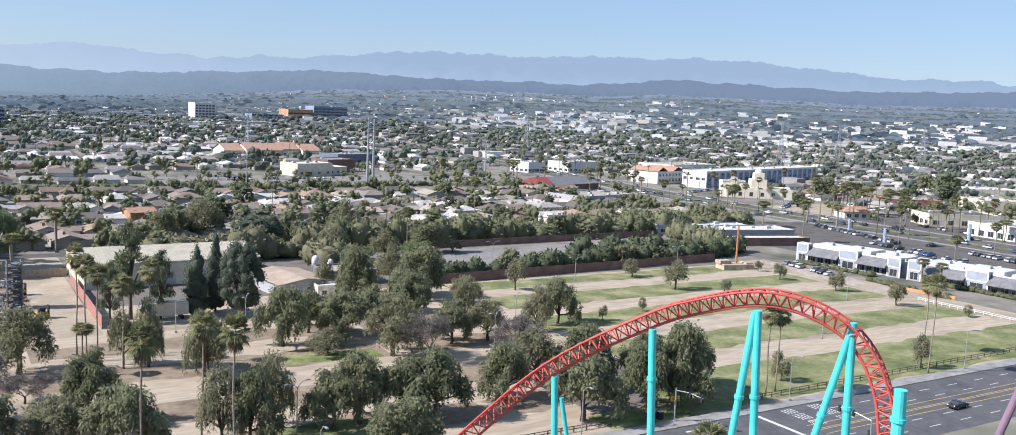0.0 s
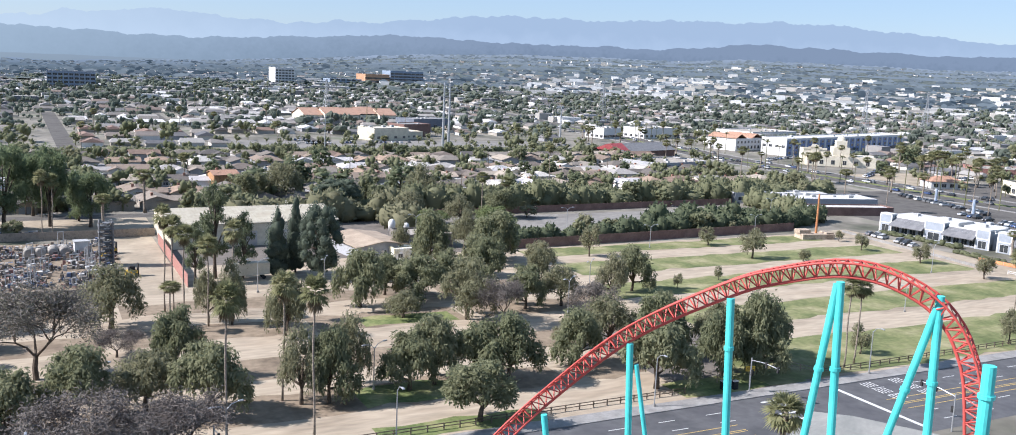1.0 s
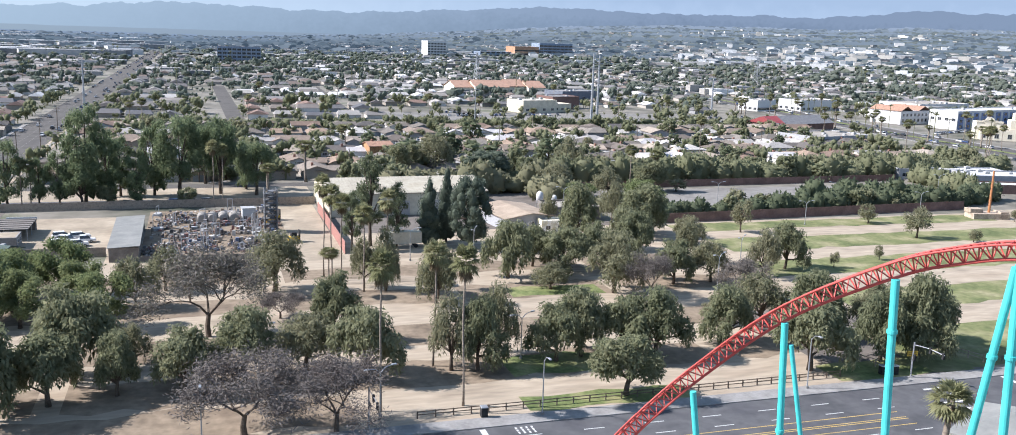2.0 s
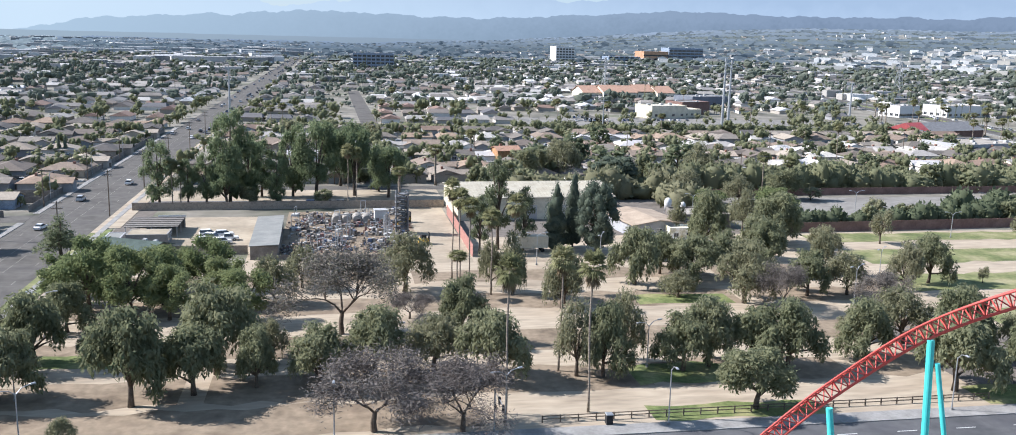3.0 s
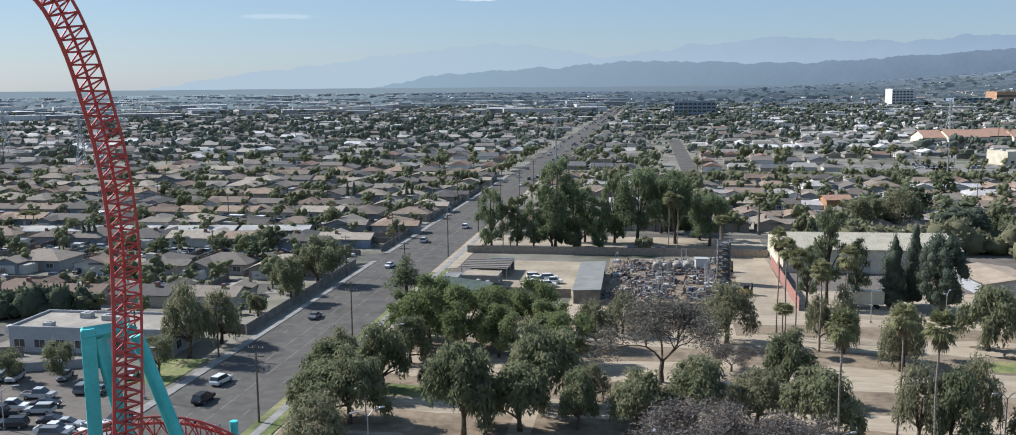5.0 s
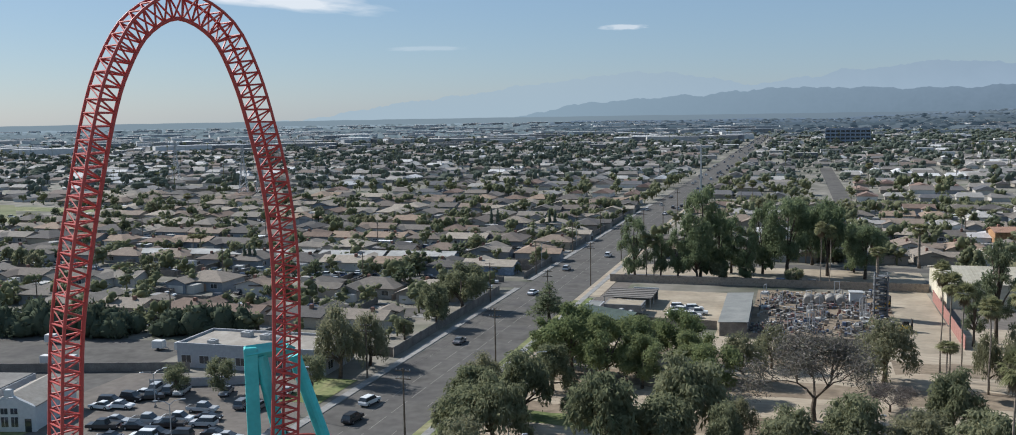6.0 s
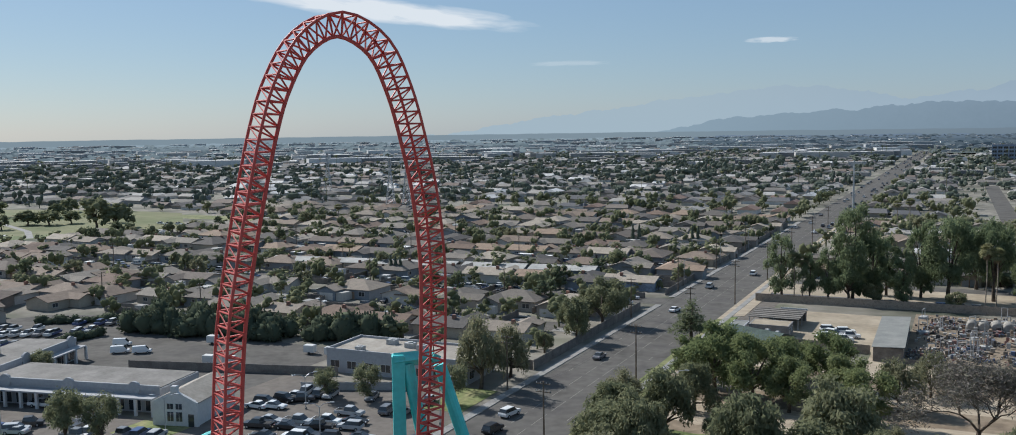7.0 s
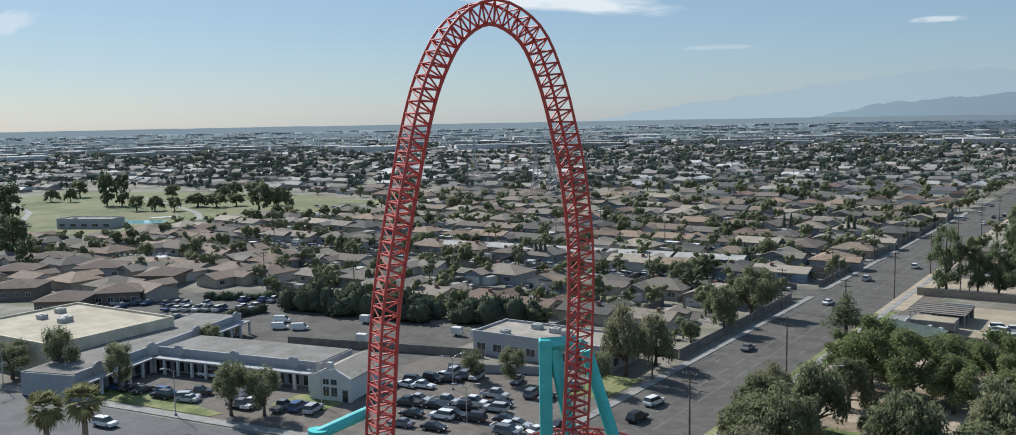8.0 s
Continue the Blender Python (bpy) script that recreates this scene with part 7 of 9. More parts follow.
BODY = {  # lower body outline and cabin outline: distance along, height
    "sedan": ([(-2.3, 0.35), (-2.32, 0.72), (-2.1, 0.92), (-1.3, 0.96), (1.0, 0.94), (2.1, 0.78), (2.3, 0.6), (2.28, 0.32)], [(-1.5, 0.94), (-1.0, 1.38), (0.1, 1.44), (1.15, 0.93)], 0.88),
    "suv": ([(-2.25, 0.4), (-2.3, 0.8), (-2.2, 1.05), (-1.2, 1.08), (1.1, 1.06), (2.2, 0.95), (2.35, 0.7), (2.3, 0.38)], [(-2.15, 1.05), (-1.9, 1.68), (0.4, 1.72), (1.3, 1.05)], 0.93),
    "pickup": ([(-2.8, 0.45), (-2.82, 1.05), (-0.9, 1.07), (1.3, 1.05), (2.6, 0.98), (2.75, 0.75), (2.7, 0.42)], [(-0.85, 1.05), (-0.65, 1.78), (0.7, 1.8), (1.5, 1.05)], 0.95),
    "van": ([(-2.8, 0.4), (-2.82, 1.2), (-2.7, 1.25), (1.6, 1.22), (2.6, 1.05), (2.75, 0.8), (2.7, 0.4)], [(-2.75, 1.2), (-2.7, 2.3), (1.0, 2.32), (1.95, 1.15)], 0.98),
}
car_protos = {}


def car(kind, colour):
    """A car 4.5 to 5.6 m long along x: painted body, glass band, roof, wheels and lamps."""
    if (kind, colour) in car_protos:
        return car_protos[kind, colour]
    low, cab, hw = BODY[kind]
    word = {"sedan": "saloon car", "suv": "tall estate car", "pickup": "pickup truck", "van": "delivery van"}[kind]
    root = thing("car" if kind != "van" else "van", f"{colour} {word} standing on asphalt", "car" if kind != "van" else "van")

    def loft(outline, w0, w1, slot=0):
        m = Mesh()
        n = len(outline)
        zs = [z for _, z in outline]
        z0, z1 = min(zs), max(zs)
        v = []
        for s in (-1, 1):
            v += [(x, s * (w0 + (w1 - w0) * (z - z0) / (z1 - z0)), z) for x, z in outline]
        f = [tuple(range(n)), tuple(range(2 * n - 1, n - 1, -1))] + [(i, n + i, n + (i + 1) % n, (i + 1) % n) for i in range(n)]
        return m.add(v, f, slot)

    part("body", loft(low, hw, hw * 0.94), M_PAINT[colour], root)
    glass = part("cabin_glass", loft(cab, hw * 0.92, hw * 0.72), M_PAINT[colour] if kind == "van" else M_GLASS, root)
    if kind != "van":
        (xa, za), (xb, zb) = cab[1], cab[2]
        part("roof", Mesh().box(xa - 0.02, -hw * 0.74, za - 0.02, xb + 0.05, hw * 0.74, zb + 0.04, c=0.03), M_PAINT[colour], root)
    else:
        part("windscreen", Mesh().add([(1.95, -0.8, 1.2), (1.95, 0.8, 1.2), (1.08, 0.7, 2.2), (1.08, -0.7, 2.2), (2.0, -0.8, 1.2), (2.0, 0.8, 1.2), (1.13, 0.7, 2.22), (1.13, -0.7, 2.22)], [(4, 5, 6, 7), (0, 4, 7, 3), (5, 1, 2, 6)]), M_GLASS, root)
    if kind == "pickup":
        part("load_bed", Mesh().box(-2.6, -0.75, 0.95, -1.0, 0.75, 1.09), M_TYRE, root, "dark open load bed")
    wheel = Mesh().tube([(0, -0.11, 0), (0, 0.11, 0)], 0.34, 12).tube([(0, -0.125, 0), (0, 0.125, 0)], 0.19, 8, 1).data("wheel", [M_TYRE, M_GALV])
    for x in (low[0][0] * 0.62, low[-1][0] * 0.62):
        for s in (-1, 1):
            part("wheel", wheel, None, root).matrix_basis = pose(x, s * (hw - 0.06), 0.34)
    for s in (-1, 1):
        part("headlight", Mesh().box(low[-2][0] - 0.12, s * hw * 0.7 - 0.17, 0.6, low[-2][0] + 0.03, s * hw * 0.7 + 0.17, 0.76), M_LAMP_W, root)
        part("tail_light", Mesh().box(low[0][0] - 0.04, s * hw * 0.75 - 0.13, 0.7, low[0][0] + 0.1, s * hw * 0.75 + 0.13, 0.85), M_LAMP_R, root)
    car_protos[kind, colour] = root
    return root


rnd = random.Random(9)
COLOURS = ["white", "white", "silver", "silver", "grey", "black", "black", "blue", "grey", "black"]
KINDS = ["sedan", "sedan", "suv", "suv", "pickup"]


def park(x, y, turn, kind=None, colour=None):
    put(car(kind or rnd.choice(KINDS), colour or rnd.choice(COLOURS)), x + rnd.uniform(-0.2, 0.2), y + rnd.uniform(-0.3, 0.3), turn + rnd.uniform(-3, 3), z=0.03)


def car_row(x0, y0, x1, y1, turn, fill=0.8, pitch=2.8):
    n = int(math.hypot(x1 - x0, y1 - y0) / pitch)
    for k in range(n + 1):
        if rnd.random() < fill:
            park(x0 + (x1 - x0) * k / max(n, 1), y0 + (y1 - y0) * k / max(n, 1), turn + rnd.choice((0, 180)))


# plaza
car_row(-118, 148.5, -90, 154.5, 105, 0.75)
car_row(-112.5, 131.5, -98, 137, 10, 0.9, 4.9)
car_row(-113, 128.5, -97, 134, 10, 0.85, 4.9)
car_row(-108, 124.5, -92, 130, 10, 0.85, 4.9)
car_row(-106, 119, -88, 125, 10, 0.7, 4.9)
car_row(-121, 138, -118, 146, 0, 0.7)
car_row(-140, 112.5, -125, 117, 105, 0.85)
car_row(-174, 119, -160, 122, 15, 0.6, 4.5)
car_row(-176.5, 112, -181, 128, 20, 0.8)
car_row(-168, 106.5, -150, 108.5, 15, 0.45, 5.5)
for x, y, t in ((-177.6, 118.7, 40), (-177.4, 121.3, 40), (-175.7, 125.5, 40), (-175.5, 129.5, 40), (-165.8, 107.8, 100), (-162.7, 108.2, 100), (-157.1, 109.0, 10), (-150.6, 109.1, 40), (-151.7, 112.4, 40), (-137.8, 111.3, 15), (-144.4, 119.9, 80), (-117.6, 139.2, 10), (-121.1, 140.3, 10), (-116.1, 144.9, 30), (-101.4, 127.6, 10), (-101.8, 140.9, 10), (-96.6, 145.0, 95), (-93.1, 145.2, 95), (-88.8, 129.2, 8), (-89.3, 126.2, 8)):
    park(x, y, t)
for x, y, t in ((-182, 160, 40), (-177, 162, 40), (-188, 166, 30)):
    put(car("van", "white"), x, y, t, 0.78, z=0.03)
car_row(-215, 142, -190, 150, 100, 0.7, 3.2)
# avenue and its side streets
for x, y, t, k, c in ((-75.0, 152.5, 80, "suv", "white"), (-73.6, 143, 85, "suv", "black"), (-75.0, 199, 90, "sedan", "grey"), (-74.5, 258, 80, "sedan", "white"), (-82.6, 133, 75, "sedan", "black"), (-84.2, 128.5, 75, "sedan", "white"),
                      (-67.4, 331, 90, "suv", "white"), (-66.8, 355, 90, "sedan", "silver"), (-76, 420, 90, "suv", "grey"), (-67, 470, 90, "sedan", "white"), (-76, 560, 90, "sedan", "grey"), (-66, 640, 90, "suv", "black"), (-75, 300, 90, "suv", "silver")):
    put(car(k, c), x, y, t, z=0.03)
for x, y, t, k, c in ((163, 102.5, 3, "sedan", "black"), (205, 101.0, 2, "suv", "grey"), (-150, 92, 9, "suv", "white"), (-230, 73, 9, "sedan", "black")):
    put(car(k, c), x, y, t, z=0.025)
for y0, xs in ((272, (-110, -135, -170, -215, -260)), (228, (-122, -140, -146, -165, -180)), (338, (-120, -160, -190, -240, -300)), (394, (-110, -150, -230, -290)), (377, (-20, 10, 60, 95, 160, 210)), (446, (-10, 50, 120, 180, 240))):
    for x in xs:
        park(x + rnd.uniform(-6, 6), y0 + rnd.choice((-3.4, 3.4)), 0)
for k in range(16):
    park(rnd.uniform(-330, -95), rnd.choice((216, 240, 281, 331, 344, 385, 400)), 90)
# car parks to the east
car_row(330, 190, 345, 260, 0, 0.45)
car_row(352, 170, 366, 250, 0, 0.4)
car_row(302, 250, 318, 262, 80, 0.6)
car_row(258, 208, 263, 240, 10, 0.35, 3.4)
for k in range(14):
    park(rnd.choice((386, 391, 400, 405)), rnd.uniform(150, 480), 90)
car_row(420, 380, 450, 400, 60, 0.6)
for x, y in ((-31.5, 247), (-27.5, 246), (-30.0, 242.5), (-26.5, 241.5), (-31.0, 238.5), (-27.2, 237.5)):
    park(x, y, rnd.uniform(-25, 40), rnd.choice(("pickup", "suv")), "white")


# ---------------------------------------------------------------- poles, lamps and street furniture
def utility_pole(h=12.5, arms=2):
    root = thing("utility_pole", "dark wooden utility pole with crossarms and insulators", "utility pole", "utility poles")
    part("pole", Mesh().tube([(0, 0, -0.2), (0, 0, h)], [0.19, 0.12], 8), M_WOOD_POLE, root)
    for k in range(arms):
        z = h - 0.5 - 1.3 * k
        a = part("crossarm", Mesh().box(-1.3, -0.07, z, 1.3, 0.07, z + 0.14), M_WOOD_POLE, root)
        pins = Mesh()
        for x in (-1.15, -0.5, 0.5, 1.15):
            pins.tube([(x, 0, z + 0.14), (x, 0, z + 0.38)], 0.06, 6)
        part("insulator", pins, M_GALV, a)
    return root


UPOLE = utility_pole()
for x, y, h, t in ((-60.6, 181.5, 12.4, 0), (-61.4, 275, 13.1, 0), (-62.0, 228, 12.6, 0), (-67.5, 171, 0, 0), (-61.0, 322, 13, 0), (-61.0, 370, 13, 0), (-60.6, 420, 13, 0), (-60.6, 470, 13, 0), (-60.4, 135, 12.4, 0), (-82.6, 290, 11, 0), (-82.6, 340, 11, 0), (-82.6, 390, 11, 0), (-83, 245, 11, 0), (-83, 168, 11, 0),
                   (-97.9, 164.5, 10, 90), (-150, 196, 10, 90), (-195, 200, 10, 90), (-240, 205, 10, 90), (-130, 262, 10, 90), (-180, 262, 10, 90), (-230, 262, 10, 90), (-160, 336, 10, 90), (-210, 336, 10, 90), (-270, 336, 10, 90), (-300, 262, 10, 90), (-140, 390, 10, 90), (-220, 392, 10, 90),
                   (0, 330, 11, 90), (50, 330, 11, 90), (100, 332, 11, 90), (150, 332, 11, 90), (60, 408, 11, 90), (130, 410, 11, 90), (200, 412, 11, 90), (270, 414, 11, 90)):
    if h:
        put(UPOLE, x, y, t, 1.0, h / 12.5)


def wires(label, pts, h, sag=0.7):
    for q in (-1.1, 0.5, 1.1):
        m, line = Mesh(), []
        for (x0, y0), (x1, y1) in zip(pts, pts[1:]):
            d = Vector((x1 - x0, y1 - y0, 0)).normalized()
            off = Vector((d.y, -d.x, 0)) * q
            line += [Vector((x0 + (x1 - x0) * k / 6, y0 + (y1 - y0) * k / 6, h - sag * 4 * k / 6 * (1 - k / 6))) + off for k in range(6)]
        m.tube(line, 0.016, 3)
        tagged(part("power_line", m, M_TYRE), label, "cable")


wires("thin black power line strung between the avenue poles", [(-60.4, 135), (-60.6, 181.5), (-62, 228), (-61.4, 275), (-61, 322), (-61, 370), (-60.6, 420), (-60.6, 470)], 12.6)


def street_lamp(label, h, arm, double=False, mat=None):
    root = thing("street_lamp", label, "street lamp", "street lamps")
    mat = mat or M_GALV
    part("pole", Mesh().tube([(0, 0, 0), (0, 0, h * 0.9)], [0.11, 0.07], 8), mat, root)
    part("base", Mesh().tube([(0, 0, 0), (0, 0, 0.5)], 0.24, 10), M_CONCRETE, root)
    for s in (1, -1) if double else (1,):
        part("arm", Mesh().tube([(0, 0, h * 0.88), (s * arm * 0.4, 0, h * 0.97), (s * arm, 0, h)], [0.07, 0.055, 0.05], 6), mat, root)
        part("lamp_head", Mesh().box(s * arm - 0.12 if s > 0 else -arm - 0.62, -0.16, h - 0.1, s * arm + 0.62 if s > 0 else -arm + 0.12, 0.16, h + 0.08, c=0.05), mat, root)
    return root


LAMP_ROAD = street_lamp("pale steel street lamp with a curved arm beside the road", 9.0, 1.8)
LAMP_PARK = street_lamp("double-headed lamp mast on the parking ground", 8.5, 1.9, True)
for x, y, t in ((45.1, 118.3, -90), (136.0, 118.6, -90), (88.4, 118.4, -90), (0, 118.4, -90), (190, 118.6, -90), (240, 118.8, -90), (170, 93.4, 90), (92, 93.4, 90), (-144.4, 102.2, -100), (-190, 95, -100), (-84, 143, 0), (-84.0, 352, 0), (-84.0, 302, 0), (-84, 402, 0)):
    put(LAMP_ROAD, x, y, t)
for x, y, t in ((49.6, 141, 20), (104, 172, 30), (-44, 137.5, 0), (8.3, 142.4, 0), (-38.6, 121.5, 40), (60, 206, 60), (23.2, 123, 20), (168, 232, 0), (216, 240, 0), (118, 186, 40), (-20, 160, 10), (-48, 166, 0), (46, 210, 0), (104, 262, 0), (160, 268, 0), (205, 268, 0), (250, 270, 0), (-98, 127, 30), (-112, 141, 60), (-126, 120, 30), (182, 150, 10), (228, 180, 10)):
    put(LAMP_PARK, x, y, t, 1.0, rnd.uniform(0.75, 1.0))


def mast(label, x, y, h, r):
    root = thing("power_mast", label, "mast", "", (x, y, 0))
    part("pole", Mesh().tube([(0, 0, 0), (0, 0, h)], [r, r * 0.5], 10), M_GALV, root)
    for k in range(3):
        part("crossarm", Mesh().tube([(-2.6, 0, h - 1.5 - 3.2 * k), (2.6, 0, h - 1.5 - 3.2 * k)], 0.14, 6), M_GALV, root)


def lattice_tower(x, y, h, turn):
    """A power pylon: four tapering legs, bracing and three arms."""
    root = thing("pylon", "tall grey lattice power pylon", "pylon", "pylons", (x, y, 0), turn)
    w0, w1 = h * 0.09, h * 0.018
    corner = [(1, 1), (1, -1), (-1, -1), (-1, 1)]

    def at(i, k):
        w = w0 + (w1 - w0) * min(1, k * 1.35)
        return Vector((corner[i % 4][0] * w, corner[i % 4][1] * w, h * k))

    for i in range(4):
        part("leg", Mesh().tube([at(i, 0), at(i, 0.74), at(i, 1)], 0.22, 5), M_GALV, root)
    m = Mesh()
    for k in range(9):
        for i in range(4):
            m.tube([at(i, k / 9), at(i + 1, (k + 1) / 9)], 0.1, 4), m.tube([at(i + 1, k / 9), at(i, (k + 1) / 9)], 0.1, 4)
    part("bracing", m, M_GALV, root)
    for k in (0.74, 0.85, 0.96):
        part("arm", Mesh().tube([(-h * 0.11, 0, h * k), (0, 0, h * k + 1.4), (h * 0.11, 0, h * k)], 0.16, 5), M_GALV, root)


mast("tall pale steel power mast", 226, 530, 42, 0.9), mast("tall pale steel power mast beside its twin", 231, 533, 41, 0.9)
mast("tall steel mast beside the avenue", -57.5, 549, 32, 0.7), mast("slim steel mast by the houses", 150, 520, 22, 0.4)
mast("slim pole sign mast by the boulevard", 372, 640, 24, 0.9)
for x, y, h in ((700, 640, 46), (930, 760, 46), (-340, 520, 34), (-330, 524, 34), (-480, 640, 34), (640, 1000, 44), (260, 900, 34), (1150, 800, 48)):
    lattice_tower(x, y, h, 20)
# traffic signals, signs, bins
for x, y, t in ((21, 119.2, -90), (108, 118.6, -90), (126, 93.4, 90), (-58.9, 119, 180)):
    root = thing("traffic_signal", "grey signal pole with a long arm and dark signal heads", "traffic light", "traffic lights", (x, y, 0), t)
    part("pole", Mesh().tube([(0, 0, 0), (0, 0, 6)], 0.11, 8), M_GALV, root)
    part("arm", Mesh().tube([(0, 0, 5.6), (3, 0, 6.0), (6.5, 0, 6.0)], 0.07, 6), M_GALV, root)
    for q in ((3.5, 0, 5.3), (6.2, 0, 5.3), (0.3, 0, 3.0)):
        part("signal_head", Mesh().box(q[0] - 0.18, -0.15, q[2], q[0] + 0.18, 0.15, q[2] + 1.0, c=0.04), M_TYRE, root)
for x, y in ((37.0, 119.6), (104.5, 121), (106.5, 120.6)):
    root = thing("waste_bin", "dark grey square waste bin on the pavement", "bin", "bins", (x, y, 0.15))
    part("body", Mesh().box(-0.45, -0.45, 0, 0.45, 0.45, 1.35, c=0.06), M_TYRE, root)
    part("lid", Mesh().box(-0.5, -0.5, 1.35, 0.5, 0.5, 1.5, c=0.06), M_GALV, root)
root = thing("entrance_sign", "small yellow sign board on a post at the entrance", "sign", "", (110.5, 121.5, 0), -10)
part("post", Mesh().tube([(0, 0, 0), (0, 0, 3.4)], 0.08, 6), M_GALV, root)
part("board", Mesh().box(-0.9, -0.05, 2.5, 0.9, 0.05, 3.4), M_YELLOW, root, "yellow sign board")
part("lettering", Mesh().box(-0.7, -0.062, 2.72, 0.7, -0.052, 2.82).box(-0.7, -0.062, 3.02, 0.5, -0.052, 3.14), M_TYRE, root, "dark bars of unreadable lettering")
# buildings at the foot of the coaster
root = thing("ride_station", "ride building with a pale grey hipped roof below the coaster", "building", "", (98.8, 80.6, 0), -58)
part("wall", Mesh().box(-12, -6, 0, 12, 6, 6.2), M_CREAM, root)
rf = Mesh()
hip_roof(rf, -12, 12, -6, 6, 6.2, 3.0, 0.9)
part("roof", rf, M_SHED_ROOF, root)
flat_building("ride_annexe", "low annexe with a pale flat roof below the coaster", 82, 82.5, 93, 89.5, 4.4, M_CREAM, M_WHITE_ROOF, (), 20, 2, 31)
# small white trailers in the van yard
for x, y, t in ((-168, 176, 15), (-139, 177, 8), (-133, 177, 4), (-154, 160, 12), (-149, 161, 12)):
    root = thing("cargo_trailer", "small white cargo trailer on the dark yard", "trailer", "cargo trailers", (x, y, 0.03), t)
    part("body", Mesh().box(-1.3, -0.85, 0.5, 1.3, 0.85, 2.2, c=0.1), M_TRIM, root)
    for q in (-0.85, 0.85):
        part("wheel", Mesh().tube([(0.2, q - 0.11, 0.33), (0.2, q + 0.11, 0.33)], 0.33, 10), M_TYRE, root)
    part("tow_bar", Mesh().tube([(1.3, 0, 0.6), (2.3, 0, 0.5), (2.3, 0, 0)], 0.05, 5), M_GALV, root)
# trailer, machines and scrap in the yards
root = thing("box_trailer", "cream box trailer parked on the dirt", "trailer", "", (47, 224, 0), 0)
part("body", Mesh().box(-4.6, -1.3, 1.1, 4.6, 1.3, 4.0, c=0.08), M_CREAM, root)
for x in (-3.4, -2.3, 3.2):
    for y in (-1.15, 1.15):
        part("wheel", Mesh().tube([(x, y - 0.15, 0.5), (x, y + 0.15, 0.5)], 0.5, 10), M_TYRE, root)
for x, y, t in ((19.5, 262, 20), (22, 234, 10), (18, 256, 60)):
    root = thing("forklift", "yellow yard machine with a mast", "machine", "yard machines", (x, y, 0), t)
    part("body", Mesh().box(-1.4, -0.8, 0.4, 1.2, 0.8, 1.5, c=0.15), M_YELLOW, root)
    part("cab", Mesh().box(-0.7, -0.7, 1.5, 0.6, 0.7, 2.5, c=0.1), M_TYRE, root)
    part("mast", Mesh().box(1.3, -0.6, 0.1, 1.5, 0.6, 3.0), M_TYRE, root)
    for q in (-0.9, 0.9):
        for s in (-0.75, 0.75):
            part("wheel", Mesh().tube([(q, s - 0.12, 0.4), (q, s + 0.12, 0.4)], 0.4, 10), M_TYRE, root)
M_SCRAP_DARK = material("dull_dark_steel", [(0.12, 0.125, 0.13), (0.17, 0.17, 0.17)], 0.8, 0.6)
M_SCRAP = material("mixed_scrap", [(0.2, 0.185, 0.165), (0.12, 0.11, 0.1), (0.34, 0.32, 0.29), (0.11, 0.14, 0.21), (0.22, 0.17, 0.125), (0.07, 0.068, 0.066), (0.23, 0.12, 0.105), (0.17, 0.17, 0.165), (0.46, 0.44, 0.41), (0.27, 0.21, 0.15), (0.1, 0.09, 0.085), (0.3, 0.26, 0.215)], 0.8, 0.7, vary="island", mottle=0.2)
rnd = random.Random(31)
heap = Mesh()
piles = [(rnd.uniform(-11, 19), rnd.uniform(222, 275), rnd.uniform(0.8, 2.6)) for _ in range(46)]
for _ in range(3600):
    px, py, pr = rnd.choice(piles)
    x, y = px + rnd.gauss(0, pr), py + rnd.gauss(0, pr)
    if not (-12.5 < x < 20 and 220.5 < y < 278):
        continue
    s = rnd.uniform(0.15, 0.6)
    z = rnd.uniform(0, 0.3)
    if rnd.random() < 0.3:
        a = rnd.uniform(0, 6.28)
        heap.tube([(x, y, z + 0.2), (x + math.cos(a) * s * 2.6, y + math.sin(a) * s * 2.6, z + 0.2 + rnd.uniform(0, 0.5))], rnd.uniform(0.05, 0.16), 5)
    else:
        heap.box(x, y, 0, x + s * rnd.uniform(0.6, 2.0), y + s * rnd.uniform(0.6, 2.0), z + (rnd.uniform(0.9, 1.6) if rnd.random() < 0.12 else rnd.uniform(0.15, 0.7)), c=0.04)
tagged(part("scrap_heaps", heap, M_SCRAP), "jumbled heaps of pale and rusty scrap and parts", "scrap", kind="stuff")
for k in range(30):
    x, y = rnd.uniform(-11, 14.5 if k % 3 else 18), rnd.uniform(226, 274)
    root = thing("machine_frame", "grey steel machine frame standing in the scrap yard", "machine", "scrap frames", (x, y, 0), rnd.uniform(0, 90))
    h, w = rnd.uniform(1.8, 4.6), rnd.uniform(1.0, 2.8)
    part("base", Mesh().box(-w / 2, -w / 3, 0, w / 2, w / 3, 0.7, c=0.06), M_UNIT, root)
    for s in (-1, 1):
        part("post", Mesh().box(s * w * 0.42 - 0.08, -0.08, 0.7, s * w * 0.42 + 0.08, 0.08, h), M_GALV, root)
    part("beam", Mesh().box(-w * 0.45, -0.1, h - 0.1, w * 0.45, 0.1, h + 0.1), M_GALV, root)
M_DRUM = material("faded_drum_paint", [(0.3, 0.275, 0.24), (0.36, 0.33, 0.29)], 0.6, 0.7, mottle=0.2)
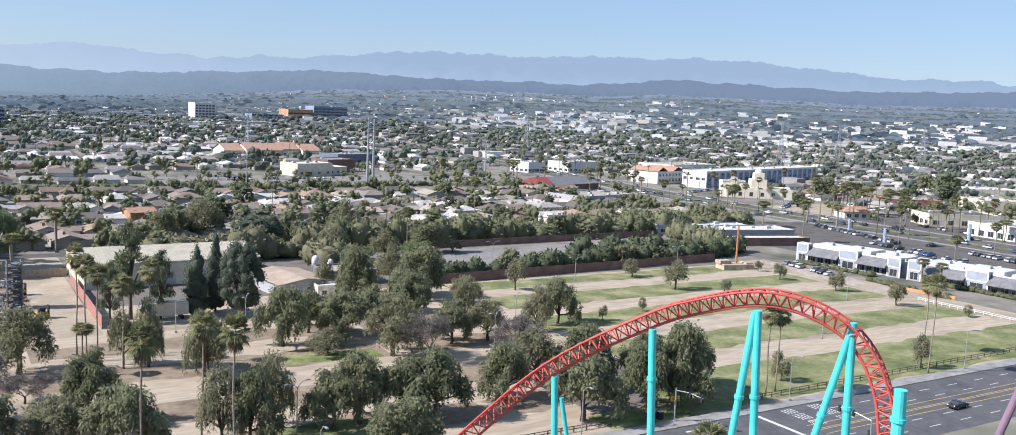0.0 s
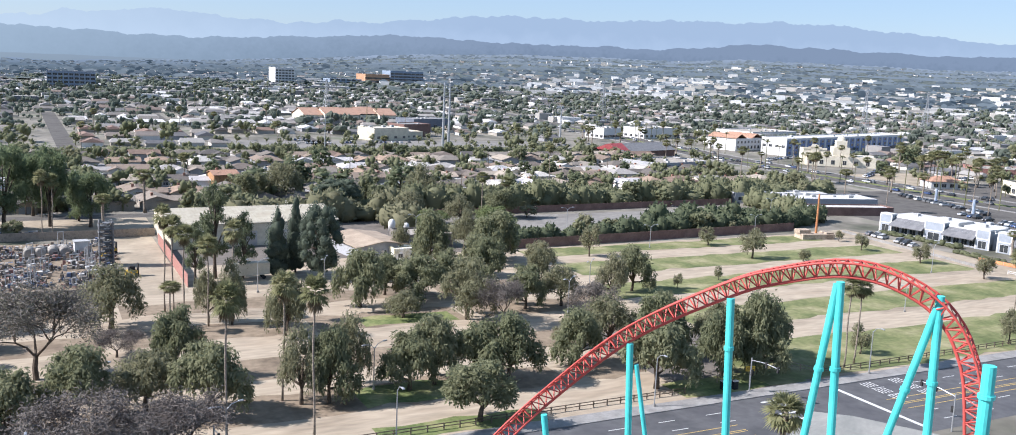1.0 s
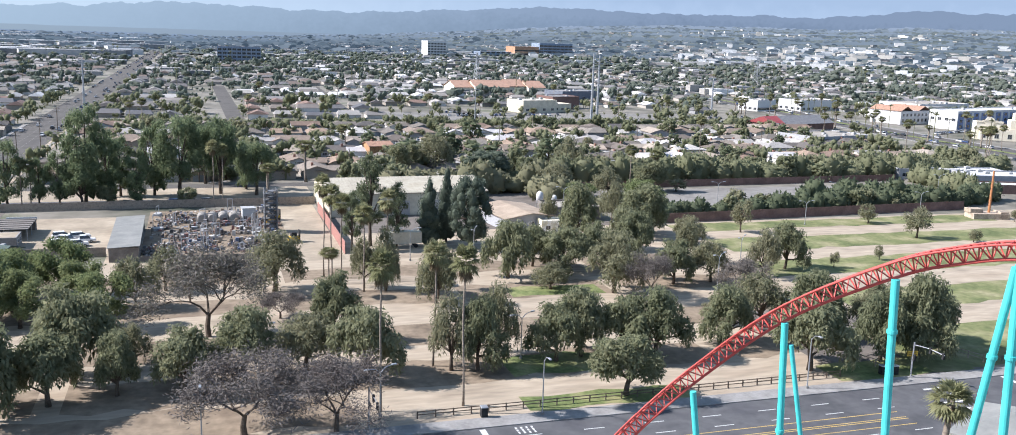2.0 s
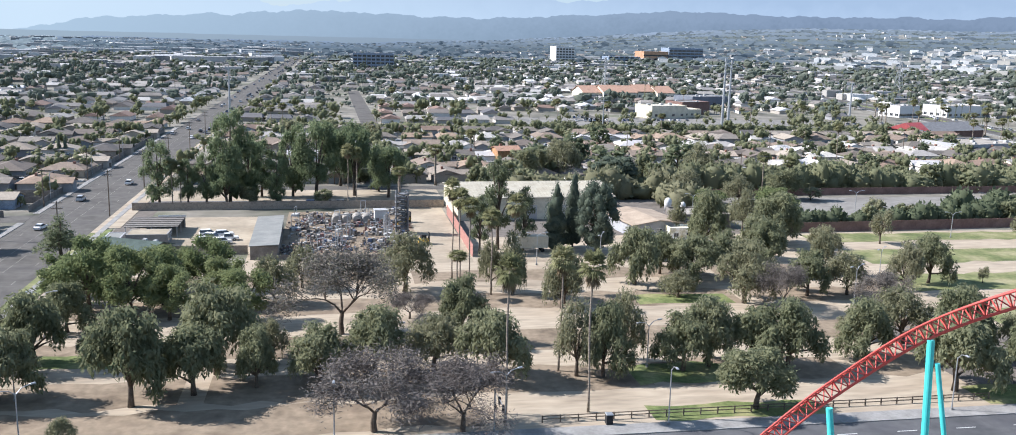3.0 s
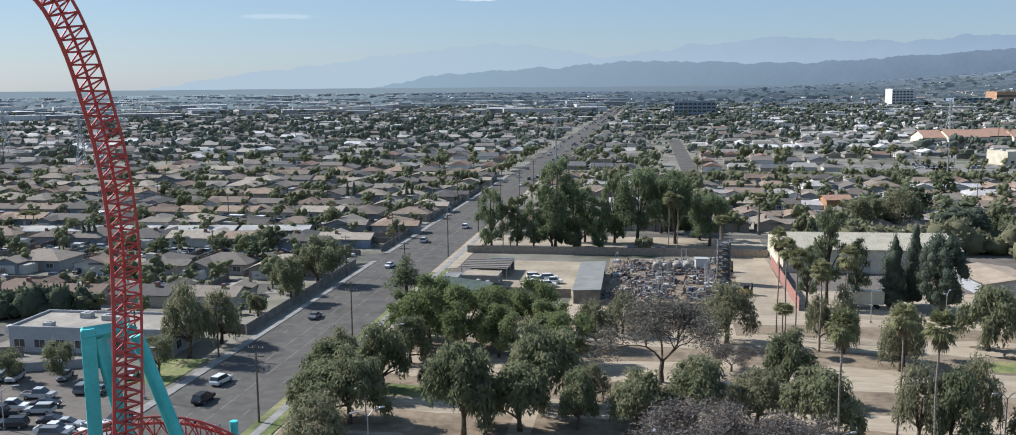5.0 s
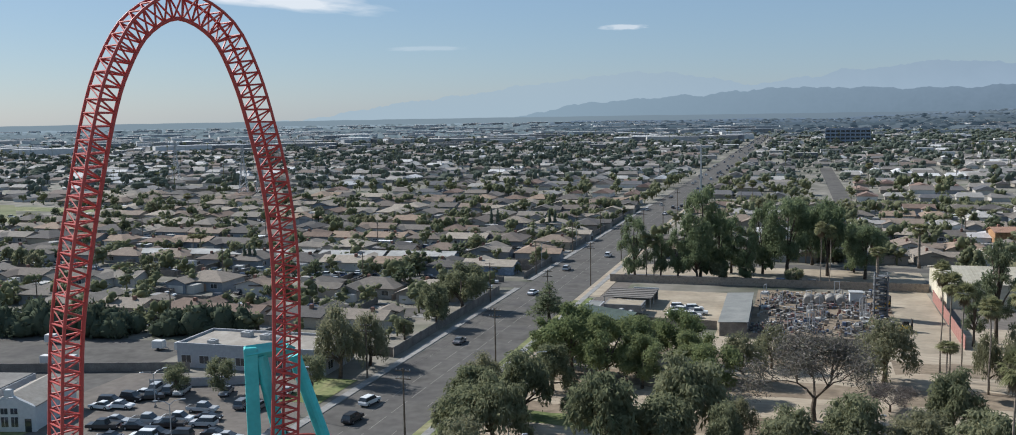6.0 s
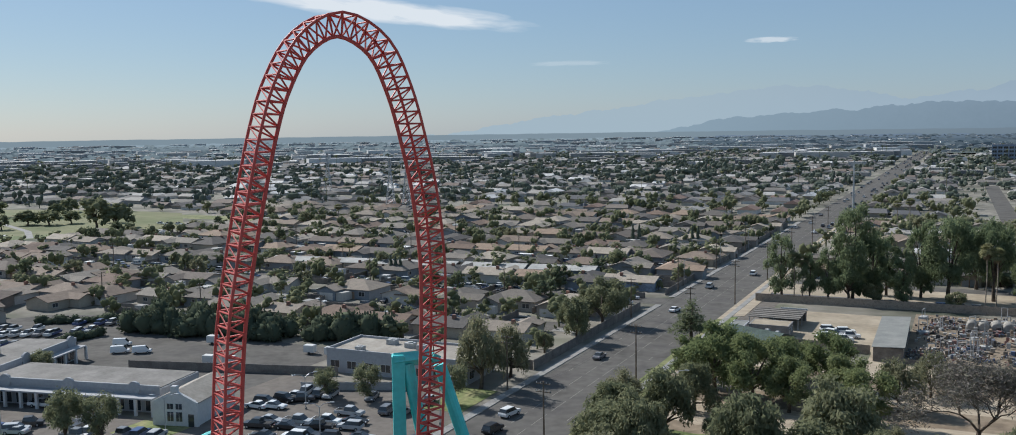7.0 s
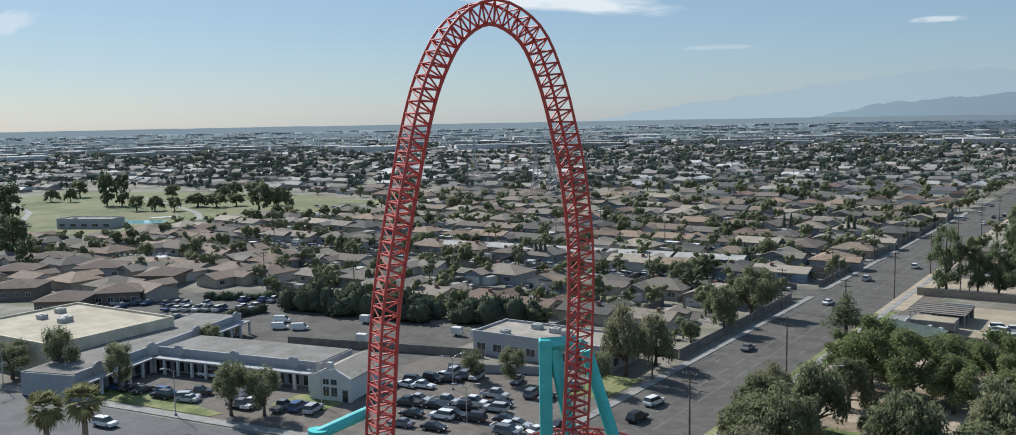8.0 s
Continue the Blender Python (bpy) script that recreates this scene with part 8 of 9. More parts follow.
for x in (0.6, 3.3, 6.0, 8.7):
    root = thing("storage_drum", "big pale steel drum lying in the scrap yard", "drum", "scrap yard drums", (x, 262, 0))
    part("drum", Mesh().tube([(0, -2.2, 1.3), (0, -2.1, 1.3), (0, 2.1, 1.3), (0, 2.2, 1.3)], [0.9, 1.3, 1.3, 0.9], 16), M_DRUM, root, smooth=True)
    for y in (-1.4, 0, 1.4):
        part("band", Mesh().tube([(0, y - 0.08, 1.3), (0, y + 0.08, 1.3)], 1.34, 16), M_SCRAP_DARK, root)
    part("cradle", Mesh().box(-1.0, -1.8, 0, 1.0, -1.5, 0.5).box(-1.0, 1.5, 0, 1.0, 1.8, 0.5), M_SCRAP_DARK, root)
for x, y in ((-12, 289.5), (-6.5, 289.4), (-2, 289.6), (2.6, 289.4), (12, 290)):
    park(x, y, 0, None, rnd.choice(("black", "grey", "blue")))
root = thing("site_cabin", "small white cabin beside the lattice stack", "hut", "", (12.5, 262, 0), 4)
part("wall", Mesh().box(-1.6, -1.4, 0, 1.6, 1.4, 3.6), M_TRIM, root)
part("roof", Mesh().box(-1.8, -1.6, 3.6, 1.8, 1.6, 3.8), M_UNIT, root)
part("door", Mesh().box(-0.5, -1.46, 0, 0.5, -1.38, 2.1), M_DOOR, root)
root = thing("lattice_stack", "dark steel lattice stack in the scrap yard", "mast", "", (16, 246, 0))
for i in range(4):
    part("leg", Mesh().tube([((i % 2) * 3, (i // 2) * 3, 0), ((i % 2) * 3, (i // 2) * 3, 11)], 0.2, 5), M_SCRAP_DARK, root)
for k in range(7):
    z = 1.6 * k
    for a, b in (((0, 0), (3, 0)), ((3, 0), (3, 3)), ((3, 3), (0, 3)), ((0, 3), (0, 0))):
        for p, q in (((*a, z), (*b, z + 1.6)), ((*b, z), (*a, z + 1.6)), ((*a, z), (*b, z))):
            part("brace", Mesh().tube([p, q], 0.09, 4), M_SCRAP_DARK, root)
    part("platform", Mesh().box(-0.4, -0.4, z + 0.4, 2.4, 2.2, z + 0.5), M_SCRAP_DARK, root)
    part("platform", Mesh().box(0.8, 0.6, z + 0.9, 3.4, 3.3, z + 1.0), M_SCRAP_DARK, root)
tagged(part("tarpaulin", Mesh().box(-4, 336, 0.2, 3, 341, 2.6, c=0.5), M_BLUE_TARP), "blue tarpaulin over a stack behind the alley", "tarpaulin")


# ---------------------------------------------------------------- hedges and far suburb
def leafy_lump(seed, n=75):
    """A hedge lump about 1 m across: an uneven core with leaf sprays."""
    r = random.Random(seed)
    m = Mesh().add(*ico_blob((0, 0, 0.45), (0.45, 0.45, 0.5), r, 0.2, 2))
    for _ in range(n):
        d = Vector((r.gauss(0, 1), r.gauss(0, 1), r.gauss(0.2, 1))).normalized()
        p = Vector((d.x * 0.47, d.y * 0.47, 0.45 + d.z * 0.5))
        way = (d + Vector((r.gauss(0, 0.7), r.gauss(0, 0.7), r.gauss(0, 0.6)))).normalized()
        leaf(m, p, way, way.cross(Vector((r.gauss(0, 1), r.gauss(0, 1), r.gauss(0, 1)))).normalized(), r.uniform(0.12, 0.26), 0.06)
    return m.v, m.f


rnd = random.Random(3)
HEDGE = leafy_lump(5)


def hedge(label, runs, mat):
    """runs: x0, y0, x1, y1, height, width."""
    rows = []
    for x0, y0, x1, y1, h, w in runs:
        n = max(2, int(math.hypot(x1 - x0, y1 - y0) / (w * 0.46)))
        for k in range(n + 1):
            t = k / n
            s = w * rnd.uniform(0.7, 1.3)
            rows.append((x0 + (x1 - x0) * t + rnd.uniform(-1, 1) * w * 0.15, y0 + (y1 - y0) * t + rnd.uniform(-1, 1) * w * 0.2, -0.1, rnd.uniform(0, 6.28), s, s, h * (0.55 + 0.7 * rnd.random() ** 1.3)))
    scatter("hedge", HEDGE[0], HEDGE[1], np.zeros(len(HEDGE[1]), int), [mat], rows, label, "hedge", True)


hedge("tall dark clipped hedge behind the van yard", [(-199, 178, -156, 185, 6.6, 5.5), (-199, 182, -156, 189, 7.2, 6), (-148, 189, -133, 193, 6.2, 5.5), (-148, 192, -128, 196, 6.4, 5.5)], M_HEDGE)
hedge("bushy green hedge above the brown wall", [(150, 248, 238, 253, 6.6, 6), (118, 247, 150, 250, 5.0, 5), (238, 252, 268, 262, 6.5, 6.5), (186, 257, 236, 262, 8.5, 7)], M_LEAF_DARK)
hedge("dense hedge and trees behind the far car park", [(90, 311, 190, 314, 9, 8), (186, 312, 330, 318, 8.5, 8), (262, 262, 268, 300, 7, 7), (130, 318, 300, 324, 7, 8)], M_LEAF)
hedge("row of trees along the far street", [(-45, 512, 340, 516, 5, 7)], M_LEAF)
hedge("trees against the warehouse yard", [(82, 296, 112, 300, 9, 8), (104, 284, 116, 262, 7, 7), (60, 302, 84, 306, 7, 8)], M_LEAF_OLIVE)
hedge("loose shrubs behind the big store", [(-232, 176, -206, 192, 2.4, 3.5), (-204, 150, -203, 172, 2.2, 3), (-188, 136, -176, 140, 2.4, 3)], M_HEDGE)
hedge("low shrubs along the shops", [(272, 205, 270, 235, 1.8, 3), (283, 160, 280, 190, 1.8, 3), (262, 170, 264, 200, 1.5, 2.5)], M_LEAF)
hedge("dry scrub on the vacant strip", [(260, 345, 345, 352, 2.5, 6), (270, 352, 345, 362, 2.0, 6)], M_LEAF_OLIVE)

# loose trees between the near houses
rnd = random.Random(44)
for _ in range(75):
    x, y = rnd.uniform(-430, -88), rnd.uniform(195, 480)
    if keep_out(x, y):
        continue
    h = rnd.uniform(3.5, 8.5)
    put(rnd.choice(GARDEN), x, y, rnd.uniform(0, 360), h / 10 * rnd.uniform(0.8, 1.1), h / 10)
for _ in range(55):
    x, y = rnd.uniform(-45, 335), rnd.uniform(330, 512)
    if keep_out(x, y):
        continue
    h = rnd.uniform(4, 10)
    put(rnd.choice(GARDEN), x, y, rnd.uniform(0, 360), h / 10 * rnd.uniform(0.8, 1.15), h / 10)
for _ in range(50):  # mixed trees behind the far car park and above the brown wall
    x, y, h = rnd.choice(((rnd.uniform(90, 340), rnd.uniform(308, 332), rnd.uniform(5, 12)), (rnd.uniform(90, 340), rnd.uniform(308, 350), rnd.uniform(4, 9)), (rnd.uniform(118, 236), rnd.uniform(248, 258), rnd.uniform(4, 8))))
    put(rnd.choice(GARDEN[:3]), x, y, rnd.uniform(0, 360), h / 10 * rnd.uniform(0.9, 1.3), h / 10)
grove([GARDEN[3]], [(75, 350, 12, 16), (103, 343, 11, 18), (95, 368, 13, 14), (8.7, 335, 12, 14), (130, 345, 13, 14), (120, 420, 12, 12)], 20)
palms(PALMS, [(rnd.uniform(-40, 340), rnd.uniform(340, 700), rnd.uniform(11, 19)) for _ in range(16)] + [(rnd.uniform(300, 520), rnd.uniform(180, 620), rnd.uniform(11, 19)) for _ in range(36)] + [(-225, 309, 7), (-222, 309, 7), (rnd.uniform(-400, -100), 420, 12)], 21, 1.1)
palms(BIG_PALM, [(380 + rnd.uniform(-14, 26), y, rnd.uniform(9, 13)) for y in range(300, 640, 26)], 22, 1.1)
grove(CYPRESS, [(-185.5, 283, 8, 2.6), (-183.5, 283, 8, 2.6), (-181.5, 283, 8, 2.6), (-135, 402, 9, 2.8), (-132, 402, 9, 2.8), (-108, 402, 9, 2.8), (-105.5, 402, 9, 2.8)], 23)
# palms and dark trees by the boulevard
palms(PALMS, [(449 + rnd.uniform(-14, 14), 343 + rnd.uniform(-12, 12), rnd.uniform(13, 18)) for _ in range(9)] + [(340, 319, 12), (367, 366, 15), (362, 362, 14), (478, 407, 17), (470, 400, 15), (457, 375, 12), (399 + 22, 300, 12), (445, 318, 13), (411 + 12, 279, 11), (451, 275, 12), (418, 246, 10)], 25, 1.5)
grove([GARDEN[3], GARDEN[0]], [(590, 390, 20, 22), (600, 402, 16, 18), (576, 380, 15, 16), (633, 437, 15, 18), (500, 420, 13, 14), (520, 432, 14, 14), (438, 385, 8, 9), (488, 350, 9, 9)], 26)
palms(BIG_PALM, [(277, 190, 8), (272, 180, 8.5)], 27, 1.0)
# trees behind the warehouse
grove([GARDEN[0], GARDEN[1], GARDEN[2]], [(62, 306, 9, 11), (88, 306, 8, 10), (140, 318, 10, 11), (60, 320, 10, 12), (48, 312, 10, 10), (155, 320, 9, 10), (180, 322, 10, 11), (108, 280, 8, 9), (158.0, 292.4, 4.7, 8.2), (110, 327, 11.7, 8)], 28)
grove(DENSE, [(96.3, 316.0, 11.7, 19.1)], 40)
grove(OLIVE, [(129.2, 322.9, 16.0, 13.4), (113.0, 291.7, 11.0, 11.8), (84.9, 342.5, 15.7, 13.4), (129.9, 288.0, 9.4, 10.9)], 41, 1.15)
grove(ROUND, [(148.8, 294.9, 11.4, 13.2), (71.2, 339.3, 12.4, 13.8)], 42, 1.1)
grove(BRIGHT, [(112.6, 270.7, 7.4, 11.3), (134.0, 270.4, 8.6, 14.5)], 43, 1.1)
palms(PALMS, [(142.6, 297.5, 15.1), (150.3, 294.9, 13.8)], 44, 1.1)
# park trees
grove([GARDEN[0], GARDEN[1]], [(-506, 336, 9.3, 12.5), (-495, 341, 9.3, 12.4), (-483, 346, 8.5, 11.4), (-492, 369, 8.8, 16.8), (-480, 374, 8.4, 17.5), (-609, 355, 9.7, 9.7), (-475, 385, 7.5, 14.7), (-623, 349, 8.8, 12.3), (-435, 369, 17, 21), (-431, 379, 13.8, 20), (-455, 398, 10, 16), (-520, 410, 9, 14), (-560, 400, 10, 15), (-545, 440, 10, 16), (-640, 380, 12, 16)], 24)
grove([GARDEN[3]], [(-557, 349, 20.8, 13), (-547, 353, 20.7, 12), (-371, 192, 17, 14), (-511, 261, 21, 20), (-334, 177, 11.6, 8), (-520, 250, 19, 18), (-540, 272, 17, 18), (-490, 240, 15, 16)], 29)


def taken(x, y):
    """Ground that the far suburb leaves free: roads, the near part, the park."""
    if y < 525 and -440 < x < 345 and y > -50:
        return True
    if -84 < x < -58 or keep_out(x, y) or (108 < x < 334 and 541 < y < 650):
        return True
    c = np.interp(y, [180, 350, 470, 640, 850, 1300, 1900], [395, 397, 404, 430, 462, 540, 640])
    return abs(x - c) < 20 or 523 < y < 541 and x < 380 or abs(x - 17) < 6 and y < 860 or abs(x - 92) < 7 and y < 860 or abs(x - 168) < 6 and y < 640


def view(r0, r1, keep):
    """Scattered places in the fan that the walk sees."""
    out = []
    n = int((r1 * r1 - r0 * r0) * keep)
    for _ in range(n):
        r = math.sqrt(rnd.uniform(r0 * r0, r1 * r1))
        a = radians(rnd.uniform(-64, 68))
        x, y = -r * math.sin(a), r * math.cos(a)
        if not taken(x, y):
            out.append((x, y))
    return out


# far houses: a low box and a gable roof each, on a loose street grid
HV = [(-.5, -.5, 0), (.5, -.5, 0), (.5, .5, 0), (-.5, .5, 0), (-.5, -.5, .55), (.5, -.5, .55), (.5, .5, .55), (-.5, .5, .55),
      (-.55, -.56, .54), (.55, -.56, .54), (.55, .56, .54), (-.55, .56, .54), (-.45, 0, 1), (.45, 0, 1)]
HF = [(0, 1, 5, 4), (1, 2, 6, 5), (2, 3, 7, 6), (3, 0, 4, 7), (8, 9, 13, 12), (10, 11, 12, 13), (9, 10, 13), (11, 8, 12)]
HM = np.array([0, 0, 0, 0, 1, 1, 1, 1])
rows, pale_rows = [], []
gx, gy = 16.5, 24.5
for i in range(-165, 165):
    for j in range(-4, 118):
        x, y = i * gx + rnd.uniform(-2.5, 2.5), j * gy + rnd.uniform(-3, 3)
        r, az = math.hypot(x, y), math.degrees(math.atan2(-x, y))
        gap = 0.08 if r < 620 else 0.24 if r < 1000 else 0.46 if r < 1500 else 0.62
        if r < 240 or r > 2400 or not -66 < az < 70 or taken(x, y) or rnd.random() < gap:
            continue
        if j % 5 == 4 or i % 16 == 0:
            continue
        turn = rnd.choice((0, 1.57)) + rnd.uniform(-0.06, 0.06)
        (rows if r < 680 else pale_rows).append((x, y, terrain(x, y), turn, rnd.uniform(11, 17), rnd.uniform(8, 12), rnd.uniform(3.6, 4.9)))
scatter("far_houses", HV, HF, HM, [M_FAR_WALL, M_FAR_ROOF], rows, "hundreds of low suburban houses with brown and grey roofs", "houses")
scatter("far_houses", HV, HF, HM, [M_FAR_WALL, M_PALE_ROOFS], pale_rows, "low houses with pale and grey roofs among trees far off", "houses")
# commercial boxes and warehouses far off
BV = [(-.5, -.5, 0), (.5, -.5, 0), (.5, .5, 0), (-.5, .5, 0), (-.5, -.5, 1), (.5, -.5, 1), (.5, .5, 1), (-.5, .5, 1), (-.5, -.5, 1.01), (.5, -.5, 1.01), (.5, .5, 1.01), (-.5, .5, 1.01)]
BF = [(0, 1, 5, 4), (1, 2, 6, 5), (2, 3, 7, 6), (3, 0, 4, 7), (8, 9, 10, 11)]
rows = []
for x, y in view(700, 2560, 0.00034):
    r, az = math.hypot(x, y), math.degrees(math.atan2(-x, y))
    if r < 1000 and az > -28 or (r < 1400 and rnd.random() < 0.6) or rnd.random() < 0.35:
        continue
    rows.append((x, y, terrain(x, y), rnd.uniform(-0.15, 0.15), rnd.uniform(9, 24), rnd.uniform(8, 14), rnd.uniform(4, 7)))
pale_halls = []
for _ in range(360):  # the belt of long pale halls across the far plain
    r, az = 1500 + 2500 * rnd.random() ** 1.3, rnd.uniform(2, 64)
    x, y = -r * math.sin(radians(az)), r * math.cos(radians(az))
    if not taken(x, y):
        pale_halls.append((x, y, 0, radians(az) + rnd.uniform(-0.25, 0.25), 18 + 80 * rnd.random() ** 1.8, rnd.uniform(18, 40), rnd.uniform(7.5, 10.5)))
for _ in range(80):  # and below the foothills
    r, az = rnd.uniform(1650, 2500), rnd.uniform(-60, 2)
    x, y = -r * math.sin(radians(az)), r * math.cos(radians(az))
    if not taken(x, y):
        pale_halls.append((x, y, terrain(x, y), radians(az) + rnd.uniform(-0.2, 0.2), 14 + 60 * rnd.random() ** 1.8, rnd.uniform(12, 24), rnd.uniform(6, 8.5)))
for _ in range(170):
    r, az = rnd.uniform(1350, 2300), rnd.uniform(-58, 2)
    x, y = -r * math.sin(radians(az)), r * math.cos(radians(az))
    if not taken(x, y):
        rows.append((x, y, terrain(x, y), radians(az) + rnd.uniform(-0.3, 0.3), rnd.uniform(10, 28), rnd.uniform(9, 15), rnd.uniform(5, 7.5)))
white_halls = []
for r0, r1, a0, a1, n in ((1750, 2450, -40, -28, 120), (1700, 2600, -62, -40, 110), (2850, 3050, -35, -29, 16), (2750, 2950, -42, -38, 10)):  # white stores and halls below the slopes
    for _ in range(n):
        r, az = rnd.uniform(r0, r1), radians(rnd.uniform(a0, a1))
        x, y = -r * math.sin(az), r * math.cos(az)
        white_halls.append((x, y, terrain(x, y) - 0.5, az + rnd.uniform(-0.2, 0.2), 9 + 26 * rnd.random() ** 1.6, rnd.uniform(9, 18), rnd.uniform(7, 11)))
M_HALLS = material("pale_hall_roofs", [(0.36, 0.36, 0.355), (0.55, 0.55, 0.54), (0.28, 0.28, 0.275), (0.42, 0.41, 0.395), (0.22, 0.22, 0.22), (0.34, 0.35, 0.36)], 0.05, 0.8, vary="island", mottle=0.1)
M_WHITE_HALL = material("white_hall_walls", [(0.66, 0.66, 0.65), (0.56, 0.555, 0.54), (0.5, 0.47, 0.42)], 0.05, 0.8, vary="island", mottle=0.08)
scatter("far_halls", BV, BF, np.zeros(5, int), [M_HALLS], pale_halls, "long pale halls on the far plain", "buildings")
scatter("far_halls", BV, BF, np.zeros(5, int), [M_WHITE_HALL], white_halls, "white halls and stores clustered below the far slopes", "buildings")
scatter("far_warehouses", BV, BF, np.array([0, 0, 0, 0, 1]), [M_FAR_FLAT, M_FAR_FLAT], rows, "pale flat-roofed warehouses and stores far off", "buildings")
M_SLOPE_HOUSE = material("slope_house_walls", [(0.6, 0.59, 0.57), (0.42, 0.4, 0.37), (0.5, 0.46, 0.4), (0.3, 0.26, 0.23)], 0.05, 0.9, vary="island", mottle=0.1)
rows = []
for x, y in view(2300, 3900, 0.0001):
    az = math.degrees(math.atan2(-x, y))
    if az < 12 and noise.noise((x * 0.003, y * 0.003, 9.0)) > 0.0:
        rows.append((x, y, terrain(x, y) - 0.5, rnd.uniform(0, 3), rnd.uniform(5, 11), rnd.uniform(5, 9), rnd.uniform(4.5, 6.5)))
scatter("hillside_houses", BV, BF, np.zeros(5, int), [M_SLOPE_HOUSE], rows, "small houses dotted over the far slopes", "houses")


# far trees: lumps of a crown, one beside another, with a few loose sprays
def far_tree(seed, lobes, leaves, tall):
    r = random.Random(seed)
    m = Mesh()
    shape = []
    for k in range(lobes):
        a, d = k * 2.4 + r.uniform(-0.4, 0.4), r.uniform(0.05, 0.3)
        s = r.uniform(0.15, 0.27) if lobes > 1 else 0.42
        shape.append(((d * math.cos(a), d * math.sin(a), r.uniform(0.3, 0.76)), (s, s, s * tall)))
    for c, s in shape:
        m.add(*ico_blob(c, [q * (0.74 if leaves > 20 else 0.95) for q in s], r, 0.28, 1))
    if leaves:
        grown = [(tuple(10 * q for q in c), tuple(10 * q for q in s)) for c, s in shape]
        skin = Mesh()
        sprays(skin, grown, leaves, np.random.default_rng(seed), 1.25, 0.26, 0.35, 0.5, 0.7, 1.1)
        m.add([(x / 10, y / 10, z / 10) for x, y, z in skin.v], skin.f)
        m.tube([(0, 0, 0), (0, 0, 0.5)], 0.03, 4, caps=False)
    return m.v, m.f


def woods(rows, lobes, leaves, mat, label):
    """Sorts the rows over three shapes of tree."""
    for k, tall in enumerate((0.8, 1.0, 1.5)):
        v, f = far_tree(70 + k + lobes, lobes, leaves, tall)
        scatter("suburb_trees", v, f, np.zeros(len(f), int), [mat], rows[k::3], label, "trees", leaves > 20)


near_rows = []
for x, y in view(430, 680, 0.0056):
    h = 2.2 + 8.5 * rnd.random() ** 1.6
    near_rows.append((x, y, -0.2, rnd.uniform(0, 6), h * rnd.uniform(0.9, 1.4), h * rnd.uniform(0.9, 1.4), h))
for _ in range(2700):  # shrubs and small trees between the near houses
    x, y = (rnd.uniform(-430, -88), rnd.uniform(192, 510)) if rnd.random() < 0.6 else (rnd.uniform(-45, 340), rnd.uniform(330, 520))
    if not keep_out(x, y):
        h = 1.4 + 7.4 * rnd.random() ** 1.9
        near_rows.append((x, y, -0.2, rnd.uniform(0, 6), h * rnd.uniform(0.9, 1.3), h * rnd.uniform(0.9, 1.3), h))
for y in range(300, 900, 11):  # beside the avenue
    for x in (-86.5, -54.5):
        if rnd.random() < 0.62 and not (x > -60 and y < 330):
            h = 2.5 + 7 * rnd.random() ** 1.5
            near_rows.append((x + rnd.uniform(-1.5, 1.5), y + rnd.uniform(-3, 3), -0.2, rnd.uniform(0, 6), h * rnd.uniform(0.9, 1.3), h * rnd.uniform(0.9, 1.3), h))
woods(near_rows, 5, 40, M_LEAF, "dark green garden trees scattered among the houses")
rows = []
for x, y in view(680, 1350, 0.0052):
    # clumps and gaps
    k = noise.noise((x * 0.006, y * 0.006, 3.0))
    if k < -0.25 and rnd.random() < 0.6:
        continue
    h = (3.2 + (7.5 + 6 * max(0, k)) * rnd.random() ** 1.6)
    rows.append((x, y, -0.3, rnd.uniform(0, 6), h * rnd.uniform(0.9, 1.5), h * rnd.uniform(0.9, 1.5), h))
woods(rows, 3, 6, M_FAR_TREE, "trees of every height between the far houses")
rows = []
for x, y in view(1350, 1900, 0.0024) + [q for q in view(1350, 1900, 0.001) if q[0] > 60]:
    k = noise.noise((x * 0.004, y * 0.004, 5.0))
    if k < -0.2 and rnd.random() < 0.6:
        continue
    h = (4 + (7.5 + 6 * max(0, k)) * rnd.random() ** 1.5) * (1.2 if x > 60 else 1)
    rows.append((x, y, terrain(x, y) - 0.4, rnd.uniform(0, 6), h * rnd.uniform(1.0, 1.9), h * rnd.uniform(1.0, 1.9), h))
woods(rows, 2, 0, M_FAR_TREE, "far tree belts towards the hills in haze-paled leaf colours")
# the last woods before the skyline, their haze painted as emission colour
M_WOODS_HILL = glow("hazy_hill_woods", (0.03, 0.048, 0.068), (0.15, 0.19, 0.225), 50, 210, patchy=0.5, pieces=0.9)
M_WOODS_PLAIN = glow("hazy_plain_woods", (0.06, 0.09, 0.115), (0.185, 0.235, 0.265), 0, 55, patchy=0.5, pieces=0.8)
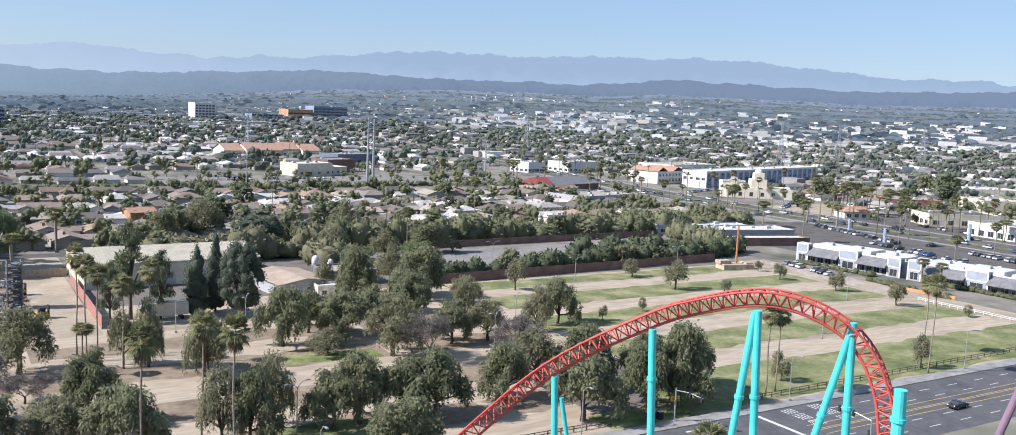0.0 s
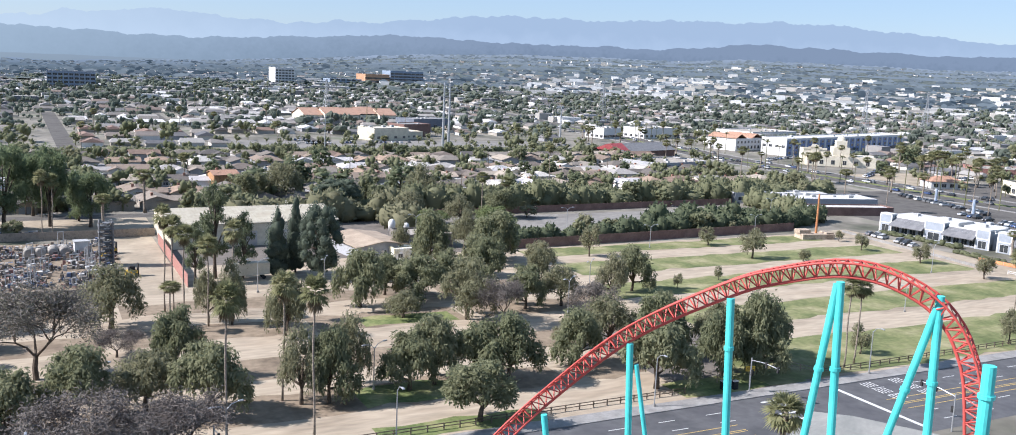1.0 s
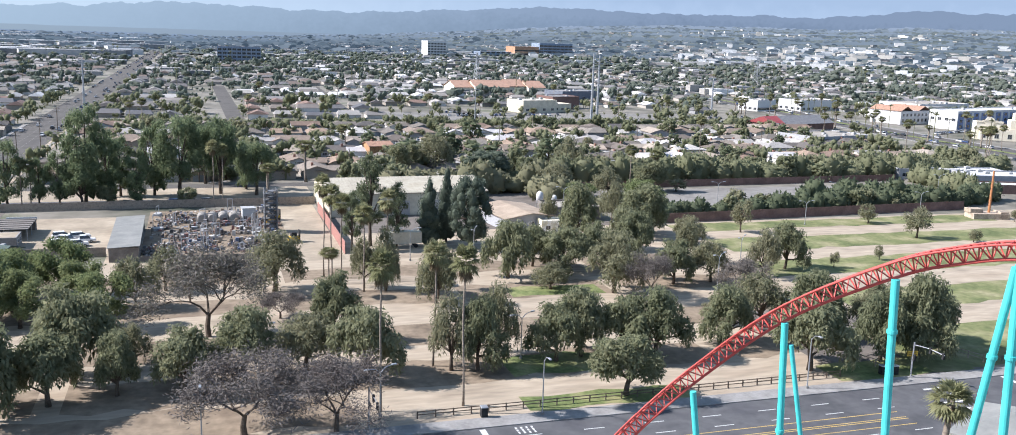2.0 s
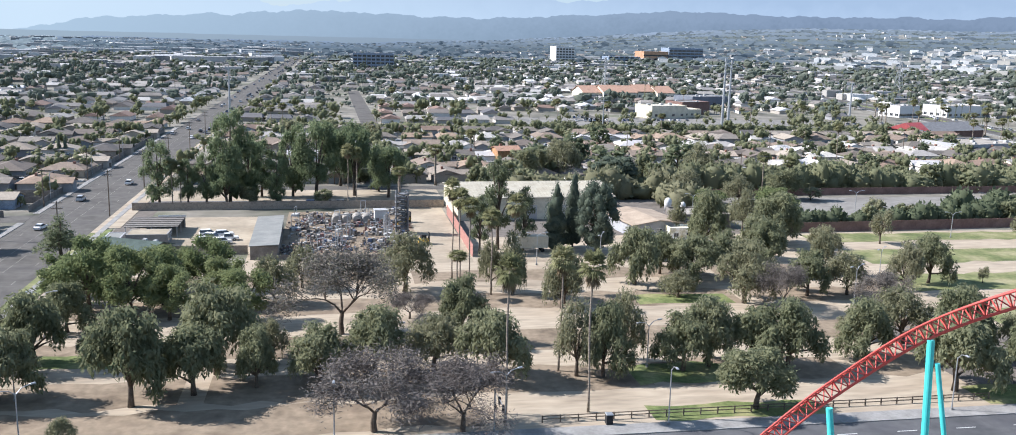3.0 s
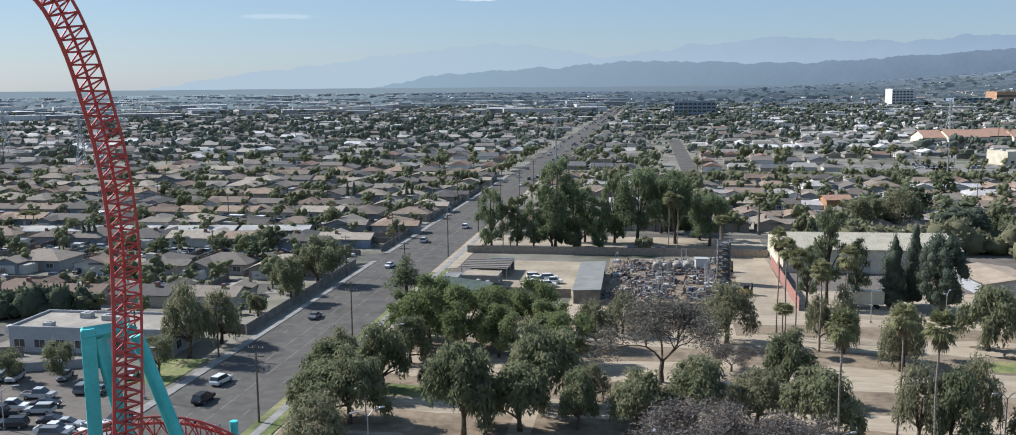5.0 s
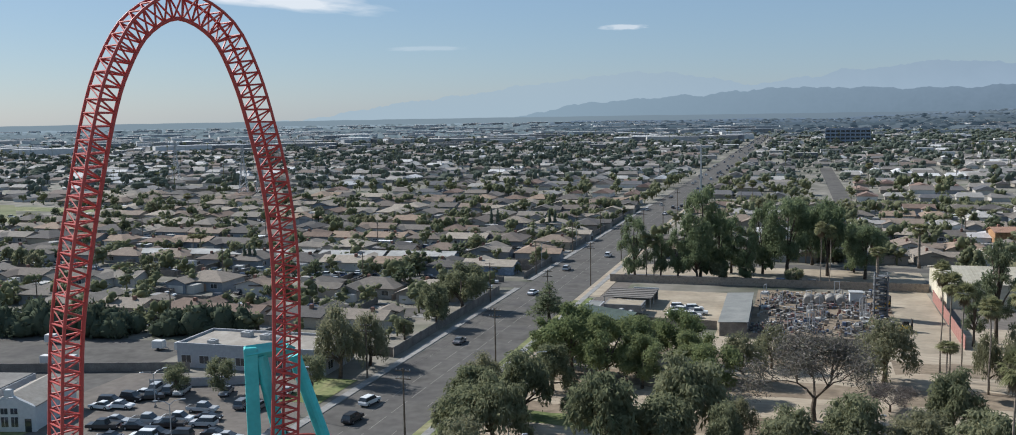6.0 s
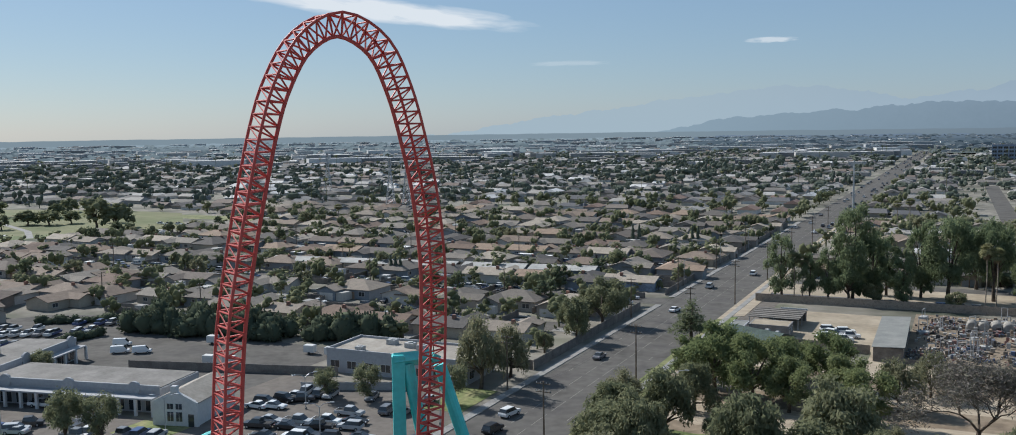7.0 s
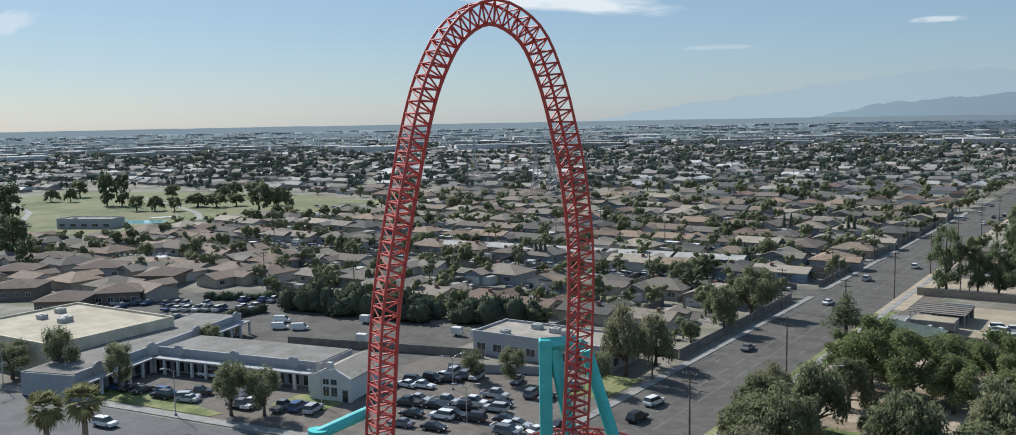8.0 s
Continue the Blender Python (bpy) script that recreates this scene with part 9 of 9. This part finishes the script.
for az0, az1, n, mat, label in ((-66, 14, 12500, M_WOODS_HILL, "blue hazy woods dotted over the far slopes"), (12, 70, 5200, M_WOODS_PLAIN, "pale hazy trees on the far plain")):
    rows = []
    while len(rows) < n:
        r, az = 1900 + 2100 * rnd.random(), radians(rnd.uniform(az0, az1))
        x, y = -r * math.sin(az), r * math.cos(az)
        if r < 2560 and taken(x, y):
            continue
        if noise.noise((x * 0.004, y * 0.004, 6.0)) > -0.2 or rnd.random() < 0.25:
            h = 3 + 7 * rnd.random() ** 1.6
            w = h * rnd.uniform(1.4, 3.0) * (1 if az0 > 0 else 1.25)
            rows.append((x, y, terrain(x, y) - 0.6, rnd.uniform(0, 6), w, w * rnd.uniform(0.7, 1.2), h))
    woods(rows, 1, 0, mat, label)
# trees round the stores and car parks by the boulevard
rows = []
while len(rows) < 330:
    x, y = rnd.choice(((rnd.uniform(266, 345), rnd.uniform(322, 410)), (rnd.uniform(262, 375), rnd.uniform(440, 700)), (rnd.uniform(412, 720), rnd.uniform(200, 720)), (rnd.uniform(412, 720), rnd.uniform(560, 720))))
    c = float(np.interp(y, [180, 350, 470, 640, 850], [395, 397, 404, 430, 462]))
    clear = all(abs(x - a) > w or abs(y - b) > d for a, b, w, d in ((462, 440, 26, 24), (552, 522, 100, 38), (468, 548, 20, 16), (350, 505, 30, 18), (311, 425, 34, 20), (440, 250, 20, 24), (459, 298, 26, 18), (580, 430, 30, 22), (524, 372, 22, 20)))
    if abs(x - c) > 18 and clear:
        h = 2.5 + 8 * rnd.random() ** 1.5
        rows.append((x, y, -0.2, rnd.uniform(0, 6), h * rnd.uniform(0.9, 1.4), h * rnd.uniform(0.9, 1.4), h))
for _ in range(46):  # and in the school car park
    h = rnd.uniform(3, 8)
    rows.append((rnd.uniform(114, 330), rnd.choice((546, 566, 586, 603)) + rnd.uniform(-1.5, 1.5), -0.1, rnd.uniform(0, 6), h, h, h))
woods(rows, 5, 60, M_LEAF, "green trees round the stores and car parks")
# slim palms far off
r = random.Random(8)
m = Mesh().tube([(0, 0, 0), (0.01, 0, 0.93)], 0.012, 4, caps=False)
for k in range(16):
    a, e = k * 2.4, r.uniform(-0.7, 1.2)
    way = Vector((math.cos(a) * math.cos(e), math.sin(a) * math.cos(e), math.sin(e) * 0.8))
    leaf(m, Vector((0.01, 0, 0.93)), way, way.cross(Vector((0.1, 0.3, 1))).normalized(), r.uniform(0.09, 0.15), 0.035)
rows = []
for x, y in view(420, 1700, 0.00016):
    h = rnd.uniform(10, 21)
    rows.append((x, y, 0, rnd.uniform(0, 6), h, h, h))
for y in range(150, 760, 15):  # along the boulevard
    c = float(np.interp(y, [180, 350, 470, 640, 850], [395, 397, 404, 430, 462]))
    for q in (-19, 19):
        if rnd.random() < 0.75:
            h = rnd.uniform(11, 19)
            rows.append((c + q + rnd.uniform(-2, 2), y + rnd.uniform(-4, 4), 0, rnd.uniform(0, 6), h, h, h))
scatter("far_palms", m.v, m.f, np.zeros(len(m.f), int), [M_FROND], rows, "slim fan palms standing among the far houses", "palm trees")
# cars far off, in car parks and along the streets
CV = [(-2.2, -.85, .3), (2.2, -.85, .3), (2.2, .85, .3), (-2.2, .85, .3), (-2.2, -.85, .9), (2.2, -.85, .8), (2.2, .85, .8), (-2.2, .85, .9),
      (-1.7, -.75, .88), (1.1, -.75, .85), (1.1, .75, .85), (-1.7, .75, .88), (-1.3, -.6, 1.45), (.4, -.6, 1.45), (.4, .6, 1.45), (-1.3, .6, 1.45)]
CF = [(0, 1, 5, 4), (1, 2, 6, 5), (2, 3, 7, 6), (3, 0, 4, 7), (4, 5, 6, 7), (8, 9, 13, 12), (9, 10, 14, 13), (10, 11, 15, 14), (11, 8, 12, 15), (12, 13, 14, 15)]
CM = np.array([0, 0, 0, 0, 0, 1, 1, 1, 1, 0])
M_FAR_CAR = material("far_car_paint", [(0.7, 0.7, 0.69), (0.4, 0.41, 0.42), (0.14, 0.145, 0.15), (0.03, 0.03, 0.035), (0.62, 0.62, 0.61), (0.05, 0.08, 0.18), (0.2, 0.2, 0.21)], 0.5, 0.35, vary="island", mottle=0.05, spec=0.5)
rows = []
for x0, y0, x1, y1, turn, fill in ((310, 200, 316, 246, 0, .5), (322, 150, 328, 240, 0, .6), (338, 150, 344, 188, 0, .7), (356, 255, 372, 320, 0, .5), (424, 180, 430, 300, 0, .5), (436, 180, 442, 250, 0, .6), (450, 190, 470, 250, 0, .6), (444, 300, 486, 308, 1.5, .6),
                                   (470, 360, 530, 372, 1.5, .7), (480, 380, 540, 392, 1.5, .6), (430, 470, 470, 486, 1.2, .7), (545, 250, 560, 300, 0, .5), (570, 340, 640, 360, 1.5, .5), (-249, 158, -221, 171, 1.9, .85), (-215, 168, -206, 176, 1.9, .7), (-252, 150, -240, 157, 1.9, .6), (-228, 160, -204, 172, 1.9, .75), (-222, 178, -206, 186, 1.9, .7), (-236, 146, -206, 156, 1.9, .6), (150, 580, 230, 590, 1.4, .6), (140, 600, 200, 612, 1.4, .5), (300, 560, 360, 574, 1.4, .4)):
    n = int(math.hypot(x1 - x0, y1 - y0) / 2.9)
    for k in range(n):
        if rnd.random() < fill:
            rows.append((x0 + (x1 - x0) * k / n, y0 + (y1 - y0) * k / n, 0.05, turn + rnd.choice((0, 3.14)), 1, 1, rnd.uniform(1, 1.2)))
for _ in range(420):
    y0, xa, xb = rnd.choice(((268, -330, -90), (341, -400, -90), (396, -420, -90), (457, -430, -90), (378, -45, 260), (446, -45, 260), (533, -50, 370)))
    rows.append((rnd.uniform(xa, xb), y0 + rnd.choice((-4, 4)), 0.05, rnd.choice((0, 3.14)), 1, 1, rnd.uniform(1, 1.2)))
for _ in range(120):
    y = rnd.uniform(480, 1900)
    rows.append((-70.8 + rnd.choice((-7.5, -4, 4, 7.5)), y, 0.05, 1.57, 1, 1, 1.1))
    y = rnd.uniform(150, 1300)
    c = float(np.interp(y, [180, 350, 470, 640, 850, 1300], [395, 397, 404, 430, 462, 540]))
    rows.append((c + rnd.choice((-11, -7, -4, 4, 7, 11)), y, 0.06, 1.5, 1, 1, 1.1))
scatter("far_cars", CV, CF, CM, [M_FAR_CAR, M_GLASS], rows, "cars parked and waiting along far streets and car parks", "cars")

# yard clutter between the near houses: paths, patio covers, low walls
rnd = random.Random(61)
pads, sheds, walls = [], [], []
for _ in range(1700):
    x, y = (rnd.uniform(-430, -88), rnd.uniform(195, 490)) if rnd.random() < 0.6 else (rnd.uniform(-45, 340), rnd.uniform(330, 512))
    if keep_out(x, y):
        continue
    k = rnd.random()
    if k < 0.4:
        pads.append((x, y, 0.0, rnd.choice((0, 1.57)), rnd.uniform(3, 6), rnd.uniform(4, 9), 0.06))
    elif k < 0.56:
        sheds.append((x, y, 0.0, rnd.choice((0, 1.57)) + rnd.uniform(-0.1, 0.1), rnd.uniform(2.5, 6), rnd.uniform(2.5, 4), rnd.uniform(2.1, 2.8)))
    else:
        walls.append((x, y, 0.0, rnd.choice((0, 1.57)), rnd.uniform(8, 18), 0.18, 1.8))
scatter("garden_paving", BV, BF, np.zeros(5, int), [M_CONCRETE], pads, "pale concrete drives and patios between the houses", "paving")
scatter("garden_sheds", BV, BF, np.array([0, 0, 0, 0, 1]), [M_FAR_WALL, M_FAR_FLAT], sheds, "small sheds and patio covers in the back gardens", "sheds")
scatter("garden_walls", BV, BF, np.zeros(5, int), [M_BLOCK], walls, "low block walls between the gardens", "walls")
